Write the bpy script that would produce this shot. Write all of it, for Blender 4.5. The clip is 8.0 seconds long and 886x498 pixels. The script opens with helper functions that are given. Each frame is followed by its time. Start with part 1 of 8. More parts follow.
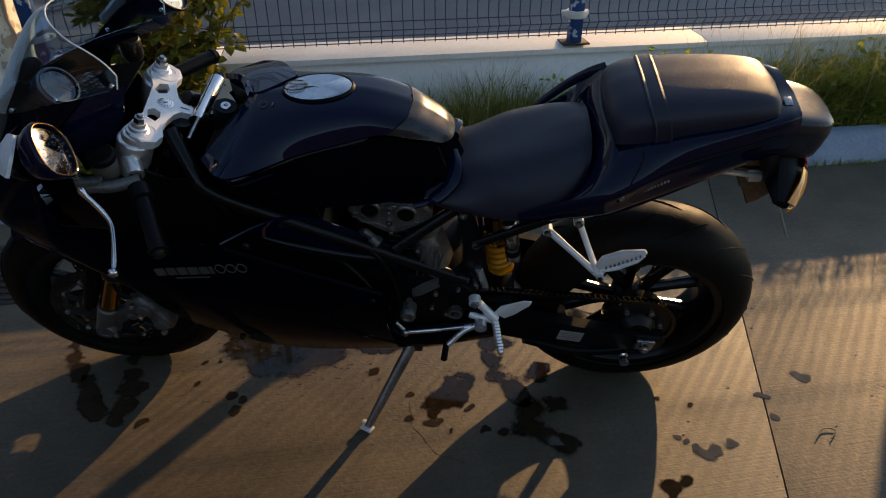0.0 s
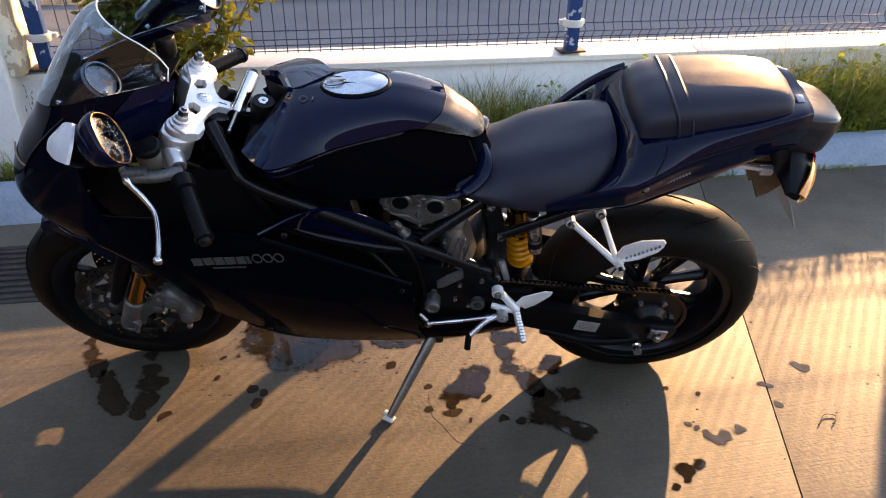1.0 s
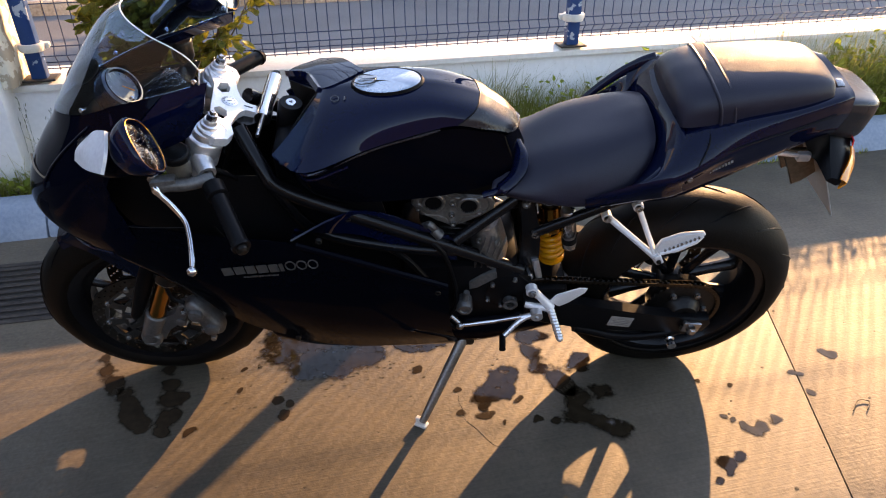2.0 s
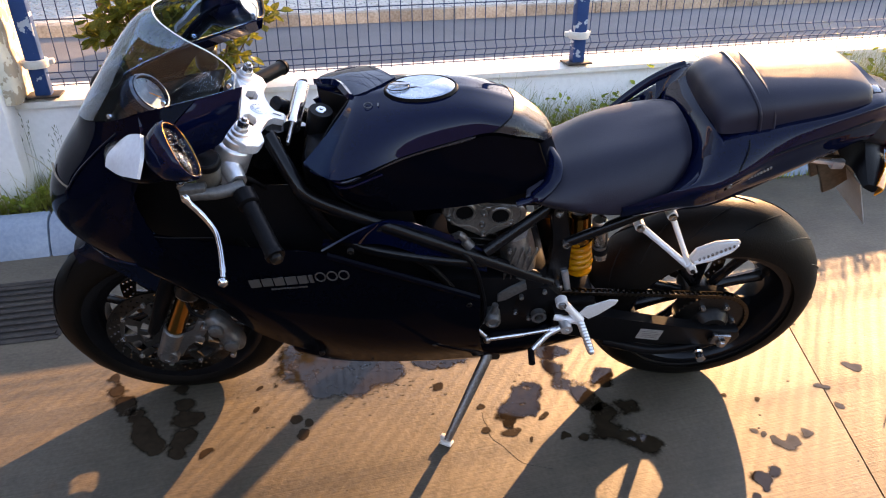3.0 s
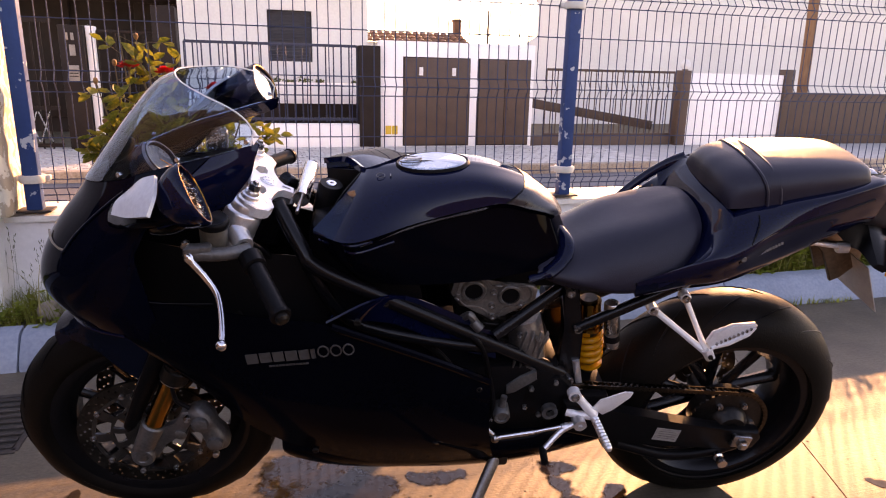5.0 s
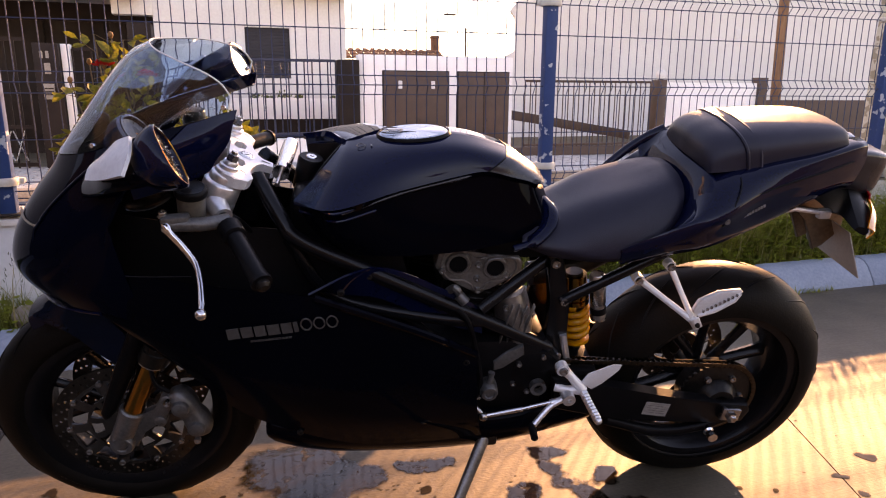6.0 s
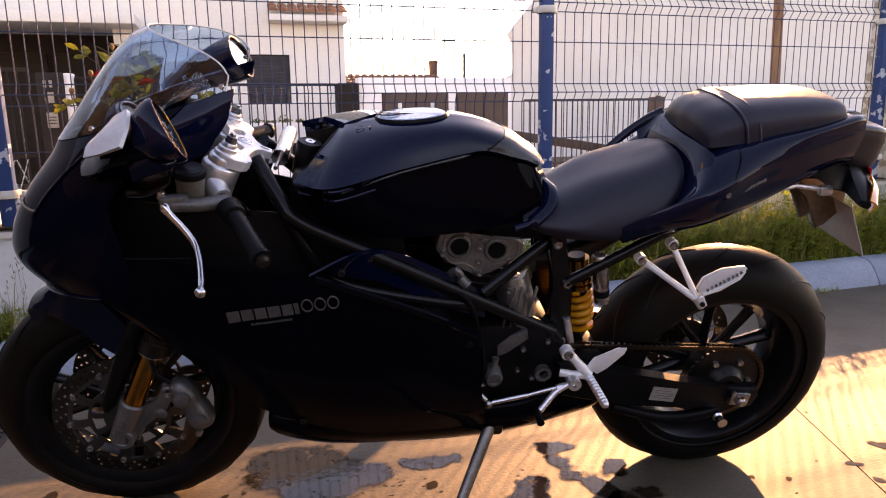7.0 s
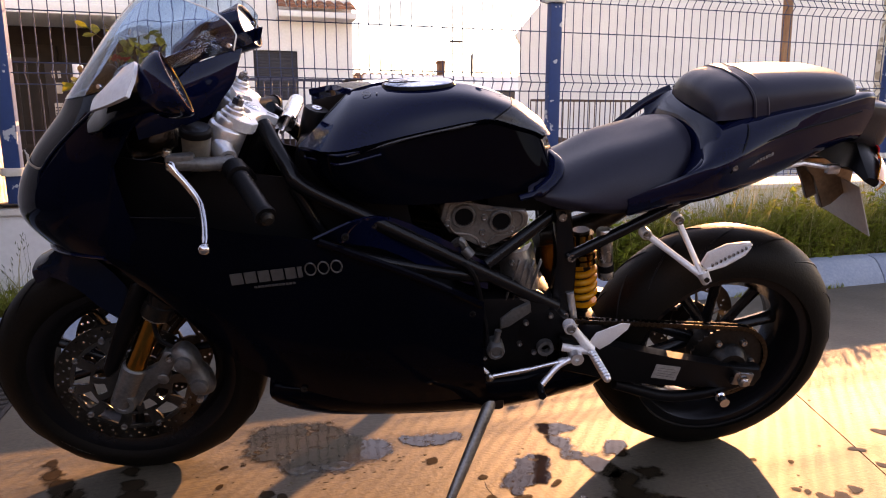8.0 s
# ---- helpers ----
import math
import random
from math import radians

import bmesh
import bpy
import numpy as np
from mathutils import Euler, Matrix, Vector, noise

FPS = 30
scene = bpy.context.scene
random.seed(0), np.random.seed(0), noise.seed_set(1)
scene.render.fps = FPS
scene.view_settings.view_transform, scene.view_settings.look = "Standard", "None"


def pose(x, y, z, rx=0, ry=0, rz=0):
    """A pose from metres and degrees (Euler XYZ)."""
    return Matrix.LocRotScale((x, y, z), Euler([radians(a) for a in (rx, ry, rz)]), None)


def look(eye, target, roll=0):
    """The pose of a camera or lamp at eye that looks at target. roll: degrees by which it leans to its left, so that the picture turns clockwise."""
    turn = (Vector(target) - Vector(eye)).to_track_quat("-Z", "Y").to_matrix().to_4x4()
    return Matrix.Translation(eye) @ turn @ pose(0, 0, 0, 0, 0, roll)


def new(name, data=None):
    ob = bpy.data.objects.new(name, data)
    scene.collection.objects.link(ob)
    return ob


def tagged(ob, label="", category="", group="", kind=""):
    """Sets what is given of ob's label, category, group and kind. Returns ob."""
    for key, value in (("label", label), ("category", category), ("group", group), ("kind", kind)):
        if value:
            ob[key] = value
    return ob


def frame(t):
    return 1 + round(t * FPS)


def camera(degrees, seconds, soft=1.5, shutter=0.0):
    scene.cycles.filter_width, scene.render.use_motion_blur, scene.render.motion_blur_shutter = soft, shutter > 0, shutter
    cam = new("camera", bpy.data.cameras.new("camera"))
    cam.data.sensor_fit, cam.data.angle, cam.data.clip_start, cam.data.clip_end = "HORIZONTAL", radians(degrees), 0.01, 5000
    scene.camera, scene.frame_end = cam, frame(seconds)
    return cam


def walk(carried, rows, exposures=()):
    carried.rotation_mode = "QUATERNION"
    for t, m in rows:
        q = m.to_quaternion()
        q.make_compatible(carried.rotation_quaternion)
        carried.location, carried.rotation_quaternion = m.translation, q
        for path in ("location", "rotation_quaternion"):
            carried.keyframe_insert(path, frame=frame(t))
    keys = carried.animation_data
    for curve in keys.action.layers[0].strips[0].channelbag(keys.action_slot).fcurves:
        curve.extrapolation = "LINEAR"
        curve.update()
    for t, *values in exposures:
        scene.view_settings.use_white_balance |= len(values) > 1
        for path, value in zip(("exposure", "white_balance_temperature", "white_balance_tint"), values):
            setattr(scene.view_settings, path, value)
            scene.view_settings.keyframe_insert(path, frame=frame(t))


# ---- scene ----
cam = camera(67.3, 8.0, soft=1.1)
PATH = [
    (0, (0.017, -1.291, 1.38), (0.266, 0.384, 0.316), -0.2),
    (0.5, (-0.057, -1.336, 1.38), (0.266, 0.34, 0.338), 0.7),
    (1, (-0.115, -1.345, 1.369), (0.209, 0.336, 0.336), 1.0),
    (1.5, (-0.172, -1.323, 1.358), (0.182, 0.348, 0.316), 0.1),
    (3, (-0.321, -1.252, 1.304), (0.101, 0.446, 0.336), -0.0),
    (3.5, (-0.348, -1.263, 1.263), (0.122, 0.443, 0.332), 0.2),
    (4, (-0.36, -1.251, 1.206), (0.151, 0.498, 0.382), 1.3),
    (4.5, (-0.392, -1.253, 1.159), (0.124, 0.578, 0.542), 1.6),
    (6, (-0.399, -1.266, 1.015), (0.19, 0.589, 0.556), 0.3),
    (6.5, (-0.397, -1.266, 0.968), (0.203, 0.597, 0.556), -0.7),
    (7, (-0.399, -1.279, 0.925), (0.187, 0.594, 0.541), -1.0),
    (7.5, (-0.4, -1.284, 0.877), (0.174, 0.594, 0.497), -0.0),
    (8, (-0.403, -1.289, 0.857), (0.172, 0.589, 0.48), -0.0),
]
EXPOSURES = [(0.0, -0.20, 7500, 11), (0.3, 0.6, 7800, 14), (0.6, 1.16, 8200, 17), (0.9, 1.32, 8200, 21), (1.5, 1.3, 8200, 22), (3.0, 1.63, 8200, 24), (3.6, 1.74, 8300, 28), (4.0, 1.72, 9300, 35), (4.5, 1.5, 9700, 45), (6.0, 1.1, 9800, 42), (8.0, 1.2, 9800, 39)]
walk(cam, [(t, look(eye, target, roll)) for t, eye, target, roll in PATH], EXPOSURES)

# ---- light ----
SUN = Vector((math.sin(radians(42.3)), math.cos(radians(42.3)), 0.0))
ELEVATION = radians(18.0)
world = bpy.data.worlds.new("sky")
scene.world = world
world.use_nodes = True
wn = world.node_tree.nodes
sky = wn.new("ShaderNodeTexSky")
sky.sky_type, sky.sun_disc = "NISHITA", False
sky.sun_elevation, sky.sun_rotation = ELEVATION, math.atan2(SUN.x, SUN.y)
sky.air_density, sky.dust_density, sky.ozone_density = 1.0, 0.4, 2.0
wn["Background"].inputs["Strength"].default_value = 0.30
world.node_tree.links.new(sky.outputs[0], wn["Background"].inputs["Color"])
sun = new("sun", bpy.data.lights.new("sun", "SUN"))
sun.data.energy, sun.data.angle, sun.data.color = 6.3, radians(0.6), (1.0, 0.655, 0.34)
sun_way = Vector((SUN.x * math.cos(ELEVATION), SUN.y * math.cos(ELEVATION), math.sin(ELEVATION)))
sun.matrix_world = look(sun_way * 50, (0, 0, 0))


# ---- materials ----
def material(name, dark, light, scale=8.0, rough=(0.4, 0.6), metal=0.0, bump=0.0, fine=120.0, coat=0.0, glass=0.0, stretch=(1, 1, 1), random_piece=0.0, ior=1.45, spec=0.5):
    """A surface that wanders between two colours at a coarse and a fine scale, with uneven gloss and fine relief."""
    m = bpy.data.materials.new(name)
    m.use_nodes = True
    nt = m.node_tree
    n, l = nt.nodes, nt.links
    b = n["Principled BSDF"]
    co = n.new("ShaderNodeTexCoord")
    mp = n.new("ShaderNodeMapping")
    mp.inputs["Scale"].default_value = stretch
    l.new(co.outputs["Object"], mp.inputs["Vector"])
    big = n.new("ShaderNodeTexNoise")
    big.inputs["Scale"].default_value, big.inputs["Detail"].default_value = scale, 6.0
    small = n.new("ShaderNodeTexNoise")
    small.inputs["Scale"].default_value, small.inputs["Detail"].default_value = fine, 4.0
    for t in (big, small):
        l.new(mp.outputs[0], t.inputs["Vector"])
    mix = n.new("ShaderNodeMath")
    mix.operation = "MULTIPLY_ADD"
    mix.inputs[1].default_value = 0.45
    l.new(small.outputs["Fac"], mix.inputs[0])
    half = n.new("ShaderNodeMath")
    half.operation = "MULTIPLY"
    half.inputs[1].default_value = 0.55
    l.new(big.outputs["Fac"], half.inputs[0])
    l.new(half.outputs[0], mix.inputs[2])
    ramp = n.new("ShaderNodeValToRGB")
    ramp.color_ramp.elements[0].position, ramp.color_ramp.elements[1].position = 0.36, 0.64
    ramp.color_ramp.elements[0].color, ramp.color_ramp.elements[1].color = (*dark, 1), (*light, 1)
    l.new(mix.outputs[0], ramp.inputs["Fac"])
    colour = ramp.outputs["Color"]
    if random_piece:
        info = n.new("ShaderNodeObjectInfo")
        hsv = n.new("ShaderNodeHueSaturation")
        rng = n.new("ShaderNodeMapRange")
        rng.inputs["To Min"].default_value, rng.inputs["To Max"].default_value = 1 - random_piece, 1 + random_piece
        l.new(info.outputs["Random"], rng.inputs["Value"])
        l.new(rng.outputs[0], hsv.inputs["Value"])
        l.new(colour, hsv.inputs["Color"])
        colour = hsv.outputs["Color"]
    l.new(colour, b.inputs["Base Color"])
    rr = n.new("ShaderNodeMapRange")
    rr.inputs["To Min"].default_value, rr.inputs["To Max"].default_value = rough
    l.new(big.outputs["Fac"], rr.inputs["Value"])
    l.new(rr.outputs[0], b.inputs["Roughness"])
    b.inputs["Metallic"].default_value = metal
    b.inputs["IOR"].default_value = ior
    b.inputs["Specular IOR Level"].default_value = spec
    b.inputs["Coat Weight"].default_value = coat
    b.inputs["Coat Roughness"].default_value = 0.04
    b.inputs["Transmission Weight"].default_value = glass
    if bump:
        bp = n.new("ShaderNodeBump")
        bp.inputs["Strength"].default_value, bp.inputs["Distance"].default_value = min(1.0, bump), 0.002 * max(1.0, bump)
        l.new(small.outputs["Fac"], bp.inputs["Height"])
        l.new(bp.outputs[0], b.inputs["Normal"])
    return m


def concrete(name):
    """Broom-swept concrete with drag lines, stains and pitting."""
    m = material(name, (0.051, 0.039, 0.0255), (0.089, 0.0715, 0.0495), 1.6, (0.5, 0.75), bump=0.5, fine=90)
    n, l = m.node_tree.nodes, m.node_tree.links
    b = n["Principled BSDF"]
    co = n["Texture Coordinate"]
    mp = n.new("ShaderNodeMapping")
    mp.inputs["Rotation"].default_value, mp.inputs["Scale"].default_value = (0, 0, radians(-10)), (1.2, 70, 1)
    l.new(co.outputs["Object"], mp.inputs["Vector"])
    lines = n.new("ShaderNodeTexNoise")
    lines.inputs["Scale"].default_value, lines.inputs["Detail"].default_value = 3.0, 5.0
    l.new(mp.outputs[0], lines.inputs["Vector"])
    patch = n.new("ShaderNodeTexNoise")
    patch.inputs["Scale"].default_value, patch.inputs["Detail"].default_value, patch.inputs["Roughness"].default_value = 5.0, 8.0, 0.65
    l.new(co.outputs["Object"], patch.inputs["Vector"])
    old = b.inputs["Base Color"].links[0].from_socket
    rl = n.new("ShaderNodeMapRange")
    rl.inputs["From Min"].default_value, rl.inputs["From Max"].default_value = 0.3, 0.7
    rl.inputs["To Min"].default_value, rl.inputs["To Max"].default_value = 0.84, 1.09
    l.new(lines.outputs["Fac"], rl.inputs["Value"])
    rp = n.new("ShaderNodeMapRange")
    rp.inputs["From Min"].default_value, rp.inputs["From Max"].default_value = 0.35, 0.62
    rp.inputs["To Min"].default_value, rp.inputs["To Max"].default_value = 0.78, 1.08
    l.new(patch.outputs["Fac"], rp.inputs["Value"])
    mul = n.new("ShaderNodeMath")
    mul.operation = "MULTIPLY"
    l.new(rl.outputs[0], mul.inputs[0])
    l.new(rp.outputs[0], mul.inputs[1])
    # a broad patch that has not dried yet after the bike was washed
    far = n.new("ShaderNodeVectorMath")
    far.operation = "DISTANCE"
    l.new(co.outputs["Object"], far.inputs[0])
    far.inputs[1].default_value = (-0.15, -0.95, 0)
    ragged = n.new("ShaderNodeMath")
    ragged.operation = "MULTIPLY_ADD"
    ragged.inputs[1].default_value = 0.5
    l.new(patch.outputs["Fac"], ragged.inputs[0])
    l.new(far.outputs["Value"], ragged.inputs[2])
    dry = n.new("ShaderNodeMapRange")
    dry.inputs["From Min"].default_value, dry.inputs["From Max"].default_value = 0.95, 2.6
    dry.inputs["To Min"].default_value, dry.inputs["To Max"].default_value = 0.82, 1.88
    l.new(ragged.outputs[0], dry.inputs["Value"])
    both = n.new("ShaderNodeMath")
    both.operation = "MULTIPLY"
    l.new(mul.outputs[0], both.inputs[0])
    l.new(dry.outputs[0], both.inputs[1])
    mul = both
    hsv = n.new("ShaderNodeHueSaturation")
    l.new(mul.outputs[0], hsv.inputs["Value"])
    l.new(old, hsv.inputs["Color"])
    l.new(hsv.outputs["Color"], b.inputs["Base Color"])
    bp = n.new("ShaderNodeBump")
    bp.inputs["Strength"].default_value, bp.inputs["Distance"].default_value = 0.35, 0.002
    l.new(lines.outputs["Fac"], bp.inputs["Height"])
    l.new(n["Bump"].outputs[0], bp.inputs["Normal"])
    l.new(bp.outputs[0], b.inputs["Normal"])
    return m


def flaking(name, paint, under, amount, rough=0.45):
    """Paint that has flaked off in patches and shows what is under it."""
    m = material(name, tuple(c * 0.85 for c in paint), paint, 14, (rough, rough + 0.15), bump=0.25, fine=60)
    n, l = m.node_tree.nodes, m.node_tree.links
    b = n["Principled BSDF"]
    t = n.new("ShaderNodeTexNoise")
    t.inputs["Scale"].default_value, t.inputs["Detail"].default_value = 19.0, 8.0
    l.new(n["Texture Coordinate"].outputs["Object"], t.inputs["Vector"])
    step = n.new("ShaderNodeMapRange")
    step.inputs["From Min"].default_value, step.inputs["From Max"].default_value = 1 - amount, 1.02 - amount
    l.new(t.outputs["Fac"], step.inputs["Value"])
    mx = n.new("ShaderNodeMix")
    mx.data_type = "RGBA"
    l.new(step.outputs[0], mx.inputs["Factor"])
    l.new(b.inputs["Base Color"].links[0].from_socket, mx.inputs["A"])
    mx.inputs["B"].default_value = (*under, 1)
    l.new(mx.outputs["Result"], b.inputs["Base Color"])
    return m


def leafy(name, dark, light):
    """Leaves that let some of the sun through."""
    m = material(name, dark, light, 9, (0.45, 0.65), bump=0.0, random_piece=0.25)
    n, l = m.node_tree.nodes, m.node_tree.links
    b = n["Principled BSDF"]
    tr = n.new("ShaderNodeBsdfTranslucent")
    l.new(b.inputs["Base Color"].links[0].from_socket, tr.inputs["Color"])
    mx = n.new("ShaderNodeMixShader")
    mx.inputs[0].default_value = 0.5
    l.new(b.outputs[0], mx.inputs[1])
    l.new(tr.outputs[0], mx.inputs[2])
    l.new(mx.outputs[0], n["Material Output"].inputs["Surface"])
    return m


def soaked(name, dark, light, rough, spec=0.6, patchy=0.0, ripple=0.07):
    """Wet concrete whose edge soaks away by the wet attribute of its mesh."""
    m = material(name, dark, light, 9, rough, bump=ripple, fine=45, ior=1.27, spec=spec)
    n, l = m.node_tree.nodes, m.node_tree.links
    b = n["Principled BSDF"]
    at = n.new("ShaderNodeAttribute")
    at.attribute_name = "wet"
    t = n.new("ShaderNodeTexNoise")
    t.inputs["Scale"].default_value, t.inputs["Detail"].default_value = 55.0, 5.0
    l.new(n["Texture Coordinate"].outputs["Object"], t.inputs["Vector"])
    add = n.new("ShaderNodeMath")
    add.operation = "ADD"
    l.new(at.outputs["Fac"], add.inputs[0])
    l.new(t.outputs["Fac"], add.inputs[1])
    # islands where the water has already drained away
    isle = n.new("ShaderNodeTexNoise")
    isle.inputs["Scale"].default_value, isle.inputs["Detail"].default_value, isle.inputs["Roughness"].default_value = 17.0, 7.0, 0.7
    l.new(n["Texture Coordinate"].outputs["Object"], isle.inputs["Vector"])
    drained = n.new("ShaderNodeMapRange")
    drained.inputs["From Min"].default_value, drained.inputs["From Max"].default_value = 0.5, 0.68
    drained.inputs["To Min"].default_value, drained.inputs["To Max"].default_value = 0.0, patchy
    l.new(isle.outputs["Fac"], drained.inputs["Value"])
    left = n.new("ShaderNodeMath")
    left.operation = "SUBTRACT"
    l.new(add.outputs[0], left.inputs[0])
    l.new(drained.outputs[0], left.inputs[1])
    cut = n.new("ShaderNodeMapRange")
    cut.inputs["From Min"].default_value, cut.inputs["From Max"].default_value = 0.74, 1.22
    l.new(left.outputs[0], cut.inputs["Value"])
    tr = n.new("ShaderNodeBsdfTransparent")
    mx = n.new("ShaderNodeMixShader")
    l.new(cut.outputs[0], mx.inputs[0])
    l.new(tr.outputs[0], mx.inputs[1])
    l.new(b.outputs[0], mx.inputs[2])
    l.new(mx.outputs[0], n["Material Output"].inputs["Surface"])
    return m


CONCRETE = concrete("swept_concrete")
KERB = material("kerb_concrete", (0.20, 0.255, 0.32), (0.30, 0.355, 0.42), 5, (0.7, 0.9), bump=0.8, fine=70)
WET = soaked("wet_concrete", (0.014, 0.0095, 0.006), (0.028, 0.02, 0.012), (0.0, 0.05), 0.6, 0.7, 0.10)
DAMP = soaked("damp_concrete", (0.020, 0.013, 0.008), (0.038, 0.026, 0.016), (0.55, 0.75), 0.08)
DRYING = soaked("drying_spot", (0.058, 0.058, 0.058), (0.09, 0.09, 0.09), (0.6, 0.8), 0.05)
PLASTER = material("white_plaster", (0.80, 0.79, 0.77), (0.9, 0.89, 0.87), 2.2, (0.75, 0.9), bump=0.4, fine=45)
UMBER = material("umber_shade_wall", (0.035, 0.03, 0.024), (0.06, 0.05, 0.04), 1.5, (0.8, 0.95), bump=0.5, fine=40)
FARKERB = material("dirty_kerb_stone", (0.22, 0.17, 0.12), (0.42, 0.35, 0.27), 5, (0.7, 0.9), bump=0.8, fine=40, random_piece=0.25)
COPING = material("cream_coping", (0.72, 0.67, 0.58), (0.84, 0.79, 0.71), 4, (0.6, 0.8), bump=0.4, fine=60)
RAGGED = flaking("ragged_plaster", (0.75, 0.69, 0.55), (0.42, 0.34, 0.24), 0.5, 0.8)
ASPHALT = material("asphalt", (0.10, 0.10, 0.105), (0.15, 0.15, 0.155), 1.5, (0.75, 0.9), bump=1.0, fine=140)
COBBLE = material("pale_cobbles", (0.34, 0.33, 0.31), (0.5, 0.48, 0.45), 6, (0.7, 0.9), bump=0.6, fine=50, random_piece=0.2)
SOIL = material("verge_soil", (0.06, 0.05, 0.035), (0.12, 0.10, 0.065), 9, (0.9, 1.0), bump=1.0, fine=50)
BLUE = flaking("chipped_blue_paint", (0.009, 0.055, 0.18), (0.46, 0.5, 0.54), 0.40)
WIRE = material("blue_wire", (0.008, 0.021, 0.058), (0.014, 0.034, 0.09), 12, (0.4, 0.6))
CREAM = material("cream_plastic", (0.62, 0.58, 0.5), (0.72, 0.68, 0.6), 20, (0.4, 0.6))
IRON = material("dark_iron", (0.03, 0.026, 0.024), (0.075, 0.06, 0.05), 10, (0.5, 0.8), 0.5, bump=0.5, fine=70)
GRASS = leafy("grass_blades", (0.13, 0.155, 0.022), (0.38, 0.38, 0.08))
WEED = leafy("weed_leaves", (0.11, 0.17, 0.015), (0.38, 0.42, 0.06))
STRAW = leafy("dry_grass", (0.36, 0.30, 0.13), (0.55, 0.47, 0.22))
LEAF = leafy("rose_leaves", (0.07, 0.10, 0.015), (0.42, 0.36, 0.05))
HERB = leafy("dark_herb_leaves", (0.03, 0.05, 0.015), (0.08, 0.10, 0.03))
PETAL = leafy("red_petals", (0.35, 0.008, 0.008), (0.55, 0.02, 0.02))
BUD = material("dry_rose_bud", (0.16, 0.07, 0.02), (0.34, 0.16, 0.05), 30, (0.5, 0.8), bump=0.4)
STEM = material("rose_stem", (0.08, 0.06, 0.03), (0.16, 0.10, 0.05), 20, (0.6, 0.8))
BROWN = material("brown_painted_metal", (0.055, 0.032, 0.022), (0.085, 0.05, 0.035), 4, (0.45, 0.65), bump=0.1)
DARKGATE = material("dark_brown_gate", (0.016, 0.011, 0.0095), (0.028, 0.02, 0.016), 4, (0.5, 0.7), spec=0.15)
NAVY = material("navy_railing", (0.012, 0.018, 0.04), (0.02, 0.03, 0.06), 8, (0.4, 0.6))
SHUTTER = material("grey_shutter", (0.03, 0.032, 0.04), (0.048, 0.05, 0.06), 6, (0.5, 0.7), spec=0.25)
TILE = material("terracotta", (0.15, 0.06, 0.035), (0.30, 0.13, 0.075), 6, (0.7, 0.9), bump=0.5, fine=40, random_piece=0.2)
# darker and browner than TILE, for the far roof and chimney
DARKTILE = material("dark_brown_tiles", (0.075, 0.04, 0.026), (0.15, 0.08, 0.05), 6, (0.7, 0.9), bump=0.5, fine=40)
TIMBER = material("brown_pole_wood", (0.15, 0.075, 0.04), (0.26, 0.14, 0.075), 5, (0.7, 0.9), bump=0.5, fine=30, stretch=(1, 1, 0.15))
STUCCO = material("pale_house_render", (0.62, 0.61, 0.59), (0.74, 0.73, 0.71), 0.6, (0.8, 0.95), bump=0.5, fine=25)
PLATE = material("aged_pale_plate", (0.20, 0.18, 0.15), (0.30, 0.275, 0.235), 12, (0.4, 0.6), bump=0.1)
YELLOW = material("yellow_sign", (0.6, 0.36, 0.03), (0.7, 0.44, 0.05), 10, (0.4, 0.6))
LABEL = material("white_label", (0.62, 0.62, 0.6), (0.75, 0.75, 0.73), 20, (0.4, 0.6))

# One black paint: FAIR and NOSE reflect less, GLOSS has reflected sky blue mixed in.
FAIR = material("black_paint_dim", (0.0008, 0.0010, 0.0022), (0.0014, 0.0018, 0.0042), 5, (0.02, 0.05), bump=0.0, ior=1.12)
GLOSS = material("black_paint_sky_tint", (0.0010, 0.0027, 0.0135), (0.0016, 0.004, 0.020), 5, (0.02, 0.05), bump=0.0, ior=1.31)
NOSE = material("black_paint_dim_nose", (0.0006, 0.0011, 0.004), (0.0010, 0.0018, 0.0065), 5, (0.02, 0.05), bump=0.0, ior=1.13)
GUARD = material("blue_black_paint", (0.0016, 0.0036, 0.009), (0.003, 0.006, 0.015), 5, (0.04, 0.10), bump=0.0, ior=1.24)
SATIN = material("black_satin_plastic", (0.002, 0.002, 0.0024), (0.0048, 0.0048, 0.0054), 9, (0.3, 0.46), bump=0.12, fine=300, spec=0.12)
FRAME = material("black_frame_paint", (0.0025, 0.0025, 0.003), (0.006, 0.006, 0.007), 9, (0.16, 0.28), bump=0.05, spec=0.25)
RUBBER = material("tyre_rubber", (0.0030, 0.0024, 0.0019), (0.0075, 0.006, 0.0046), 7, (0.42, 0.62), bump=0.3, fine=200, spec=0.1)
LEATHER = material("black_seat_vinyl", (0.0083, 0.008, 0.0155), (0.015, 0.0142, 0.0265), 6, (0.40, 0.52), bump=0.25, fine=420, spec=0.38)
PAD = material("satin_black_paint", (0.010, 0.010, 0.013), (0.018, 0.018, 0.022), 8, (0.22, 0.32), bump=0.03)
SILVER = material("cast_silver", (0.66, 0.66, 0.67), (0.8, 0.8, 0.8), 14, (0.24, 0.38), 0.85, bump=0.15, fine=220)
POLISHED = material("polished_alloy", (0.58, 0.58, 0.6), (0.72, 0.72, 0.73), 10, (0.12, 0.24), 1.0, bump=0.04)
ENGINE = material("grey_engine_casting", (0.14, 0.131, 0.12), (0.27, 0.257, 0.24), 18, (0.28, 0.45), 0.8, bump=0.5, fine=150)
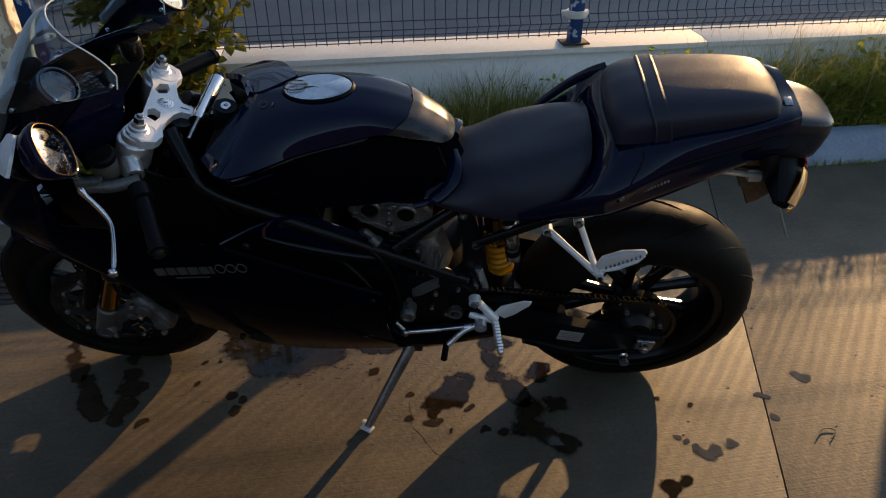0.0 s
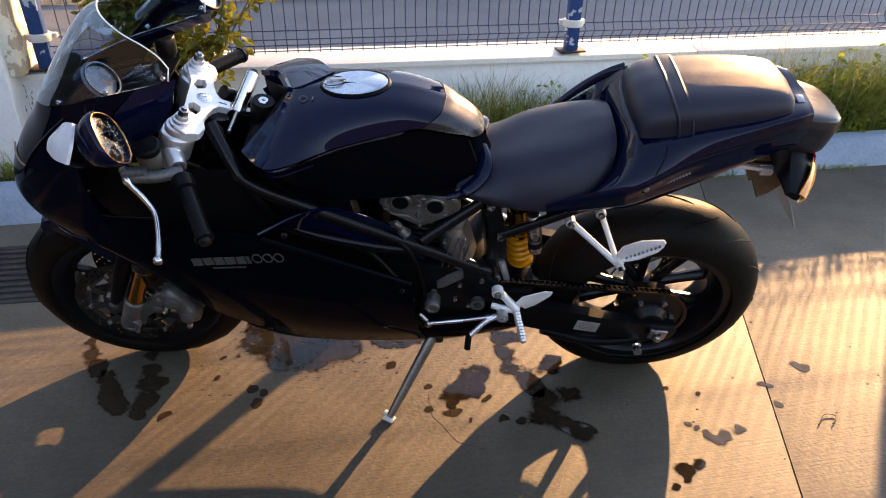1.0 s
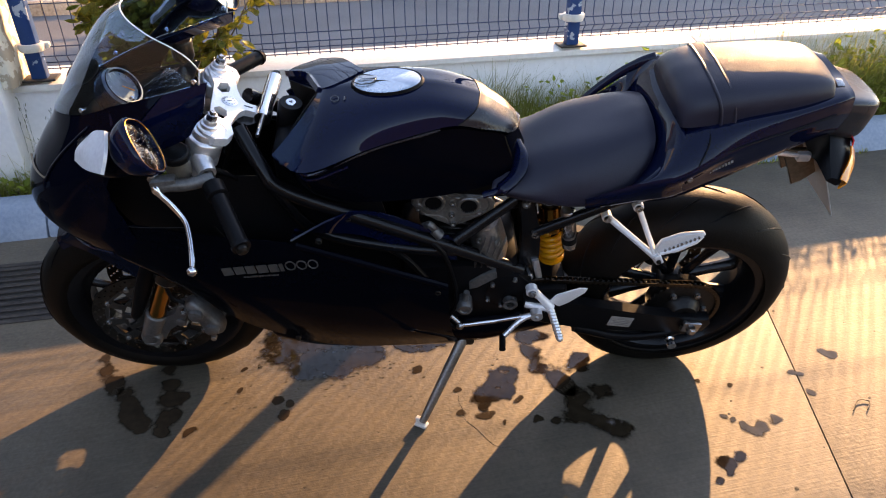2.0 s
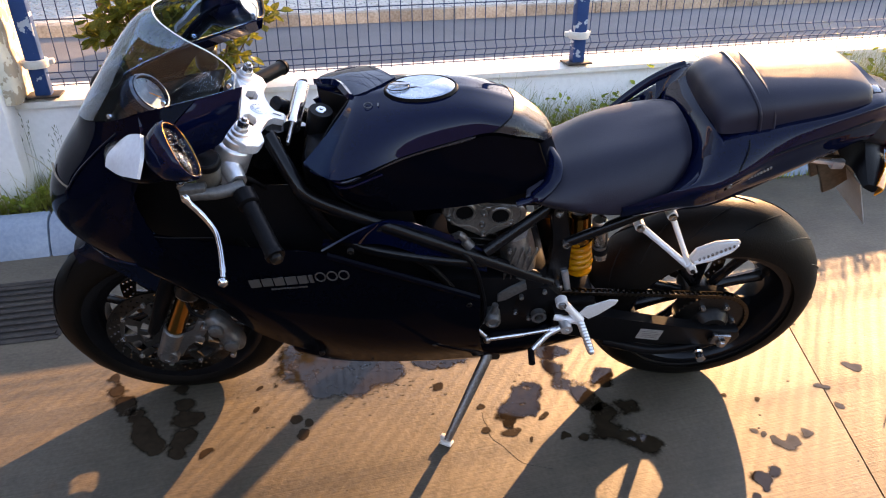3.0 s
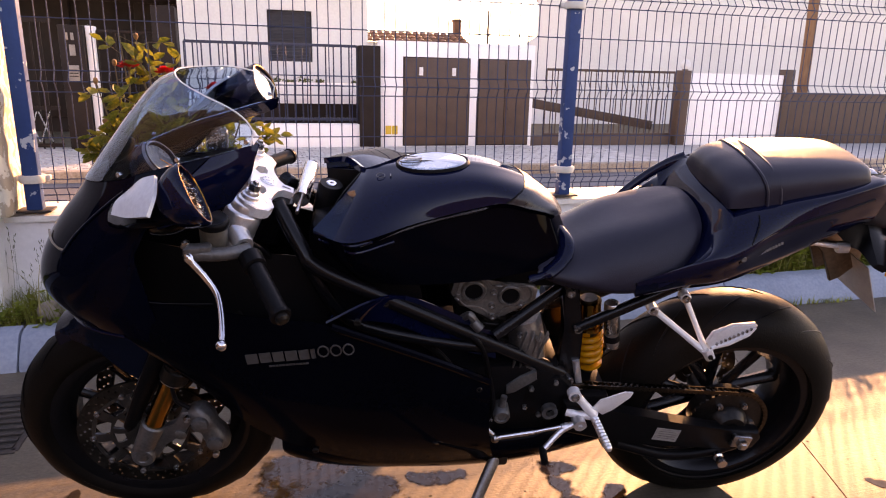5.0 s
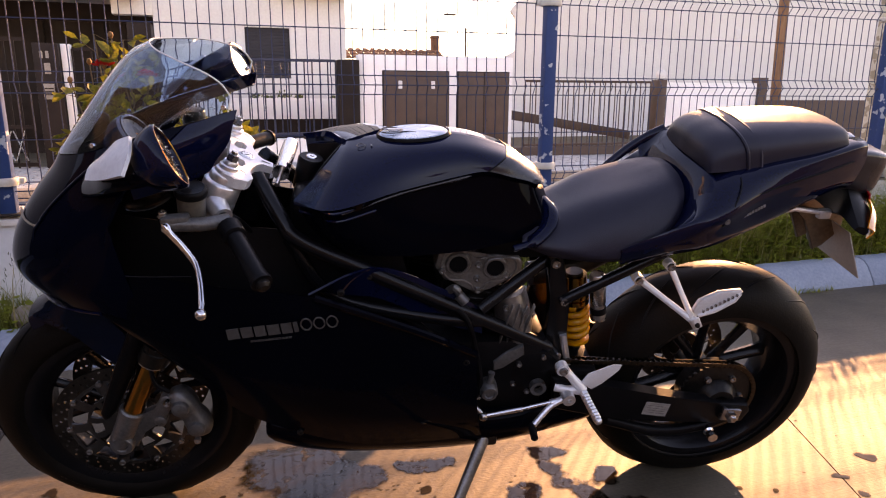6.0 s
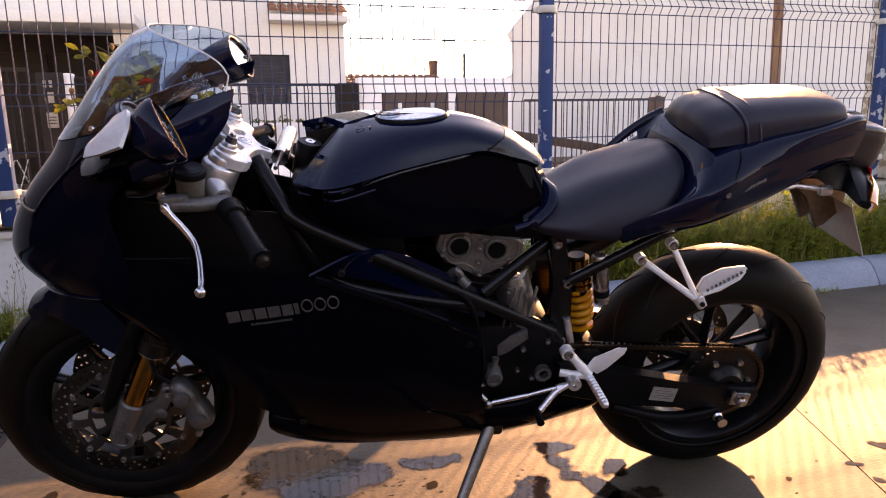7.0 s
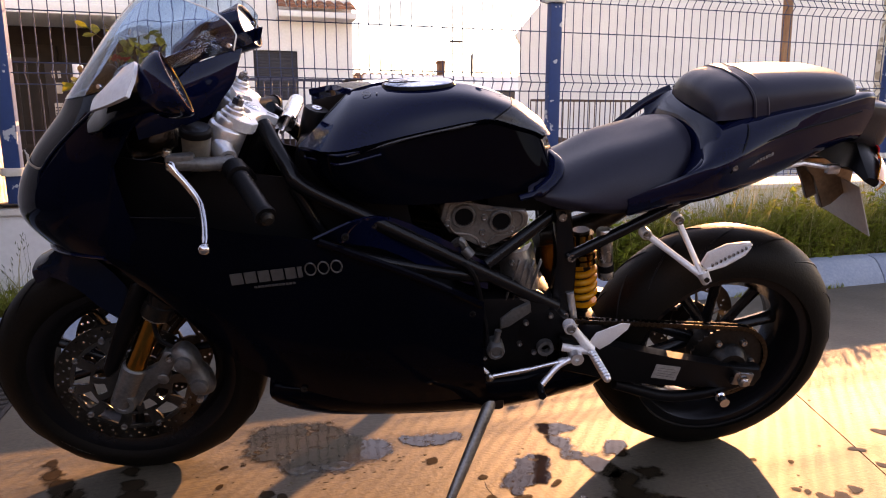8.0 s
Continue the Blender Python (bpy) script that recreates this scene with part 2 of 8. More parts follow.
DARKMETAL = material("dark_metal", (0.008, 0.0075, 0.007), (0.026, 0.023, 0.02), 16, (0.26, 0.44), 0.6, bump=0.3, spec=0.35)
GOLD = material("gold_fork_tube", (0.27, 0.13, 0.028), (0.36, 0.175, 0.04), 8, (0.12, 0.22), 1.0)
CAP = material("satin_cap_alloy", (0.36, 0.40, 0.44), (0.46, 0.505, 0.55), 20, (0.2, 0.32), 0.9, bump=0.05)
SPRING = material("yellow_spring_paint", (0.46, 0.175, 0.005), (0.60, 0.24, 0.008), 14, (0.16, 0.3), bump=0.05)
DISC = material("brown_brake_steel", (0.055, 0.05, 0.045), (0.11, 0.10, 0.09), 20, (0.22, 0.38), 1.0, bump=0.1)
BRONZE = material("brown_tinted_steel", (0.16, 0.12, 0.085), (0.28, 0.21, 0.15), 14, (0.25, 0.4), 0.9, bump=0.2)
CAST = material("grey_fork_casting", (0.08, 0.078, 0.075), (0.15, 0.147, 0.142), 16, (0.34, 0.5), 0.6, bump=0.3, fine=160)
SPIDER = material("grey_cast_alloy", (0.06, 0.058, 0.055), (0.14, 0.135, 0.128), 18, (0.16, 0.30), 0.9, bump=0.4, fine=160)
STEEL = material("brushed_steel", (0.3, 0.295, 0.29), (0.45, 0.44, 0.43), 30, (0.2, 0.35), 1.0, bump=0.1, stretch=(1, 1, 1))
CLEAR = material("smoked_screen", (0.50, 0.68, 0.85), (0.50, 0.68, 0.85), 3, (0.0, 0.0), glass=1.0, ior=1.6)
DROP = material("water_drop", (0.9, 0.9, 0.9), (0.95, 0.95, 0.95), 3, (0.0, 0.02), glass=1.0, ior=1.33)
LENS = material("clear_lens", (0.44, 0.45, 0.48), (0.54, 0.55, 0.58), 5, (0.12, 0.3), coat=0.6)
# One glass, two copies: pale and rough for sun glare, dark for dark reflections.
GLARE_MIRROR = material("sun_glare_mirror_glass", (0.55, 0.55, 0.55), (0.68, 0.68, 0.68), 10, (0.26, 0.33), 1.0)
MIRROR = material("mirror_glass", (0.22, 0.22, 0.23), (0.30, 0.30, 0.31), 10, (0.08, 0.14), 1.0)
RED = material("red_lens", (0.45, 0.01, 0.01), (0.6, 0.02, 0.02), 14, (0.08, 0.16), coat=0.6)
AMBER = material("amber_lens", (0.75, 0.2, 0.01), (0.85, 0.28, 0.02), 14, (0.08, 0.16), coat=0.6)
DECAL = material("grey_decal", (0.045, 0.042, 0.04), (0.065, 0.062, 0.058), 30, (0.3, 0.45))
DIAL = material("grey_dial", (0.07, 0.09, 0.115), (0.13, 0.155, 0.185), 25, (0.2, 0.35), coat=0.3)
TANKARD = material("beige_reservoir", (0.06, 0.052, 0.042), (0.11, 0.095, 0.075), 14, (0.3, 0.5))
PALE = material("pale_satin_alloy", (0.66, 0.66, 0.66), (0.8, 0.8, 0.79), 12, (0.36, 0.5), 0.35, bump=0.1, fine=260)
OILY = material("oily_chain_steel", (0.022, 0.018, 0.014), (0.07, 0.058, 0.045), 60, (0.2, 0.34), 1.0)
STICKER = material("grey_sticker", (0.17, 0.16, 0.145), (0.26, 0.245, 0.225), 30, (0.35, 0.5))
WHITEPLATE = material("plate_back", (0.45, 0.44, 0.43), (0.58, 0.57, 0.55), 8, (0.3, 0.5), 0.4)


# ---- building helpers ----
def catmull(p, steps):
    """A smooth curve through points, steps to each span."""
    p = [Vector(q) for q in p]
    if len(p) < 3:
        return [p[0].lerp(p[-1], i / steps) for i in range(steps + 1)]
    ext = [p[0] * 2 - p[1], *p, p[-1] * 2 - p[-2]]
    out = []
    for i in range(1, len(ext) - 2):
        a, b, c, d = ext[i - 1], ext[i], ext[i + 1], ext[i + 2]
        for k in range(steps):
            t = k / steps
            out.append(0.5 * (2 * b + (c - a) * t + (2 * a - 5 * b + 4 * c - d) * t * t + (3 * b - a - 3 * c + d) * t ** 3))
    out.append(p[-1])
    return out


def flip(v):
    return Vector((v[0], -v[1], v[2]))


def surface(bm, grid, su=4, sv=4, mirrored=False, thick=0.0, caps=False):
    """A smooth sheet through a grid of points (rows of points); mirrored: rows run on over the y = 0 plane; thick: an inner side and rims."""
    rows = [catmull(r, sv) for r in grid]
    cols = [catmull([r[j] for r in rows], su) for j in range(len(rows[0]))]
    rows = [[c[i] for c in cols] for i in range(len(cols[0]))]
    if mirrored:
        rows = [[flip(v) for v in reversed(r[1:])] + list(r) for r in rows]
    vs = [[bm.verts.new(v) for v in r] for r in rows]
    faces = []
    for a, b in zip(vs, vs[1:]):
        for j in range(len(a) - 1):
            faces.append(bm.faces.new((a[j], a[j + 1], b[j + 1], b[j])))
    if caps:
        for r in (vs[0], vs[-1]):
            c = bm.verts.new(sum((v.co for v in r), Vector()) / len(r))
            for j in range(len(r) - 1):
                bm.faces.new((r[j], r[j + 1], c))
    if thick:
        bmesh.ops.recalc_face_normals(bm, faces=faces)
        bmesh.ops.solidify(bm, geom=faces, thickness=thick)
    return vs


def tube(bm, points, radius, sides=12, caps=True, flat=1.0):
    """A round bar along points; radius one number or one for each point."""
    pts = [Vector(p) for p in points]
    rad = radius if isinstance(radius, (list, tuple)) else [radius] * len(pts)
    side = None
    rings = []
    for i, p in enumerate(pts):
        d = (pts[min(i + 1, len(pts) - 1)] - pts[max(i - 1, 0)]).normalized()
        if side is None:
            side = d.orthogonal().normalized()
        side = (side - d * side.dot(d)).normalized()
        up = d.cross(side)
        rings.append([bm.verts.new(p + (side * math.cos(2 * math.pi * k / sides) + up * flat * math.sin(2 * math.pi * k / sides)) * rad[i]) for k in range(sides)])
    for a, b in zip(rings, rings[1:]):
        for k in range(sides):
            bm.faces.new((a[k], a[(k + 1) % sides], b[(k + 1) % sides], b[k]))
    if caps:
        bm.faces.new(list(reversed(rings[0])))
        bm.faces.new(rings[-1])
    return rings


def axis_matrix(centre, direction):
    """Local z along direction."""
    return Matrix.Translation(centre) @ Vector(direction).to_track_quat("Z", "Y").to_matrix().to_4x4()


def lathe(bm, profile, m, sides=48, closed=False):
    """Turns (radius, height) pairs about the z of m."""
    rings = []
    for r, h in profile:
        if r < 1e-6:
            rings.append([bm.verts.new(m @ Vector((0, 0, h)))])
        else:
            rings.append([bm.verts.new(m @ Vector((r * math.cos(2 * math.pi * k / sides), r * math.sin(2 * math.pi * k / sides), h))) for k in range(sides)])
    pairs = list(zip(rings, rings[1:])) + ([(rings[-1], rings[0])] if closed else [])
    for a, b in pairs:
        for k in range(sides):
            q = [a[k % len(a)], a[(k + 1) % len(a)], b[(k + 1) % len(b)], b[k % len(b)]]
            q = list(dict.fromkeys(q))
            if len(q) > 2:
                bm.faces.new(q)


def box(bm, size, m, bevel=0.0, segments=2):
    """A box with rounded edges; m: a matrix or the centre."""
    if not isinstance(m, Matrix):
        m = Matrix.Translation(m)
    made = bmesh.ops.create_cube(bm, size=1.0, matrix=m @ Matrix.Diagonal((*size, 1)))
    if bevel:
        edges = list({e for v in made["verts"] for e in v.link_edges})
        bmesh.ops.bevel(bm, geom=edges, offset=bevel, segments=segments, profile=0.5, affect="EDGES", clamp_overlap=True)


def prism(bm, outline, depth, m=Matrix(), bevel=0.0):
    """A flat shape given as (x, y) pairs, depth thick along the z of m."""
    low = [bm.verts.new(m @ Vector((x, y, -depth / 2))) for x, y in outline]
    top = [bm.verts.new(m @ Vector((x, y, depth / 2))) for x, y in outline]
    faces = [bm.faces.new(list(reversed(low))), bm.faces.new(top)]
    k = len(outline)
    for i in range(k):
        faces.append(bm.faces.new((low[i], low[(i + 1) % k], top[(i + 1) % k], top[i])))
    if bevel:
        rim = [e for f in faces[:2] for e in f.edges]
        bmesh.ops.bevel(bm, geom=rim, offset=bevel, segments=2, profile=0.5, affect="EDGES", clamp_overlap=True)


def mesh_of(name, bm, mat, sharp=38):
    bmesh.ops.recalc_face_normals(bm, faces=bm.faces)
    me = bpy.data.meshes.new(name)
    bm.to_mesh(me)
    bm.free()
    me.materials.append(mat)
    for p in me.polygons:
        p.use_smooth = True
    me.set_sharp_from_angle(angle=radians(sharp))
    return me


def part(name, bm, mat, parent, label="", sharp=38):
    """Links bm as one mesh under a thing or under a part."""
    ob = new(name, mesh_of(name, bm, mat, sharp))
    ob.parent = parent
    return tagged(ob, label)


def thing(name, bm, mat, label, category, group="", kind="", at=Matrix(), sharp=38):
    """A top-level mesh."""
    ob = new(name, mesh_of(name, bm, mat, sharp))
    ob.matrix_world = at
    return tagged(ob, label, category, group, kind)


def empty(name, at, label, category, group="", kind=""):
    ob = new(name)
    ob.empty_display_size = 0.1
    ob.matrix_world = at
    return tagged(ob, label, category, group, kind)


def slab(bm, x0, x1, y0, y1, z0, z1, bevel=0.0):
    box(bm, (x1 - x0, y1 - y0, z1 - z0), ((x0 + x1) / 2, (y0 + y1) / 2, (z0 + z1) / 2), bevel)


# ---- ground and setting ----
bm = bmesh.new()
slab(bm, -300, 300, -300, 400, -0.6, -0.2)
thing("ground", bm, SOIL, "bare earth ground reaching to the horizon", "ground", kind="structure")

# Out of view: dark walls added to dim reflections and sky fill on the bike.
bm = bmesh.new()
slab(bm, -5.3, 10, -10.3, -10.0, -0.3, 2.7)
thing("shade_wall_south", bm, UMBER, "unseen plain umber wall, added to darken reflections and sky fill", "wall", kind="structure")
bm = bmesh.new()
slab(bm, -5.3, -5.0, -10.0, 1.69, -0.3, 3.4)
thing("shade_wall_west", bm, UMBER, "unseen tall umber wall beside the yard, added to dim the fill", "wall", kind="structure")

# slabs of the concrete yard, divided by the sawn joint
JOINT = Vector((0.245, 0.63)).normalized()
ACROSS = Vector((JOINT.y, -JOINT.x))
JOINT_AT = Vector((1.11, -0.10))
YARD_EDGE = 1.365
yard = empty("yard", Matrix(), "light swept concrete yard with a sawn joint, stained by water", "pavement", kind="structure")
for a, b in ((-4.2, 0.0), (0.0, 4.2), (4.2, 8.4), (-8.4, -4.2)):
    bm = bmesh.new()
    gap = 0.0018
    ys = (-9.99, YARD_EDGE)
    corners = []
    for side, y in ((a + gap, ys[0]), (b - gap, ys[0]), (b - gap, ys[1]), (a + gap, ys[1])):
        p = JOINT_AT + ACROSS * side
        s = (y - p.y) / JOINT.y
        q = p + JOINT * s
        corners.append((q.x, q.y))
    prism(bm, corners, 0.18, Matrix.Translation((0, 0, -0.09)), 0.0012)
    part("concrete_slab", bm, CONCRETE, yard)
bm = bmesh.new()
slab(bm, -14, 14, 1.49, 1.78, -0.2, 0.10)
thing("verge", bm, SOIL, "narrow strip of dark soil between kerb and wall", "verge", kind="structure")

kerb = empty("kerb", Matrix(), "grey concrete kerb stones along the yard", "kerb", kind="structure")
for i in range(-9, 10):
    bm = bmesh.new()
    x = -0.753 + i * 1.044
    outline = [(1.352, -0.15), (1.352, 0.012), (1.378, 0.055), (1.405, 0.098), (1.43, 0.121), (1.46, 0.130), (1.50, 0.132), (1.50, -0.15)]
    m = Matrix.Translation((x, 0, 0)) @ Matrix(((0, 0, 1, 0), (1, 0, 0, 0), (0, 1, 0, 0), (0, 0, 0, 1)))
    prism(bm, outline, 1.036, m, 0.005)
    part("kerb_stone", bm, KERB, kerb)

bm = bmesh.new()
slab(bm, -14, 14, 1.77, 1.95, -0.2, 0.485)
thing("wall_low", bm, PLASTER, "low white plastered boundary wall", "wall", kind="structure")
coping = empty("coping", Matrix(), "cream coping on the low white wall, joints open", "coping", kind="structure")
for i in range(-5, 6):
    bm = bmesh.new()
    prism(bm, [(1.745, 0.486), (1.975, 0.486), (1.975, 0.528), (1.80, 0.522), (1.745, 0.510)], 2.296, Matrix.Translation((0.62 + i * 2.3, 0, 0)) @ Matrix(((0, 0, 1, 0), (1, 0, 0, 0), (0, 1, 0, 0), (0, 0, 0, 1))), 0.004)
    part("coping_stone", bm, COPING, coping)

# tall gate pillar with a broken plaster edge
bm = bmesh.new()
slab(bm, -1.95, -1.375, 1.62, 2.0, -0.1, 2.7, 0.01)
pillar = thing("pillar_white", bm, PLASTER, "tall white plastered pillar beside the fence, its edge broken", "pillar", kind="structure")
bm = bmesh.new()
rng = random.Random(4)
edge, back = [], []
for i in range(34):
    z = 0.525 + i * 0.066
    w = 0.045 + 0.03 * noise.noise((0.3, 1.7, z * 5)) + 0.018 * noise.noise((2, 5, z * 17))
    edge.append([(-1.374, 1.66 + 0.02 * noise.noise((z * 6, 0, 3)), z), (-1.374 + w * 0.7, 1.665, z), (-1.374 + w, 1.70, z), (-1.374 + w * 0.9, 1.80, z), (-1.374 + w * 0.6, 1.97, z)])
surface(bm, edge, 2, 2, caps=True)
part("broken_plaster", bm, RAGGED, pillar, "ragged cream mortar along the pillar")
bm = bmesh.new()
slab(bm, 3.40, 3.97, 1.62, 2.0, -0.1, 2.7, 0.01)
pillar_end = thing("pillar_end", bm, PLASTER, "tall white plastered pillar at the fence's end, its edge broken", "pillar", kind="structure")
bm = bmesh.new()
surface(bm, [[(2.025 - x, y, z) for x, y, z in r] for r in edge], 2, 2, caps=True)
part("broken_plaster", bm, RAGGED, pillar_end, "ragged cream mortar along the pillar")
bm = bmesh.new()
slab(bm, -14, -1.96, 1.70, 1.95, 0.4, 2.4)
thing("wall_high", bm, PLASTER, "white plastered wall beyond the pillar", "wall", kind="structure")

# drain
drain = empty("drain_grate", Matrix.Translation((-1.11, 0.955, 0.0)) @ Matrix.Rotation(radians(-1.5), 4, "Z"), "rusty cast iron drain grate set in the concrete", "drain")
bm = bmesh.new()
for y in (-0.19, 0.19):
    slab(bm, -1.6, 0.0, y - 0.012, y + 0.012, -0.03, 0.004, 0.002)
slab(bm, -0.012, 0.006, -0.19, 0.19, -0.03, 0.004, 0.002)
part("rim", bm, IRON, drain)
# a flush dark sheet takes the place of the shaded depth
bm = bmesh.new()
slab(bm, -1.6, 0.0, -0.18, 0.18, -0.012, 0.001)
part("pit", bm, DARKMETAL, drain, "dark sheet standing for the shade under the bars")
for i in range(9):
    bm = bmesh.new()
    y = -0.16 + i * 0.04
    slab(bm, -1.59, -0.014, y - 0.011, y + 0.011, -0.02, 0.005, 0.003)
    part("bar", bm, IRON, drain)


def wet_mesh(name, strokes, seed, mat):
    """A flat wet patch: the union of round strokes (x, y, radius) on a fine grid, its edge fading out."""
    x0, x1 = min(s[0] - s[2] for s in strokes) - 0.05, max(s[0] + s[2] for s in strokes) + 0.05
    y0, y1 = min(s[1] - s[2] for s in strokes) - 0.05, max(s[1] + s[2] for s in strokes) + 0.05
    step = max(0.0035, min(0.007, (x1 - x0) / 60))
    nx, ny = int((x1 - x0) / step) + 2, int((y1 - y0) / step) + 2
    verts, wets, faces = [], [], []
    for j in range(ny):
        for i in range(nx):
            x, y = x0 + i * step, y0 + j * step
            wx = x + 0.016 * noise.noise((x * 16 + seed, y * 16, seed)) + 0.008 * noise.noise((x * 45, y * 45, seed + 3))
            wy = y + 0.016 * noise.noise((x * 16, y * 16 + seed, seed + 9)) + 0.008 * noise.noise((x * 45, y * 45, seed + 5))
            v = 0.0
            for sx, sy, r in strokes:
                v += math.exp(-0.9 * ((wx - sx) ** 2 + (wy - sy) ** 2) / (r * r))
            edge = min(i, j, nx - 1 - i, ny - 1 - j)
            verts.append((x, y, 0.0012))
            wets.append(max(0.0, min(1.0, 0.5 + (v - 0.42) * 1.6)) if edge > 1 else 0.0)
    for j in range(ny - 1):
        for i in range(nx - 1):
            q = (j * nx + i, j * nx + i + 1, (j + 1) * nx + i + 1, (j + 1) * nx + i)
            if max(wets[k] for k in q) > 0.02:
                faces.append(q)
    me = bpy.data.meshes.new(name)
    me.from_pydata(verts, [], faces)
    me.attributes.new("wet", "FLOAT", "POINT").data.foreach_set("value", wets)
    me.materials.append(mat)
    return me


def wet(strokes, name, mat, label, seed=1.0):
    tagged(new(name, wet_mesh(name, strokes, seed, mat)), label, "water stain", "wet patches on the concrete")


PUDDLE = "shallow puddle of water soaking into the concrete"
DRIP = "dark drip stain on the concrete"
wet([(-0.354, 0.419, 0.069), (-0.264, 0.396, 0.076), (-0.175, 0.355, 0.072), (-0.105, 0.327, 0.047), (-0.298, 0.298, 0.043), (-0.22, 0.285, 0.038), (-0.339, 0.502, 0.057), (-0.228, 0.474, 0.057)], "puddle", WET, PUDDLE, 1.3)
wet([(0.023, 0.343, 0.025), (0.08, 0.331, 0.029), (0.128, 0.332, 0.022), (0.0, 0.36, 0.02)], "puddle", WET, PUDDLE, 3.3)
wet([(0.398, 0.302, 0.033), (0.388, 0.226, 0.032), (0.395, 0.152, 0.031), (0.432, 0.094, 0.034), (0.443, 0.043, 0.023), (0.512, 0.133, 0.031), (0.517, 0.186, 0.021), (0.547, 0.17, 0.017), (0.45, 0.30, 0.025)], "puddle", WET, PUDDLE, 4.1)
wet([(0.266, 0.134, 0.038), (0.301, 0.157, 0.024), (0.193, 0.073, 0.036), (0.245, 0.076, 0.033), (0.272, 0.081, 0.019), (0.188, 0.029, 0.013)], "puddle", WET, PUDDLE, 6.4)
wet([(0.319, -0.053, 0.012), (0.363, -0.065, 0.016), (0.429, -0.054, 0.036), (0.481, -0.096, 0.035), (0.519, -0.136, 0.035), (0.46, 0.016, 0.036), (0.535, 0.009, 0.03)], "puddle", WET, PUDDLE, 7.7)
wet([(0.81, -0.151, 0.010), (0.833, -0.172, 0.010), (0.854, -0.196, 0.011), (0.87, -0.222, 0.018), (0.906, -0.211, 0.017), (0.949, -0.191, 0.016)], "drying_spot", DRYING, "grey wet streak drying on the concrete", 8.8)
wet([(0.723, -0.287, 0.018), (0.741, -0.301, 0.019), (0.78, -0.287, 0.017), (0.733, -0.328, 0.012), (0.695, -0.35, 0.013)], "puddle", WET, PUDDLE, 9.3)
wet([(1.285, 0.025, 0.014), (1.30, 0.005, 0.014)], "drying_spot", DRYING, "small grey wet spot drying on the concrete", 10.1)
wet([(1.122, -0.038, 0.012), (1.133, -0.050, 0.010)], "drying_spot", DRYING, "small grey wet spot drying beside the joint", 10.5)
wet([(1.112, -0.127, 0.010), (1.122, -0.133, 0.008)], "drying_spot", DRYING, "small grey wet spot drying beside the joint", 10.8)
wet([(-0.903, 0.489, 0.020), (-0.881, 0.432, 0.026), (-0.854, 0.370, 0.028), (-0.838, 0.340, 0.022)], "damp_stain", DAMP, "damp brown stain beside the front wheel", 12.0)
wet([(-0.814, 0.311, 0.026), (-0.790, 0.262, 0.026), (-0.778, 0.222, 0.028), (-0.762, 0.185, 0.026), (-0.740, 0.165, 0.022)], "damp_stain", DAMP, "damp brown stain under the front wheel", 11.0)
wet([(-0.700, 0.395, 0.024), (-0.684, 0.324, 0.026), (-0.693, 0.261, 0.028), (-0.653, 0.255, 0.020), (-0.677, 0.190, 0.028), (-0.689, 0.135, 0.024)], "damp_stain", DAMP, "damp streak under the front wheel", 14.0)
DRIPS = ((-0.487, 0.256, 0.012), (-0.381, 0.185, 0.016), (-0.343, 0.171, 0.015), (-0.362, 0.127, 0.019), (0.127, 0.11, 0.013), (0.121, 0.015, 0.013), (0.183, -0.004, 0.022), (0.29, 0.035, 0.011), (0.225, -0.038, 0.006), (0.905, -0.053, 0.009), (0.83, -0.016, 0.011), (-0.616, 0.118, 0.015), (0.034, 0.235, 0.015), (0.798, 0.182, 0.011), (-0.427, 0.333, 0.010), (-0.473, 0.335, 0.010))
for k, (x, y, r) in enumerate(DRIPS):
    wet([(x - r * 0.3, y, r * 0.75), (x + r * 0.35, y + r * 0.15, r * 0.7)], "drip_stain", DAMP, DRIP, 13.0 + k)
bm = bmesh.new()
rng = random.Random(9)
for i in range(150):
    if i < 80:
        x, y = -0.2 + rng.gauss(0, 0.13), 0.25 + rng.gauss(0, 0.045)
    else:
        x, y = rng.uniform(-0.9, 1.6), rng.uniform(-0.5, 0.6)
    r = rng.uniform(0.002, 0.0055)
    lathe(bm, [(0, 0.0010), (r, 0.0009), (r * 1.05, 0.0003)], Matrix.Translation((x, y, 0)) @ Matrix.Diagonal((1.0, rng.uniform(0.5, 0.9), 1, 1)), 8)
thing("drip_spatter", bm, SOIL, "many tiny dark drips spattered on the concrete", "water stain", kind="stuff")

# hairline crack and a dry twig
bm = bmesh.new()
tube(bm, catmull([(0.126, 0.094, 0.0004), (0.121, 0.06, 0.0004), (0.124, 0.035, 0.0004), (0.12, 0.008, 0.0004), (0.124, -0.015, 0.0004), (0.142, -0.045, 0.0002), (0.15, -0.065, 0.0004), (0.173, -0.112, 0.0002), (0.214, -0.135, 0.0002), (0.24, -0.149, 0.0001)], 3), 0.0004, 5)
thing("hairline_crack", bm, DARKMETAL, "thin dark crack in the concrete", "crack", kind="structure")
bm = bmesh.new()
tube(bm, catmull([(1.18, -0.22, 0.004), (1.22, -0.19, 0.006), (1.25, -0.20, 0.004), (1.22, -0.225, 0.005)], 5), 0.0016, 5)
thing("dry_twig", bm, STEM, "small dry curled stalk lying on the concrete", "twig")

# ---- fence ----
FENCE_Y = 1.815
fence = empty("fence", Matrix(), "blue welded wire mesh fence on chipped blue square posts", "fence")


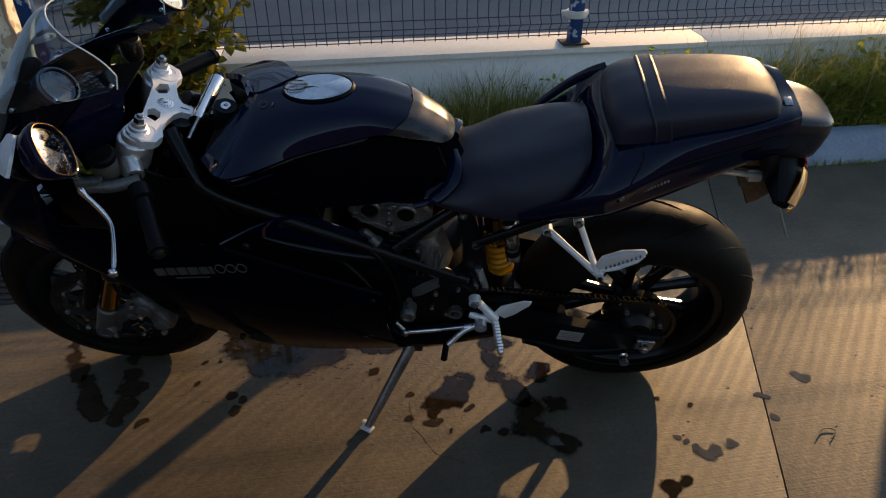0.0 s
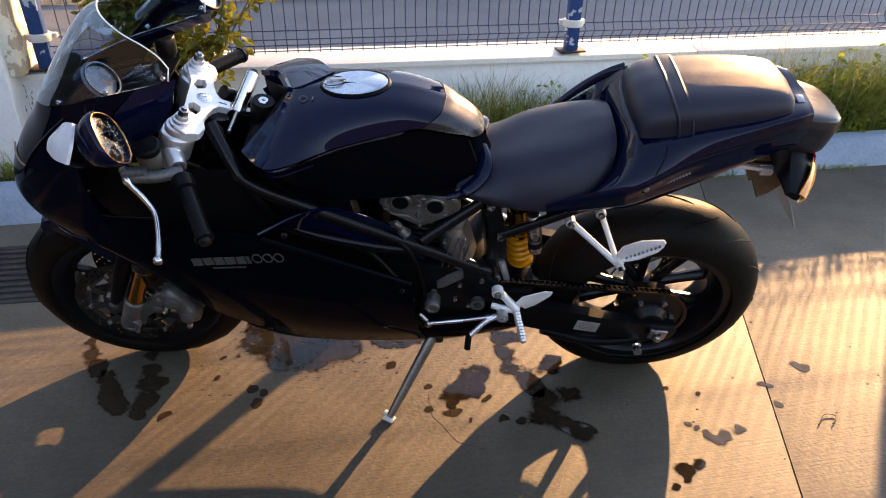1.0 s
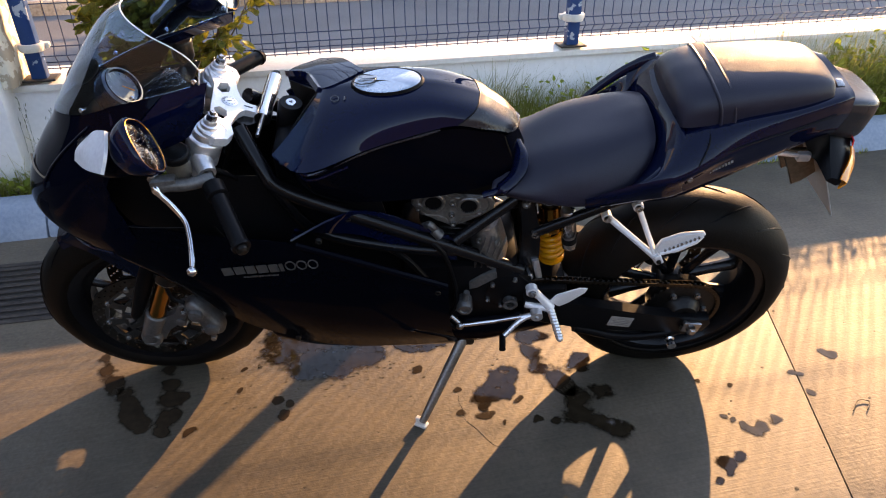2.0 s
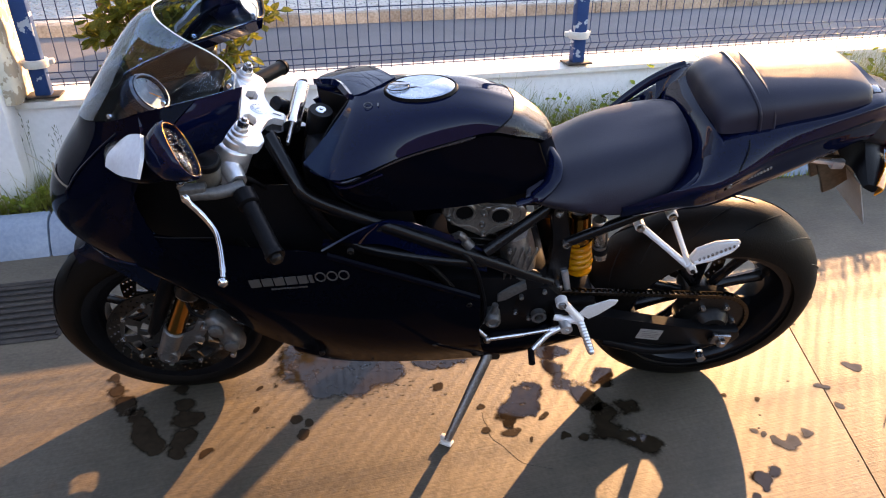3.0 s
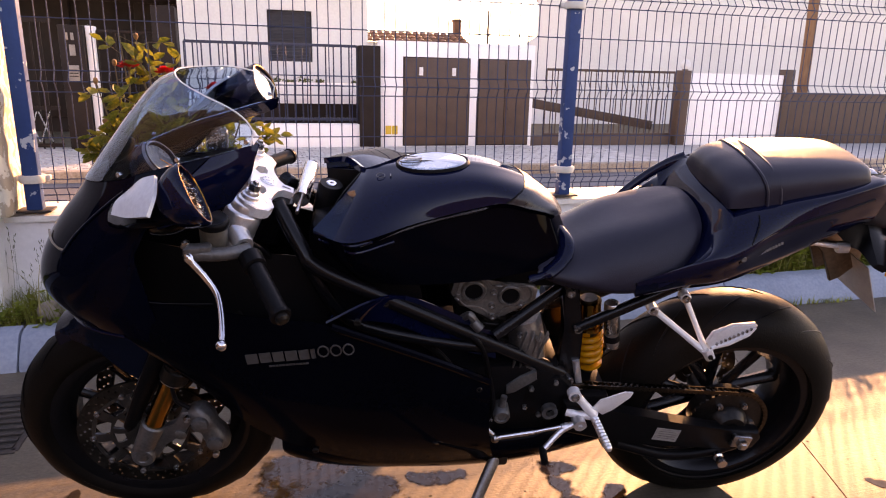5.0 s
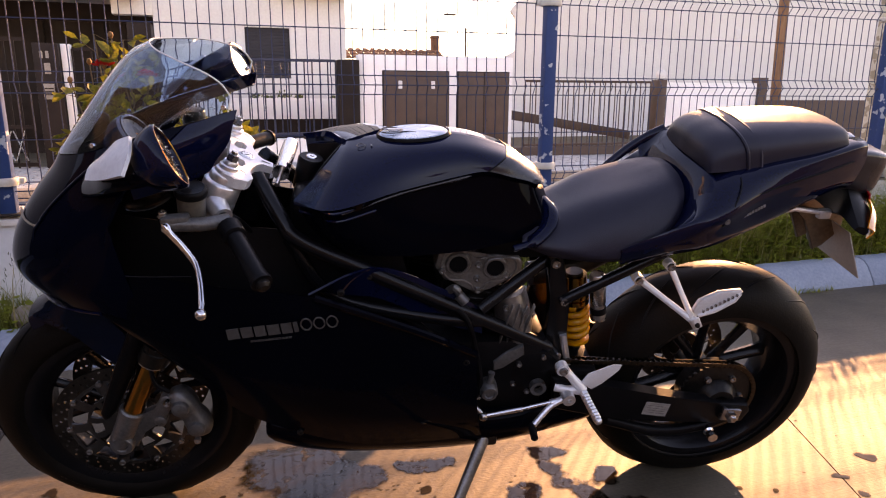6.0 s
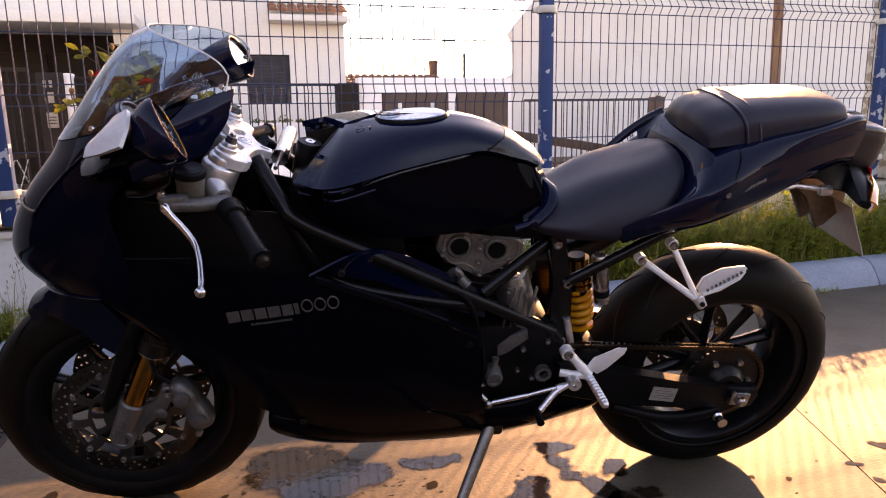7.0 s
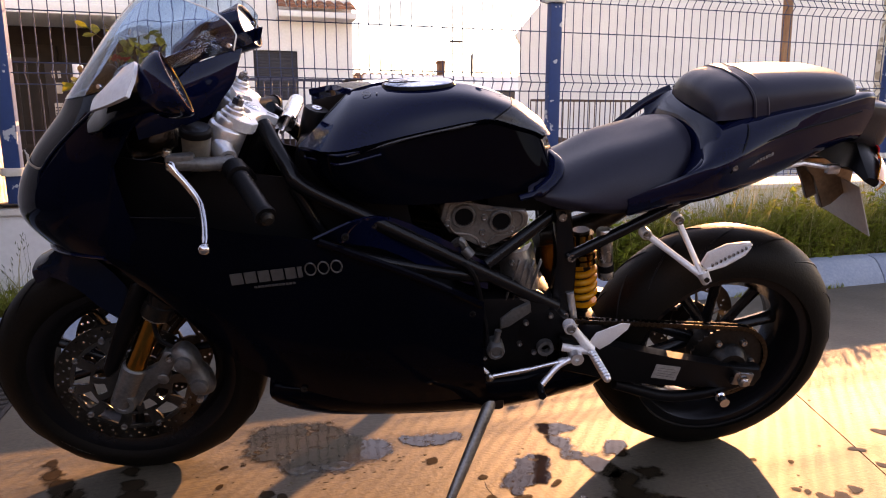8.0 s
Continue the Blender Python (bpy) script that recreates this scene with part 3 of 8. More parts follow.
def fence_post(x):
    o = (x, 1.79, 0.523)
    bm = bmesh.new()
    box(bm, (0.06, 0.05, 1.75), (x, o[1], o[2] + 0.88), 0.004)
    post = part("fence_post", bm, BLUE, fence, "chipped blue square steel post")
    bm = bmesh.new()
    box(bm, (0.13, 0.10, 0.008), (x, o[1], o[2] + 0.005), 0.002)
    part("base_plate", bm, IRON, post, "rusty base plate")
    for z in (0.135, 0.91, 1.55):
        bm = bmesh.new()
        lathe(bm, [(0.036, -0.016), (0.047, -0.016), (0.05, -0.008), (0.05, 0.008), (0.047, 0.016), (0.036, 0.016)], Matrix.Translation((x, o[1], o[2] + z)), 20, True)
        box(bm, (0.13, 0.03, 0.024), (x, o[1] + 0.02, o[2] + z), 0.006)
        part("clamp", bm, CREAM, post, "cream plastic clamp")


for x in (-1.265, 1.107, 3.275):
    fence_post(x)

FOLDS = ((0.585, 0.65), (1.003, 1.087), (1.43, 1.51), (1.86, 1.93))


def fence_y(z):
    for a, b in FOLDS:
        if a <= z <= b:
            return FENCE_Y - 0.028 * (1 - abs(2 * (z - a) / (b - a) - 1))
    return FENCE_Y


def fence_panel(x0, x1):
    zs = sorted({0.55, 0.75, 1.25, 1.7, 2.05, *(z for a, b in FOLDS for z in (a, (a + b) / 2, b))})
    bm = bmesh.new()
    count = int((x1 - x0) / 0.0487)
    for i in range(count + 1):
        x = x0 + i * (x1 - x0) / count
        wob = 0.0015 * math.sin(i * 2.3)
        tube(bm, [(x + wob, fence_y(z), z) for z in zs], 0.0024, 5)
    panel = tagged(part("mesh_panel", bm, WIRE, fence, "folded blue wire mesh"), kind="stuff")
    for z in (0.56, 0.585, 0.6175, 0.65, 0.82, 1.003, 1.045, 1.087, 1.287, 1.43, 1.47, 1.51, 1.72, 1.86, 1.895, 1.93, 2.04):
        bm = bmesh.new()
        tube(bm, [(x0, fence_y(z) - 0.005, z), (x1, fence_y(z) - 0.005, z)], 0.0026, 5)
        part("cross_wire", bm, WIRE, panel)


for a, b in ((-1.24, 1.09), (1.125, 3.235)):
    fence_panel(a, b)

# ---- road and far side ----
bm = bmesh.new()
slab(bm, -60, 60, 1.95, 6.7, -0.3, -0.13)
thing("road", bm, ASPHALT, "grey asphalt street behind the fence", "road", kind="structure")
far_kerb = empty("far_kerb", Matrix(), "worn stone kerb of the far pavement", "kerb", kind="structure")
for i in range(-14, 22):
    bm = bmesh.new()
    slab(bm, i * 0.9, i * 0.9 + 0.89, 6.68, 6.82, -0.25, -0.01 + 0.004 * (i % 3), 0.012)
    part("kerb_stone", bm, FARKERB, far_kerb)
bm = bmesh.new()
slab(bm, -60, 60, 6.82, 9.3, -0.3, -0.03)
far_path = thing("far_pavement", bm, COBBLE, "pale cobbled pavement across the street", "pavement", kind="structure")
bm = bmesh.new()
rng = random.Random(3)
for i in range(64):
    for j in range(20):
        x, y = -3.2 + i * 0.13 + rng.uniform(-0.01, 0.01), 6.89 + j * 0.105 + rng.uniform(-0.008, 0.008)
        box(bm, (0.11, 0.088, 0.03), Matrix.Translation((x + (j % 2) * 0.06, y, -0.028 + rng.uniform(-0.004, 0.004))) @ Matrix.Rotation(rng.uniform(-0.1, 0.1), 4, "Z"))
tagged(part("cobbles", bm, COBBLE, far_path, "small square cobbles"), kind="stuff")
bm = bmesh.new()
lathe(bm, [(0, 0.012), (0.13, 0.012), (0.15, 0.0), (0.15, -0.02)], Matrix.Translation((1.75, 7.95, -0.015)), 24)
thing("manhole_cover", bm, IRON, "small round iron cover in the cobbles", "manhole cover")


def front_wall(x0, x1, z1, y=9.0, mat=PLASTER, label="white plastered front garden wall"):
    bm = bmesh.new()
    slab(bm, x0, x1, y, y + 0.22, -0.3, z1, 0.006)
    return thing("wall_front", bm, mat, label, "wall", kind="structure")


front_wall(1.515, 4.03, 1.56)
front_wall(-1.30, 1.20, 0.32, label="low white wall carrying an iron railing")
front_wall(6.95, 8.9, 1.2)
bm = bmesh.new()
slab(bm, 1.20, 1.515, 8.94, 9.26, -0.3, 1.475, 0.008)
thing("pillar_brown", bm, DARKGATE, "dark brown gate pillar", "pillar", kind="structure")


def meter_door(x0, x1, labels):
    door = empty("meter_cupboard", Matrix.Translation((x0, 8.99, 0.0)), "brown metal double door of a meter cupboard in the white wall", "cupboard", "meter cupboards")
    w, h = x1 - x0, 1.322
    bm = bmesh.new()
    slab(bm, -0.012, w + 0.012, -0.004, 0.03, -0.01, h + 0.012, 0.003)
    part("door_frame", bm, DARKGATE, door)
    for k in range(2):
        bm = bmesh.new()
        slab(bm, k * w / 2 + 0.006, (k + 1) * w / 2 - 0.006, -0.03, 0.0, 0.008, h - 0.004, 0.004)
        leaf = part("door_leaf", bm, BROWN, door)
        if labels:
            bm = bmesh.new()
            slab(bm, k * w / 2 + w / 4 - 0.03, k * w / 2 + w / 4 + 0.03, -0.034, -0.031, h - 0.26, h - 0.14)
            part("label", bm, LABEL, leaf, "small white paper label")
    bm = bmesh.new()
    tube(bm, [(w / 2 + 0.03, -0.04, 0.62), (w / 2 + 0.06, -0.045, 0.56)], 0.008, 6)
    part("handle", bm, IRON, door)


meter_door(1.885, 2.935, True)
meter_door(3.09, 3.955, False)
for k in range(2):
    bm = bmesh.new()
    slab(bm, 1.60 + k * 0.1, 1.69 + k * 0.1, 8.992, 8.998, 0.17, 0.30)
    thing("yellow_notice", bm, YELLOW, "small square yellow notice on the white wall", "sign", "yellow notices")


def railing(x0, x1, z0, z1, mat, step, label, y=9.1, post=0.02):
    r = empty("railing", Matrix.Translation((x0, y, z0)), label, "railing")
    w, h = x1 - x0, z1 - z0
    for z in (0.05, h):
        bm = bmesh.new()
        box(bm, (w, 0.03, 0.04), (w / 2, 0, z), 0.004)
        part("rail", bm, mat, r)
    n = int(w / step)
    for i in range(n + 1):
        bm = bmesh.new()
        box(bm, (post, post, h), (i * w / n, 0, h / 2), 0.003, 1)
        part("upright", bm, mat, r)


railing(-1.25, 1.18, 0.34, 1.46, NAVY, 0.115, "dark blue iron railing on the low white wall")
bm = bmesh.new()
slab(bm, -1.5, 1.5, 9.97, 10.17, 0.575, 0.90, 0.008)
thing("wall_terrace", bm, PLASTER, "white terrace parapet behind the iron railing", "wall", kind="structure")
bm = bmesh.new()
slab(bm, -1.5, 1.5, 10.05, 10.15, -0.3, 0.574)
thing("wall_terrace_base", bm, DARKGATE, "dark brown wall under the white parapet", "wall", kind="structure")
rng = random.Random(77)
for x, w in ((0.02, 0.10), (0.21, 0.05), (0.30, 0.05), (0.47, 0.13), (0.73, 0.08), (1.28, 0.05)):
    bm = bmesh.new()
    for k in range(int(w * 900)):
        p = Vector((x + rng.gauss(0, w * 0.45), 10.07 + rng.uniform(-0.05, 0.05), 0.90 + abs(rng.gauss(0, w * 0.3))))
        d = Vector((rng.uniform(-1, 1), rng.uniform(-1, 1), rng.uniform(0.1, 1.2))).normalized() * 0.045
        side = d.cross(Vector((0, 0, 1))).normalized() * 0.013
        v = [bm.verts.new(q) for q in (p, p + d * 0.5 + side, p + d, p + d * 0.5 - side)]
        bm.faces.new(v)
    thing("parapet_plant", bm, HERB, "small dark green plant growing on the white parapet", "plant", "plants on the parapet", sharp=180)
railing(4.3, 6.7, 0.1, 1.2, BROWN, 0.10, "brown iron railing of a sloping driveway", post=0.016)
bm = bmesh.new()
slab(bm, 4.05, 6.75, 9.05, 9.2, -0.3, 0.12, 0.01)
thing("driveway_kerb", bm, BROWN, "brown painted upstand under the driveway railing", "upstand", kind="structure")
bm = bmesh.new()
box(bm, (2.7, 0.12, 0.16), Matrix.Translation((5.5, 9.9, 0.45)) @ Matrix.Rotation(radians(9), 4, "Y"), 0.01)
thing("ramp_beam", bm, BROWN, "brown sloping beam of a ramp behind the railing", "beam", kind="structure")
bm = bmesh.new()
slab(bm, 6.74, 6.93, 8.95, 9.15, -0.3, 1.24, 0.008)
thing("gate_post", bm, BROWN, "brown square gate post", "gate post")
lamp = empty("globe_lamp", Matrix.Translation((6.86, 9.05, 1.24)), "small white globe lamp on a brown gate post", "lamp")
bm = bmesh.new()
lathe(bm, [(0, 0.19), (0.05, 0.175), (0.085, 0.12), (0.085, 0.07), (0.05, 0.02)], Matrix(), 20)
part("globe", bm, LABEL, lamp)
bm = bmesh.new()
lathe(bm, [(0.05, 0.0), (0.05, 0.025), (0.03, 0.03)], Matrix(), 16)
part("collar", bm, BROWN, lamp)
bm = bmesh.new()
slab(bm, 8.9, 9.1, 8.95, 9.15, -0.3, 1.3, 0.008)
thing("gate_post", bm, BROWN, "brown square gate post", "gate post")
bm = bmesh.new()
slab(bm, 9.1, 14.0, 9.0, 9.12, -0.3, 0.9, 0.008)
thing("wall_brown", bm, BROWN, "low brown wall across the street", "wall", kind="structure")
bm = bmesh.new()
tube(bm, [(9.94, 9.6, -0.2), (9.90, 9.6, 1.6), (9.85, 9.6, 3.3)], [0.10, 0.095, 0.09], 12)
thing("wooden_pole", bm, TIMBER, "short brown wooden pole across the street", "pole")

# ---- iron gate, gate pillars and letter box ----
for x, top in ((-2.77, 1.61), (-1.62, 1.9)):
    bm = bmesh.new()
    slab(bm, x, x + 0.30, 8.9, 9.24, -0.3, top, 0.01)
    p = thing("pillar_dark", bm, DARKGATE, "dark brown gate pillar with fittings", "pillar", kind="structure")
bm = bmesh.new()
slab(bm, -2.65, -2.58, 8.886, 8.899, 1.22, 1.36)
for k in range(2):
    slab(bm, -2.69 + k * 0.07, -2.655 + k * 0.07, 8.886, 8.899, 1.42, 1.51)
thing("pillar_plate", bm, PLATE, "small pale plate with bars on the dark pillar", "plate")
box_thing = empty("letter_box", Matrix.Translation((-2.622, 8.88, 0.895)), "pale metal letter box on a dark pillar", "letter box")
bm = bmesh.new()
box(bm, (0.13, 0.04, 0.2), (0, 0, 0.1), 0.006)
part("body", bm, PLATE, box_thing)
for k in range(3):
    bm = bmesh.new()
    box(bm, (0.11, 0.006, 0.012), (0, -0.022, 0.06 + k * 0.04))
    part("slot", bm, DARKGATE, box_thing)
bm = bmesh.new()
slab(bm, -2.462, -2.36, 9.0, 9.2, -0.3, 1.61, 0.006)
thing("post_white", bm, PLASTER, "narrow white plastered post beside the dark pillar", "post", kind="structure")
gate = empty("iron_gate", Matrix.Translation((-4.3, 9.05, -0.02)), "dark iron gate with lattice panel", "gate")
for i in range(13):
    bm = bmesh.new()
    box(bm, (0.02, 0.02, 1.7), (0.02 + i * 0.115, 0, 0.85))
    part("upright", bm, DARKGATE, gate)
for z in (0.05, 0.55, 1.68):
    bm = bmesh.new()
    box(bm, (1.42, 0.03, 0.05), (0.71, 0, z))
    part("rail", bm, DARKGATE, gate)
for i in range(8):
    bm = bmesh.new()
    for s in (-1, 1):
        tube(bm, [(0.1 + i * 0.16 - 0.07 * s, -0.01, 0.1), (0.1 + i * 0.16 + 0.07 * s, -0.01, 0.5)], 0.01, 6)
    part("lattice_bar", bm, STEEL, gate)
railing(-2.34, -1.64, 0.0, 1.55, DARKGATE, 0.11, "dark iron gate between brown pillars", y=9.06)


# ---- houses ----
def tiles(bm, x0, x1, y, z, rows, pitch, width=0.2, run=0.32):
    """Half-round roof tiles in rows that rise away from the eaves."""
    n = int((x1 - x0) / width)
    for r in range(rows):
        for i in range(n):
            x = x0 + (i + 0.5) * (x1 - x0) / n
            y0, z0 = y + r * run * math.cos(pitch), z + r * run * math.sin(pitch)
            y1, z1 = y0 + run * 1.15 * math.cos(pitch), z0 + run * 1.15 * math.sin(pitch)
            lo, hi = [], []
            for k in range(6):
                a = math.pi * k / 5
                lo.append(bm.verts.new((x + width * 0.5 * math.cos(a), y0, z0 + width * 0.34 * math.sin(a) + 0.02)))
                hi.append(bm.verts.new((x + width * 0.42 * math.cos(a), y1, z1 + width * 0.28 * math.sin(a))))
            for k in range(5):
                bm.faces.new((lo[k], lo[k + 1], hi[k + 1], hi[k]))
            bm.faces.new(lo)


house = empty("house", Matrix.Translation((0, 12.0, 0)), "white rendered two-storey house with grey shutters and a tiled awning", "house")
for x0, x1, z0, z1 in ((-1.55, 1.84, -0.3, 0.75), (-1.55, -0.02, 0.75, 2.16), (0.79, 1.84, 0.75, 2.16), (-0.02, 0.79, 0.75, 1.25), (-1.55, 1.84, 2.16, 6.5)):
    bm = bmesh.new()
    slab(bm, x0, x1, 0, 0.3, z0, z1)
    part("wall", bm, STUCCO, house)
bm = bmesh.new()
slab(bm, 1.54, 1.84, 0.3, 8, -0.3, 6.5)
part("wall", bm, STUCCO, house)
bm = bmesh.new()
slab(bm, -9, -1.55, 0.0, 8.0, 2.65, 6.5)
slab(bm, -2.2, -1.55, -0.05, 0.25, 2.3, 2.65)
part("upper_wall", bm, STUCCO, house)
bm = bmesh.new()
slab(bm, -9, -1.75, -0.8, 0.0, 2.55, 2.72, 0.01)
part("balcony_slab", bm, STUCCO, house)
# near-black colour on back and doors stands in for the porch's deep shade
bm = bmesh.new()
slab(bm, -9, -1.55, 1.8, 2.0, -0.3, 2.65)
part("porch_back", bm, DARKGATE, house, "back of the porch, coloured dark for its shade")
for k in range(3):
    bm = bmesh.new()
    slab(bm, -4.6 + k * 1.05, -3.65 + k * 1.05, 1.7, 1.8, 0.1, 2.3, 0.01)
    part("porch_door", bm, DARKGATE, house)
window = None
bm = bmesh.new()
slab(bm, -0.02, 0.79, 0.10, 0.14, 1.25, 2.16)
window = part("window", bm, SHUTTER, house, "closed grey roller shutter")
for k in range(15):
    bm = bmesh.new()
    box(bm, (0.78, 0.018, 0.052), Matrix.Translation((0.385, 0.095, 1.285 + k * 0.06)) @ Matrix.Rotation(radians(12), 4, "X"), 0.004, 1)
    part("slat", bm, SHUTTER, window)
bm = bmesh.new()
tiles(bm, 0.42, 1.86, -0.45, 2.86, 2, radians(22), 0.17, 0.26)
tagged(part("awning_tiles", bm, TILE, house, "row of terracotta tiles"), kind="stuff")
bm = bmesh.new()
slab(bm, 0.42, 1.86, -0.42, 0.0, 2.72, 2.83, 0.01)
part("awning", bm, STUCCO, house)

far_house = empty("far_house", Matrix.Translation((0, 17.0, 0)), "low house with brown tiled roof and chimney", "house")
bm = bmesh.new()
slab(bm, 1.0, 5.4, 0, 5, -0.3, 1.86)
part("wall", bm, STUCCO, far_house)
bm = bmesh.new()
tiles(bm, 1.0, 5.45, -0.2, 1.85, 3, radians(18), 0.2, 0.3)
tagged(part("roof", bm, DARKTILE, far_house, "brown terracotta roof"), kind="stuff")
bm = bmesh.new()
slab(bm, 5.28, 5.48, 0.72, 0.94, 1.9, 2.58, 0.01)
slab(bm, 5.26, 5.50, 0.70, 0.96, 2.50, 2.56, 0.01)
part("chimney", bm, DARKTILE, far_house)
bm = bmesh.new()
slab(bm, 5.55, 8.0, 0.5, 5, -0.3, 1.85)
part("garden_wall", bm, STUCCO, far_house)
pole = empty("street_lamp", Matrix.Translation((9.2, 26.0, -0.2)), "slim far street lamp on a pole", "street lamp")
bm = bmesh.new()
tube(bm, [(0, 0, 0), (0, 0, 3.8)], [0.07, 0.04], 8)
part("pole", bm, IRON, pole)
bm = bmesh.new()
box(bm, (0.5, 0.16, 0.08), (-0.7, 0, 4.3), 0.02)
part("lamp_head", bm, IRON, pole)

# the flank of this house runs off at an angle to the street
SKEW = Matrix(((1, 0, 0.5, 1.5), (0, 0, 1, 0), (0, 1, 0, 0), (0, 0, 0, 1)))
gable_house = empty("gable_house", Matrix.Translation((0, 16.0, 0)), "large pale rendered house with a stepped gable", "house")
bm = bmesh.new()
prism(bm, [(6.75, -0.3), (6.78, 1.95), (7.06, 2.1), (7.06, 3.0), (6.98, 3.04), (7.0, 3.12), (7.95, 4.25), (7.95, 4.8), (9.6, 6.0), (22, 6.0), (22, -0.3)], 6.0, Matrix.Translation((0, 3.0, 0)) @ SKEW)
part("wall", bm, STUCCO, gable_house)
bm = bmesh.new()
for a, b in (((6.98, 3.10), (7.95, 4.24)), ((7.95, 4.78), (9.6, 5.98))):
    prism(bm, [(a[0] - 0.08, a[1] + 0.02), (b[0] - 0.02, b[1] + 0.06), (b[0] + 0.02, b[1] + 0.01), (a[0], a[1] - 0.02)], 6.02, Matrix.Translation((0, 3.0, 0)) @ SKEW)
part("gable_edge", bm, STUCCO, gable_house, "thin pale edge of the gable")
bm = bmesh.new()
slab(bm, 14.2, 14.37, -0.06, 0.0, 2.55, 2.9, 0.01)
part("vent", bm, LABEL, gable_house, "small pale wall vent")


# ---- plants ----
def blade(bm, x, y, z, h, bend, turn, w):
    d = Vector((math.cos(turn), math.sin(turn), 0))
    s = Vector((-d.y, d.x, 0)) * w
    prev = None
    for k in range(4):
        t = k / 3
        p = Vector((x, y, z)) + d * (bend * t * t) + Vector((0, 0, h * (t - 0.25 * t * t * abs(bend) / max(h, 0.01))))
        wide = s * (1 - t * 0.93)
        now = (bm.verts.new(p - wide), bm.verts.new(p + wide))
        if prev:
            bm.faces.new((prev[0], prev[1], now[1], now[0]))
        prev = now


def tuft(x0, x1, count, low, high, mat, seed, label, y0=1.50, y1=1.765, name="grass_tuft"):
    rng = random.Random(seed)
    bm = bmesh.new()
    for i in range(count):
        x = rng.uniform(x0, x1)
        clump = 0.5 + 0.5 * noise.noise((x * 3.1, seed, 0.3))
        h = (low + (high - low) * clump) * rng.uniform(0.45, 1.1)
        blade(bm, x, rng.uniform(y0, y1), 0.095 if y0 > 1.4 else 0.0, h, rng.uniform(0.2, 0.75) * h, rng.uniform(0, 6.28), rng.uniform(0.0016, 0.0038))
    thing(name, bm, mat, label, "grass", kind="stuff", sharp=180)


tuft(0.30, 1.7, 3000, 0.24, 0.46, GRASS, 1, "long green grass along the kerb")
tuft(0.25, 1.7, 420, 0.26, 0.48, STRAW, 2, "dry straw-coloured grass stalks")
tuft(1.5, 2.1, 1250, 0.26, 0.46, GRASS, 33, "thick green weeds and grass on the verge")
tuft(2.0, 5.5, 6800, 0.36, 0.66, GRASS, 3, "thick green weeds and grass on the verge")
tuft(1.6, 5.5, 1500, 0.36, 0.70, STRAW, 4, "dry straw-coloured grass stalks")
tuft(-3.0, -0.55, 3600, 0.07, 0.20, GRASS, 5, "short green grass by the wall")
tuft(-0.55, 0.30, 900, 0.05, 0.18, GRASS, 6, "short green grass by the wall")
tuft(-2.2, -1.2, 90, 0.2, 0.42, STRAW, 7, "thin dry seed stalks before the wall")
# seed heads on thin stalks, and a lump of old concrete in the grass
rng = random.Random(77)
bm = bmesh.new()
for x, top in ((-1.357, 0.47), (-1.342, 0.44), (-1.374, 0.39), (-1.350, 0.395), (-1.40, 0.31), (-1.25, 0.405), (-1.238, 0.412), (-1.266, 0.378), (-1.292, 0.318), (-1.235, 0.29), (-1.316, 0.29), (-1.43, 0.42), (-1.47, 0.36)):
    y = rng.uniform(1.69, 1.73)
    foot = Vector((x + rng.uniform(-0.02, 0.02), y - 0.03, 0.095))
    tip = Vector((x, y, top))
    tube(bm, [foot, foot.lerp(tip, 0.6) + Vector((0.006, 0, 0)), tip], 0.0005, 4)
    for k in range(3):
        c = tip + Vector((rng.uniform(-0.008, 0.008), rng.uniform(-0.004, 0.004), -0.024 * k))
        bmesh.ops.create_icosphere(bm, subdivisions=1, radius=1.0, matrix=Matrix.Translation(c) @ Matrix.Rotation(rng.uniform(-0.5, 0.5), 4, "Y") @ Matrix.Diagonal((0.0017, 0.0017, 0.009, 1)))
thing("seed_stalk", bm, HERB, "thin grass stalks with dark drooping seeds before the wall", "grass", kind="stuff")
bm = bmesh.new()
bmesh.ops.create_icosphere(bm, subdivisions=3, radius=1.0)
for v in bm.verts:
    v.co *= 1 + 0.22 * noise.noise(v.co * 1.7) + 0.06 * noise.noise(v.co * 6)
    v.co = Vector((v.co.x * 0.052, v.co.y * 0.045, v.co.z * 0.05))
thing("stone", bm, FARKERB, "pale broken stone lying in the grass", "stone", at=Matrix.Translation((-1.205, 1.60, 0.145)))
tuft(1.75, 2.6, 160, 0.02, 0.07, GRASS, 8, "small weeds at the foot of the kerb", 1.330, 1.350, "weed")


def leaf_card(bm, p, d, size, up, rng):
    """A pointed, slightly folded leaflet."""
    d = d.normalized()
    s = d.cross(up).normalized() * size * 0.36
    n = s.cross(d).normalized() * size * 0.12
    a, tip = p, p + d * size
    m1, m2 = p + d * size * 0.35, p + d * size * 0.7
    va, vt = bm.verts.new(a), bm.verts.new(tip)
    c1, c2 = bm.verts.new(m1 - n), bm.verts.new(m2 - n)
    for sg in (1, -1):
        o1, o2 = bm.verts.new(m1 + s * sg + n), bm.verts.new(m2 + s * 0.75 * sg + n)
        bm.faces.new((va, o1, c1))
        bm.faces.new((o1, o2, c2, c1))
        bm.faces.new((o2, vt, c2))


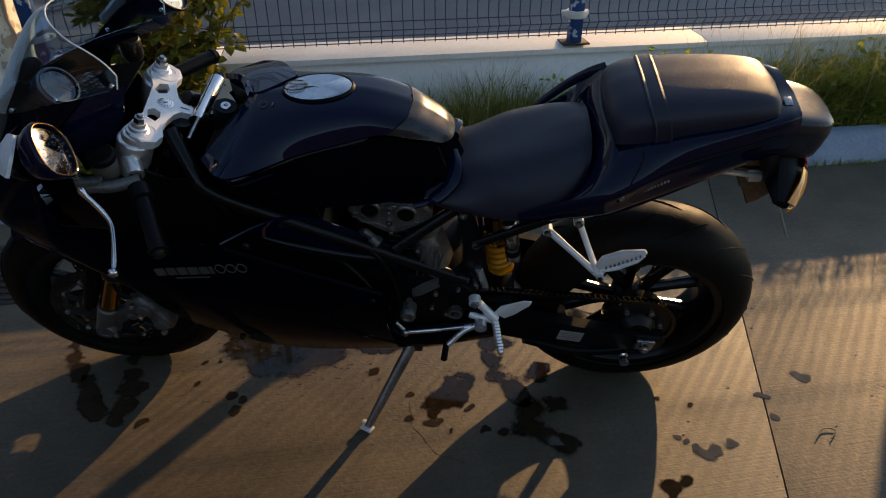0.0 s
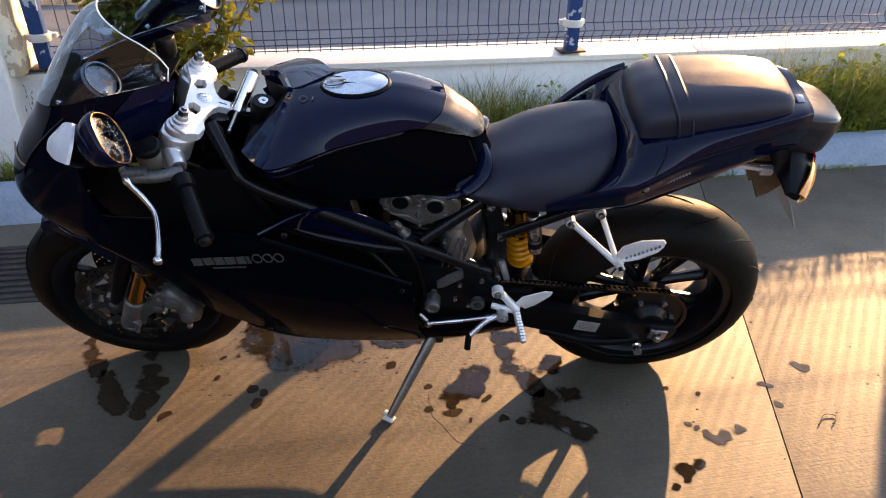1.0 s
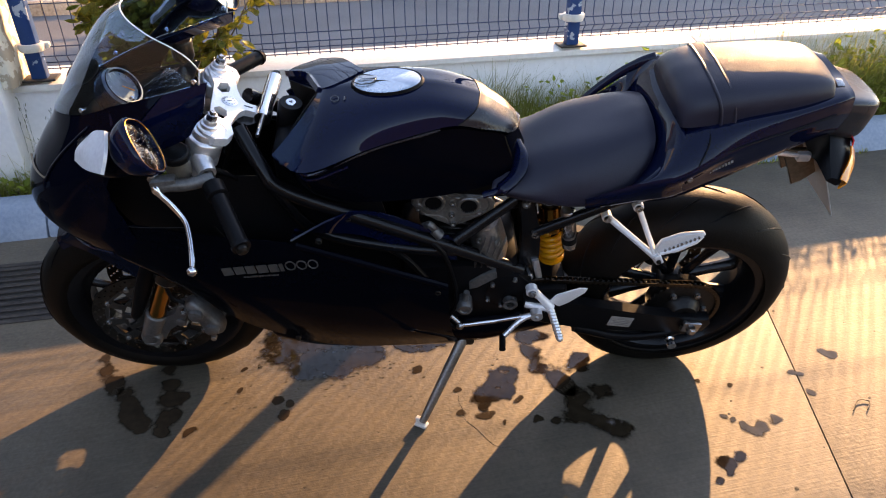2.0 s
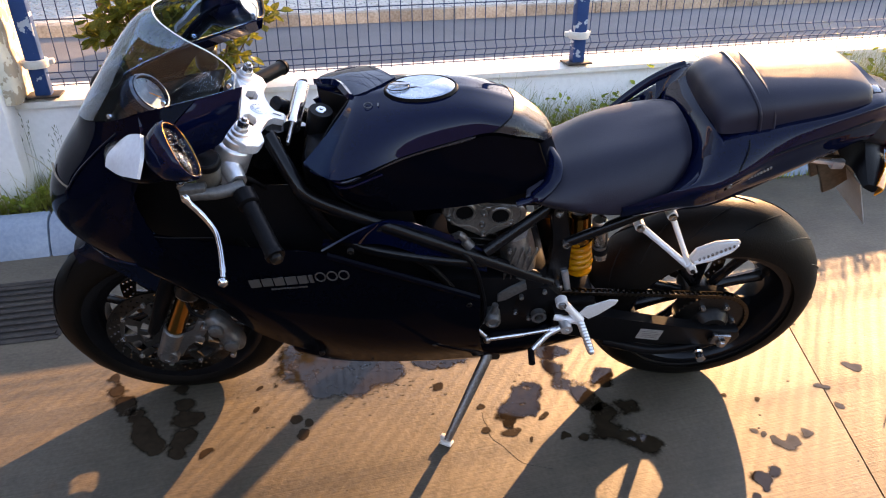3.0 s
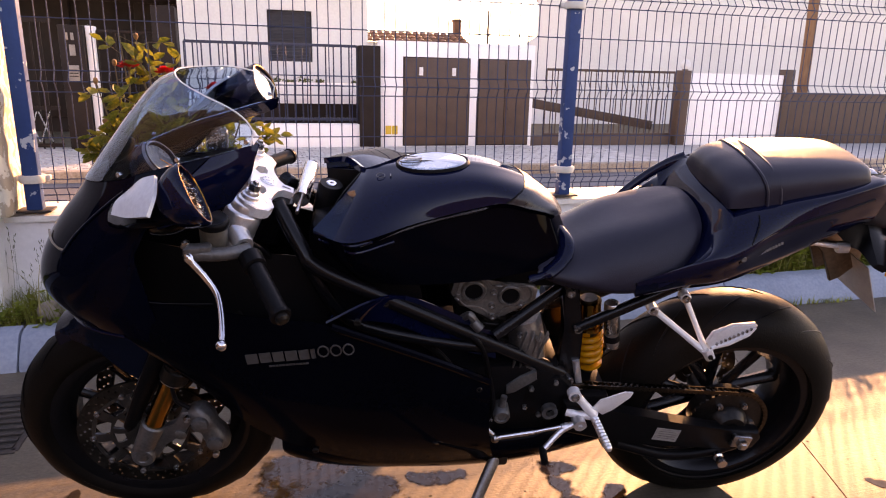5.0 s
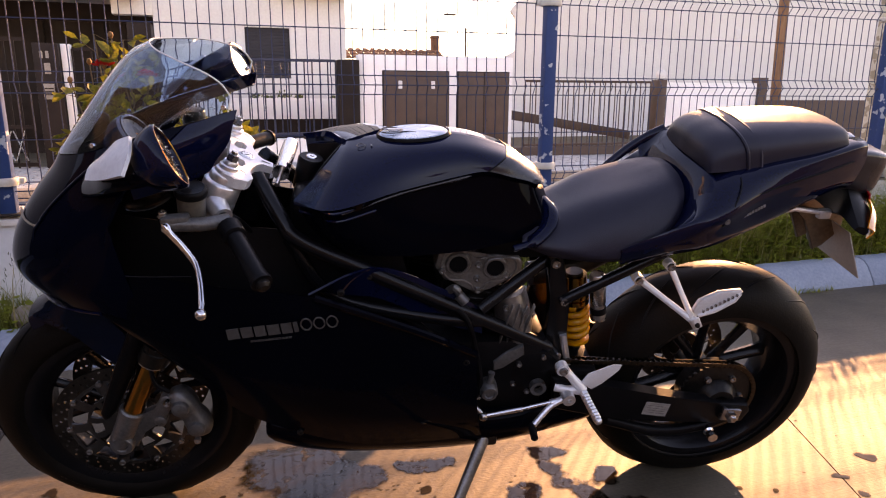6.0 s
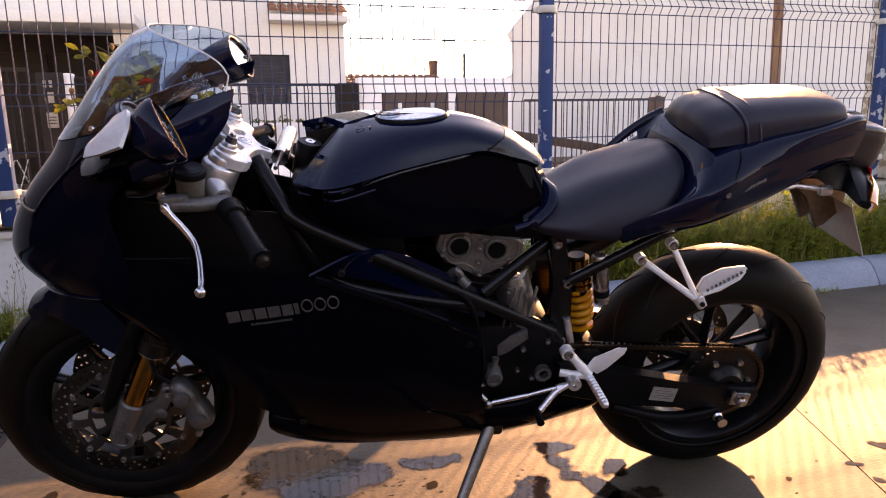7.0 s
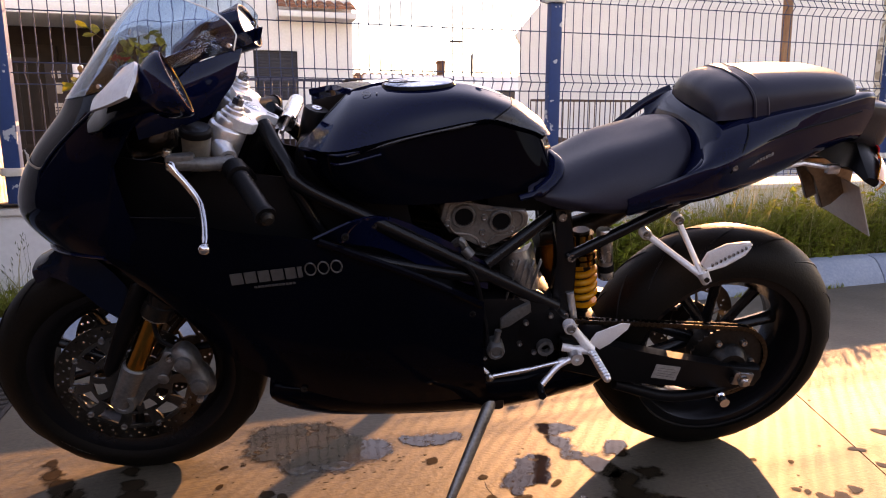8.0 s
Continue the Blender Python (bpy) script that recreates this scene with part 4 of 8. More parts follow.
def rose_bush():
    rng = random.Random(12)
    bush = empty("rose_bush", Matrix.Translation((-0.76, 1.64, 0.1)), "rose bush with green and yellowing leaves and red blooms", "bush")
    stems = bmesh.new()
    green, red = bmesh.new(), bmesh.new()
    tips = []
    ends = [(-0.32, -0.02, 1.22), (-0.22, 0.04, 1.02), (-0.16, -0.03, 1.3), (-0.08, 0.03, 1.16), (0.0, -0.04, 1.1), (0.08, 0.02, 1.2), (0.17, -0.02, 1.02), (0.24, 0.03, 0.92), (0.42, -0.06, 1.0), (0.58, -0.04, 0.93), (0.62, 0.0, 0.72), (-0.28, -0.05, 0.8), (0.05, -0.07, 0.85), (-0.12, -0.08, 0.72), (-0.124, -0.02, 1.005), (0.09, -0.02, 1.012), (0.366, -0.02, 0.951)]
    for e in ends:
        e = Vector(e)
        e.x *= 0.62
        e.z = min(e.z, 1.12 if abs(e.x + 0.06) < 0.09 else 1.0 - 0.25 * abs(e.x))
        mid = Vector((e.x * 0.45 + rng.uniform(-0.05, 0.05), e.y - 0.03, e.z * 0.55))
        c = catmull([(rng.uniform(-0.03, 0.03), 0, 0), mid, e], 7)
        stem = bmesh.new()
        tube(stem, c, [0.007 - 0.0045 * i / (len(c) - 1) for i in range(len(c))], 6)
        part("stem", stem, STEM, bush)
        for i in range(5, len(c)):
            for k in range(3 if c[i].z < 0.8 else 1):
                if c[i].z > 0.86 and rng.random() < 0.35:
                    continue
                side = Vector((rng.uniform(-1, 1), rng.uniform(-1, 0.6), rng.uniform(-0.5, 0.7))).normalized()
                root = c[i] + side * rng.uniform(0.01, 0.05)
                tube(stems, [c[i], root + side * 0.05], 0.0012, 4)
                for f in (-0.9, 0.0, 0.9):
                    d = side + side.orthogonal() * f + Vector((0, 0, -0.25))
                    leaf_card(green, root + side * (0.05 if f == 0 else 0.02), d, rng.uniform(0.042, 0.07), Vector((rng.uniform(-0.5, 0.5), rng.uniform(-0.5, 0.5), 1)), rng)
        if rng.random() < 0.5:
            bud = bmesh.new()
            lathe(bud, [(0, 0.016), (0.007, 0.012), (0.010, 0.002), (0.006, -0.008), (0.002, -0.012)], Matrix.Translation(e), 8)
            part("rose_hip", bud, BUD, bush, "dry brown rose bud")
        tips.append(e)
    for e in tips[-3:]:
        for k in range(26):
            a, r = k * 2.4, 0.003 + 0.028 * (k / 26)
            d = Vector((math.cos(a), math.sin(a), 1.5 - 1.3 * k / 26))
            leaf_card(red, e + Vector((math.cos(a) * r * 0.5, math.sin(a) * r * 0.5, 0.012 - r * 0.4)), d, 0.022 + r * 0.35, Vector((0, 0, 1)), rng)
    tagged(part("leaf_stalk_rest", stems, STEM, bush), kind="stuff")
    tagged(part("leaves", green, LEAF, bush, "small toothed rose leaves", 180), kind="stuff")
    tagged(part("blooms", red, PETAL, bush, "red rose blooms", 180), kind="stuff")


rose_bush()
bm = bmesh.new()
rng = random.Random(31)
for clump in range(420):
    cx, cy = rng.uniform(0.3, 5.4) if clump < 230 else rng.uniform(1.4, 3.6), rng.uniform(1.51, 1.75)
    tall = rng.uniform(0.03, 0.2) * (1.0 if rng.random() < 0.7 else 1.6) * (1.0 if clump < 230 else 1.35)
    for k in range(13):
        p = Vector((cx + rng.gauss(0, 0.035), cy + rng.gauss(0, 0.02), 0.10 + tall * rng.random()))
        leaf_card(bm, p, Vector((rng.uniform(-1, 1), rng.uniform(-1, 1), rng.uniform(-0.2, 0.6))), rng.uniform(0.020, 0.036) if clump < 230 else rng.uniform(0.026, 0.05), Vector((rng.uniform(-0.4, 0.4), rng.uniform(-0.4, 0.4), 1)), rng)
thing("verge_weed", bm, WEED, "low leafy green weeds among the verge grass", "weeds", kind="stuff", sharp=180)


def weeds(x0, x1, count, top, seed):
    rng = random.Random(seed)
    bm = bmesh.new()
    for i in range(count):
        x, y = rng.uniform(x0, x1), rng.uniform(1.50, 1.74)
        h = top * (0.55 + 0.45 * noise.noise((x * 2.3, 4.1, seed))) * rng.uniform(0.5, 1.1)
        for k in range(7):
            a = rng.uniform(0, 6.28)
            d = Vector((math.cos(a), math.sin(a), rng.uniform(-0.2, 0.6)))
            leaf_card(bm, Vector((x, y, 0.095 + h * rng.uniform(0.2, 1.0))) + d * 0.012, d, rng.uniform(0.018, 0.045), Vector((rng.uniform(-0.4, 0.4), rng.uniform(-0.4, 0.4), 1)), rng)
    thing("weeds", bm, WEED, "low broad-leaved weeds in the verge", "weeds", kind="stuff", sharp=180)


weeds(1.2, 5.4, 1500, 0.48, 21)
weeds(-2.6, -0.6, 160, 0.16, 22)
weeds(0.4, 1.3, 90, 0.28, 23)
# ---- motorcycle ----
# Its own axes: x to the tail, y to its right side, z up in the leaning plane.
BIKE = Matrix.Translation((0.0544, 0.3106, 0.0)) @ Matrix.Rotation(radians(-10.6), 4, "Z") @ Matrix.Rotation(radians(15.2), 4, "X")
bike = empty("motorcycle", BIKE, "black sports motorcycle leaning on its side stand, with silver fittings", "motorcycle")
FRONT, REAR = Vector((-0.705, 0, 0.303)), Vector((0.71, 0, 0.316))


def mirrored(points):
    return [(x, -y, z) for x, y, z in points]


def ring(bm, centre, direction, outer, inner, depth, sides=24):
    lathe(bm, [(inner, -depth / 2), (outer, -depth / 2), (outer, depth / 2), (inner, depth / 2)], axis_matrix(centre, direction), sides, True)


def bolt(parent, p, direction=(0, -1, 0), r=0.009, h=0.008, mat=None, name="bolt"):
    bm = bmesh.new()
    lathe(bm, [(0, h * 0.5), (r * 0.45, h * 0.5), (r * 0.5, h), (r * 0.9, h), (r, h * 0.7), (r, -h)], axis_matrix(p, direction), 14)
    return part(name, bm, mat or STEEL, parent)


def pierced_plate(bm, loops, thick):
    """A flat plate round z = 0 from closed (x, y) outlines: the rim first, then the holes right through it."""
    edges = []
    for loop in loops:
        v = [bm.verts.new((x, y, -thick / 2)) for x, y in loop]
        edges += [bm.edges.new((v[i], v[(i + 1) % len(v)])) for i in range(len(v))]
    faces = [g for g in bmesh.ops.triangle_fill(bm, use_beauty=True, use_dissolve=False, edges=edges)["geom"] if isinstance(g, bmesh.types.BMFace)]
    rise = bmesh.ops.extrude_face_region(bm, geom=faces, use_keep_orig=True)["geom"]
    bmesh.ops.translate(bm, vec=(0, 0, thick), verts=[g for g in rise if isinstance(g, bmesh.types.BMVert)])
    bmesh.ops.recalc_face_normals(bm, faces=bm.faces)


def pierced_ring(bm, inner, outer, cells, lines, thick, m):
    """A brake disc with lines of drilled holes."""
    loops = [[(q * math.cos(2 * math.pi * k / n), q * math.sin(2 * math.pi * k / n)) for k in range(n)] for q, n in ((outer, 72), (inner, 60))]
    for k in range(cells):
        for row in range(lines):
            a, q = 2 * math.pi * (k + row * 0.33) / cells, inner + 0.008 + row * 0.010
            loops.append([(q * math.cos(a) + 0.0033 * math.cos(math.pi * i / 4), q * math.sin(a) + 0.0033 * math.sin(math.pi * i / 4)) for i in range(8)])
    pierced_plate(bm, loops, thick)
    bmesh.ops.transform(bm, matrix=m, verts=bm.verts)


def wheel(name, centre, turn, radius, half, rim_r, spokes, disc_r, discs, groove_seed):
    """A cast wheel: hub with its tyre, rim, spokes and discs, about the y of turn."""
    m = Matrix.Translation(centre) @ turn @ Matrix.Rotation(radians(90), 4, "X")
    bm = bmesh.new()
    lathe(bm, [(0.016, -0.055), (0.034, -0.055), (0.042, -0.03), (0.042, 0.03), (0.034, 0.055), (0.016, 0.055)], m, 24, True)
    hub = part(name, bm, DARKMETAL, bike, "black cast wheel")
    # tyre
    bm = bmesh.new()
    prof = []
    crown = 0.085 if half > 0.08 else 0.06
    for k in range(-11, 12):
        a = k / 11 * 1.62
        prof.append((radius - crown + crown * math.cos(a), half * math.sin(a)))
    w = half * 0.86
    prof = [(rim_r - 0.002, -w * 0.86), (rim_r + 0.012, -w * 1.04)] + prof + [(rim_r + 0.012, w * 1.04), (rim_r - 0.002, w * 0.86)]
    lathe(bm, prof, m, 96, True)
    tyre = part("tyre", bm, RUBBER, hub, "worn black sports tyre")
    # tread cuts: thin raised dark sipes
    n = 14
    for s in (-1, 1):
        for i in range(n):
            bm = bmesh.new()
            pts = []
            for k in range(7):
                t = k / 6
                a = 2 * math.pi * (i + t * 0.9 + (0.5 if s > 0 else 0)) / n
                b = s * (0.12 + 0.75 * t)
                r = radius - crown + crown * math.cos(b) + 0.0004
                y = half * math.sin(b)
                pts.append(m @ Vector((r * math.cos(a), r * math.sin(a), y)))
            tube(bm, pts, [0.0006, 0.002, 0.0024, 0.0024, 0.0022, 0.0016, 0.0006], 5)
            part("tread_cut", bm, SATIN, tyre)
    # rim
    bm = bmesh.new()
    lathe(bm, [(rim_r + 0.010, -w), (rim_r + 0.010, -w + 0.006), (rim_r - 0.006, -w + 0.012), (rim_r - 0.03, -w * 0.4), (rim_r - 0.03, w * 0.4), (rim_r - 0.006, w - 0.012), (rim_r + 0.010, w - 0.006), (rim_r + 0.010, w),
               (rim_r - 0.010, w - 0.002), (rim_r - 0.040, w * 0.45), (rim_r - 0.040, -w * 0.45), (rim_r - 0.010, -w + 0.002)], m, 72, True)
    part("rim", bm, FRAME, hub, "black rim")
    for i in range(spokes):
        bm = bmesh.new()
        a = 2 * math.pi * i / spokes + (0.637 if half > 0.08 else 0.5)
        for lean in (-0.3, 0.3):
            p0 = m @ Vector((0.036 * math.cos(a), 0.036 * math.sin(a), 0))
            p1 = m @ Vector(((rim_r - 0.034) * math.cos(a + lean), (rim_r - 0.034) * math.sin(a + lean), 0))
            tube(bm, [p0, p0.lerp(p1, 0.5), p1], [0.018, 0.015, 0.018] if half > 0.08 else [0.015, 0.010, 0.012], 8, flat=0.8)
        part("spoke", bm, FRAME, hub)
    for y, r in discs:
        bm = bmesh.new()
        dm = m @ Matrix.Translation((0, 0, y))
        inner = r - 0.036
        pierced_ring(bm, inner, r, 30 if r > 0.14 else 16, 3 if r > 0.14 else 2, 0.005, dm)
        part("brake_disc", bm, DISC, hub, "drilled steel brake disc")
        bm = bmesh.new()
        if r > 0.14:
            # cast spider: a ring with ten skewed windows
            count, hub_r, edge_r = 10, 0.046, inner + 0.004
            loops = [[(q * math.cos(2 * math.pi * k / 60), q * math.sin(2 * math.pi * k / 60)) for k in range(60)] for q in (edge_r, 0.030)]
            for k in range(count):
                a = 2 * math.pi * k / count
                for q0, q1, w0, w1, twist in ((0.056, 0.082, 0.19, 0.21, 0.10), (0.089, edge_r - 0.007, 0.20, 0.20, 0.34)):
                    cell = [(q0, -w0), (q0, w0), ((q0 + q1) / 2, (w0 + w1) / 2 + 0.02), (q1, w1), (q1, -w1), ((q0 + q1) / 2, -(w0 + w1) / 2 + 0.02)]
                    loops.append([(q * math.cos(a + twist + f), q * math.sin(a + twist + f)) for q, f in cell])
            pierced_plate(bm, loops, 0.006)
            bmesh.ops.transform(bm, matrix=dm, verts=bm.verts)
            carrier = part("disc_carrier", bm, SPIDER, hub, "grey cast disc carrier with windows")
            for k in range(count):
                a = 2 * math.pi * (k + 0.5) / count + 0.34
                bolt(carrier, dm @ Vector(((inner + 0.002) * math.cos(a), (inner + 0.002) * math.sin(a), 0.004 if y > 0 else -0.004)), dm.to_3x3() @ Vector((0, 0, 1 if y > 0 else -1)), 0.007, 0.004, STEEL, "rivet")
        else:
            lathe(bm, [(0.030, -0.005), (0.050, -0.004), (0.050, 0.004), (0.030, 0.005)], dm, 40, True)
            carrier = part("disc_carrier", bm, DARKMETAL, hub, "dark alloy disc carrier")
            for k in range(5):
                bm = bmesh.new()
                a = 2 * math.pi * k / 5
                tube(bm, [dm @ Vector((0.046 * math.cos(a), 0.046 * math.sin(a), 0)), dm @ Vector(((inner + 0.006) * math.cos(a + 0.28), (inner + 0.006) * math.sin(a + 0.28), 0))], [0.007, 0.0055], 6, flat=0.5)
                part("carrier_arm", bm, DISC, carrier)
    return hub


def tyre_bars(hub_m, radius, side, a0, a1, n, parent):
    for k in range(n):
        bm = bmesh.new()
        a = radians(a0 + (a1 - a0) * k / (n - 1))
        box(bm, (0.006, 0.0045, 0.0012), hub_m @ Matrix.Rotation(a, 4, "Z") @ Matrix.Translation((radius, 0, side)))
        part("print_bar", bm, STICKER, parent)


STEER = Matrix.Rotation(radians(4.0), 4, "Z")
front = wheel("front_wheel", FRONT, STEER, 0.30, 0.060, 0.216, 5, 0.160, ((0.078, 0.160), (-0.078, 0.160)), 1)
rear = wheel("rear_wheel", REAR, Matrix(), 0.316, 0.095, 0.216, 5, 0.12, ((-0.10, 0.12),), 2)

tyre_bars(Matrix.Translation(FRONT) @ STEER @ Matrix.Rotation(radians(90), 4, "X"), 0.247, 0.0585, 222, 240, 9, next(c for c in front.children if c.name.startswith("tyre")))

# front axle and forks
UPRIGHT = Matrix(((1, 0, 0, 0), (0, 0, 1, 0), (0, 1, 0, 0), (0, 0, 0, 1)))
bm = bmesh.new()
tube(bm, [STEER @ Vector((0, -0.135, 0)) + FRONT, STEER @ Vector((0, 0.135, 0)) + FRONT], 0.013, 14)
part("front_axle", bm, STEEL, bike)
for s, top in ((-1, Vector((-0.393, -0.094, 0.955))), (1, Vector((-0.416, 0.118, 0.957)))):
    low = Vector((-0.694, -0.136 if s < 0 else 0.122, 0.318))
    d = (top - low).normalized()
    bm = bmesh.new()
    a = low + d * 0.212
    tube(bm, [a, a + d * 0.03, a + d * 0.032, top + d * -0.10], [0.031, 0.031, 0.028, 0.0265], 24)
    leg = part("fork_leg", bm, DARKMETAL, bike, "dark fork outer tube")
    bm = bmesh.new()
    tube(bm, [low + d * 0.05, a + d * 0.01], 0.0215, 24)
    part("stanchion", bm, GOLD, leg, "gold coated fork tube")
    bm = bmesh.new()
    tube(bm, [a + d * -0.006, a + d * -0.003, a + d * 0.016, a + d * 0.020], [0.027, 0.0305, 0.0305, 0.0275], 24)
    part("dust_seal", bm, STEEL, leg, "silver ring")
    bm = bmesh.new()
    tube(bm, [low + d * -0.034, low + d * -0.024, low + d * 0.03, low + d * 0.062, low + d * 0.074, low + d * 0.078], [0.014, 0.023, 0.0245, 0.0265, 0.0275, 0.024], 22)
    boss = low + Vector((0.0, 0.0, -0.016))
    lathe(bm, [(0.0125, -0.02), (0.0125, 0.020), (0.0145, 0.022), (0.0225, 0.022), (0.0255, 0.017), (0.0255, -0.014), (0.020, -0.02)], axis_matrix(boss, (0, s, 0)), 28, True)
    prism(bm, [(-0.012, -0.03), (0.028, -0.034), (0.048, 0.012), (0.092, 0.034), (0.124, 0.088), (0.116, 0.108), (0.100, 0.112), (0.082, 0.070), (0.046, 0.052), (0.016, 0.056)], 0.018, Matrix.Translation(low + Vector((0, -0.004 * s, 0))) @ UPRIGHT, 0.004)
    lathe(bm, [(0, 0.016), (0.009, 0.016), (0.013, 0.013), (0.013, -0.012)], axis_matrix(low + Vector((0.108, -0.004 * s, 0.098)), (0, s, 0)), 16)
    lathe(bm, [(0, 0.016), (0.009, 0.016), (0.013, 0.013), (0.013, -0.012)], axis_matrix(low + Vector((0.088, -0.004 * s, 0.040)), (0, s, 0)), 16)
    part("axle_clamp", bm, CAST, leg, "cast grey axle clamp")
    bm = bmesh.new()
    g = low + d * 0.17 + Vector((-0.05, -0.002 * s, 0.0))
    tube(bm, [g - d * 0.12, g - d * 0.10, g + d * 0.02, g + d * 0.12, g + d * 0.13], [0.006, 0.017, 0.024, 0.024, 0.014], 12, flat=0.6)
    part("fork_guard", bm, SATIN, leg, "black fork guard")
    bm = bmesh.new()
    c = low + Vector((0.152, -s * 0.006, 0.055))
    cm = Matrix.Translation(c) @ Matrix.Rotation(radians(-24), 4, "Y")
    rows = []
    for v, half, deep in ((-0.066, 0.010, 0.012), (-0.058, 0.019, 0.022), (-0.028, 0.025, 0.029), (0.0, 0.022, 0.024), (0.028, 0.026, 0.029), (0.058, 0.020, 0.022), (0.068, 0.010, 0.012)):
        rows.append([cm @ Vector((half * math.copysign(abs(math.cos(q)) ** 0.6, math.cos(q)), deep * math.copysign(abs(math.sin(q)) ** 0.6, math.sin(q)), v)) for q in [2 * math.pi * k / 16 for k in range(17)]])
    surface(bm, rows, 3, 1, caps=True)
    for k in (-1, 1):
        lathe(bm, [(0, 0.036), (0.012, 0.036), (0.017, 0.034), (0.019, 0.028), (0.019, 0.0)], cm @ Matrix.Translation((0, 0, k * 0.032)) @ Matrix.Rotation(radians(90 * s), 4, "X").inverted(), 20)
    cal = part("brake_caliper", bm, CAST, leg, "grey radial brake caliper")
    for k in (-1, 1):
        bolt(cal, cm @ Vector((-0.014, s * 0.030, k * 0.060)), (0, s, 0), 0.007, 0.006, STEEL)
    bm = bmesh.new()
    tube(bm, catmull([cm @ Vector((0.0, s * 0.02, 0.078)), cm @ Vector((-0.01, s * 0.02, 0.12)), low + Vector((0.10, 0, 0.26)), low + d * 0.36], 6), 0.005, 8)
    part("brake_hose", bm, SATIN, leg, "black brake hose")
    # fork top: stepped silver clamp bosses and adjuster
    bm = bmesh.new()
    lathe(bm, [(0, -0.010), (0.0125, -0.010), (0.0145, -0.013), (0.0145, -0.018), (0.018, -0.020), (0.0185, -0.022), (0.0185, -0.027), (0.0225, -0.029), (0.023, -0.031), (0.023, -0.036), (0.0275, -0.038), (0.029, -0.041), (0.029, -0.052), (0.034, -0.054), (0.036, -0.057), (0.036, -0.085), (0.0345, -0.087), (0.0345, -0.089), (0.036, -0.091), (0.036, -0.110), (0.032, -0.114), (0.032, -0.137)], axis_matrix(top, d), 36)
    cap = part("fork_cap", bm, SILVER, leg, "stepped silver fork top")
    bm = bmesh.new()
    lathe(bm, [(0.0, 0.009), (0.005, 0.009), (0.0065, 0.007), (0.0065, 0.004), (0.0105, 0.003), (0.0115, 0.0), (0.0115, -0.010), (0.0125, -0.011)], axis_matrix(top, d), 6)
    part("adjuster", bm, STEEL, cap, "blue-grey adjuster nut")

# top yoke
top_l, top_r = Vector((-0.393, -0.094, 0.955)), Vector((-0.416, 0.118, 0.957))
bm = bmesh.new()
across = (top_r - top_l).normalized()
up = Vector((0.43, 0, 0.9)).normalized()
back = across.cross(up).normalized() * -1
if back.x < 0:
    back = -back
mid = (top_l + top_r) / 2
yoke_m = Matrix((( back.x, across.x, up.x, mid.x), (back.y, across.y, up.y, mid.y), (back.z, across.z, up.z, mid.z - 0.034), (0, 0, 0, 1)))
half = [(-0.017, 0.05), (-0.029, 0.085), (-0.034, 0.106), (-0.024, 0.13), (0.0, 0.14), (0.024, 0.13), (0.034, 0.106), (0.027, 0.08), (0.031, 0.055), (0.041, 0.028), (0.053, 0.014), (0.074, 0.012)]
hexes = [[(x, s * y) for x, y in ((-0.011, 0.037), (-0.006, 0.060), (0.010, 0.067), (0.017, 0.051), (0.015, 0.035), (0.0, 0.026))] for s in (-1, 1)]
pierced_plate(bm, [half + [(x, -y) for x, y in reversed(half)]] + hexes, 0.018)
bmesh.ops.transform(bm, matrix=yoke_m @ Matrix.Translation((0, 0, -0.008)), verts=bm.verts)
yoke = part("top_yoke", bm, PALE, bike, "silver alloy top yoke with cut-outs", 25)
for s in (-1, 1):
    bm = bmesh.new()
    lathe(bm, [(0.0195, 0.003), (0.0295, 0.003), (0.0315, 0.001), (0.032, -0.018), (0.0195, -0.018)], yoke_m @ Matrix.Translation((0, s * 0.106, -0.001)), 32, True)
    part("clamp_ring", bm, PALE, yoke)
bm = bmesh.new()
lathe(bm, [(0, 0.0035), (0.0145, 0.0035), (0.0165, 0.002), (0.0165, 0.0)], yoke_m @ Matrix.Translation((0.018, 0, 0)), 28)
face = part("steering_nut", bm, SILVER, yoke, "round nut with engraved ring")
bm = bmesh.new()
for k in range(12):
    a = 2 * math.pi * k / 12
    box(bm, (0.0028, 0.0011, 0.0008), yoke_m @ Matrix.Translation((0.018 + 0.012 * math.cos(a), 0.012 * math.sin(a), 0.0038)) @ Matrix.Rotation(a, 4, "Z"))
box(bm, (0.010, 0.002, 0.0008), yoke_m @ Matrix.Translation((0.018, 0, 0.0038)) @ Matrix.Rotation(0.6, 4, "Z"))
box(bm, (0.018, 0.0025, 0.0008), yoke_m @ Matrix.Translation((0.058, 0, 0.0018)))
part("engraving", bm, DARKMETAL, face)

# steering damper, ignition lock
bm = bmesh.new()
da, db = Vector((-0.31, 0.135, 0.898)), Vector((-0.319, -0.015, 0.888))
dd = (db - da).normalized()
tube(bm, [da, da + dd * 0.004, da + dd * 0.12, da + dd * 0.124, db], [0.012, 0.0165, 0.0165, 0.0175, 0.0175], 24)
damper = part("steering_damper", bm, POLISHED, bike, "polished silver steering damper")
bm = bmesh.new()
tube(bm, [db, db + dd * 0.055], 0.0045, 10)
part("damper_rod", bm, STEEL, damper)
bm = bmesh.new()
ring(bm, da - dd * 0.008, (0, 0, 1), 0.011, 0.004, 0.012, 16)
part("damper_eye", bm, DARKMETAL, damper)
bm = bmesh.new()
lathe(bm, [(0.012, 0.02), (0.024, 0.02), (0.027, 0.015), (0.027, -0.05)], axis_matrix((-0.262, 0.012, 0.893), (0.25, -0.05, 1)), 24)
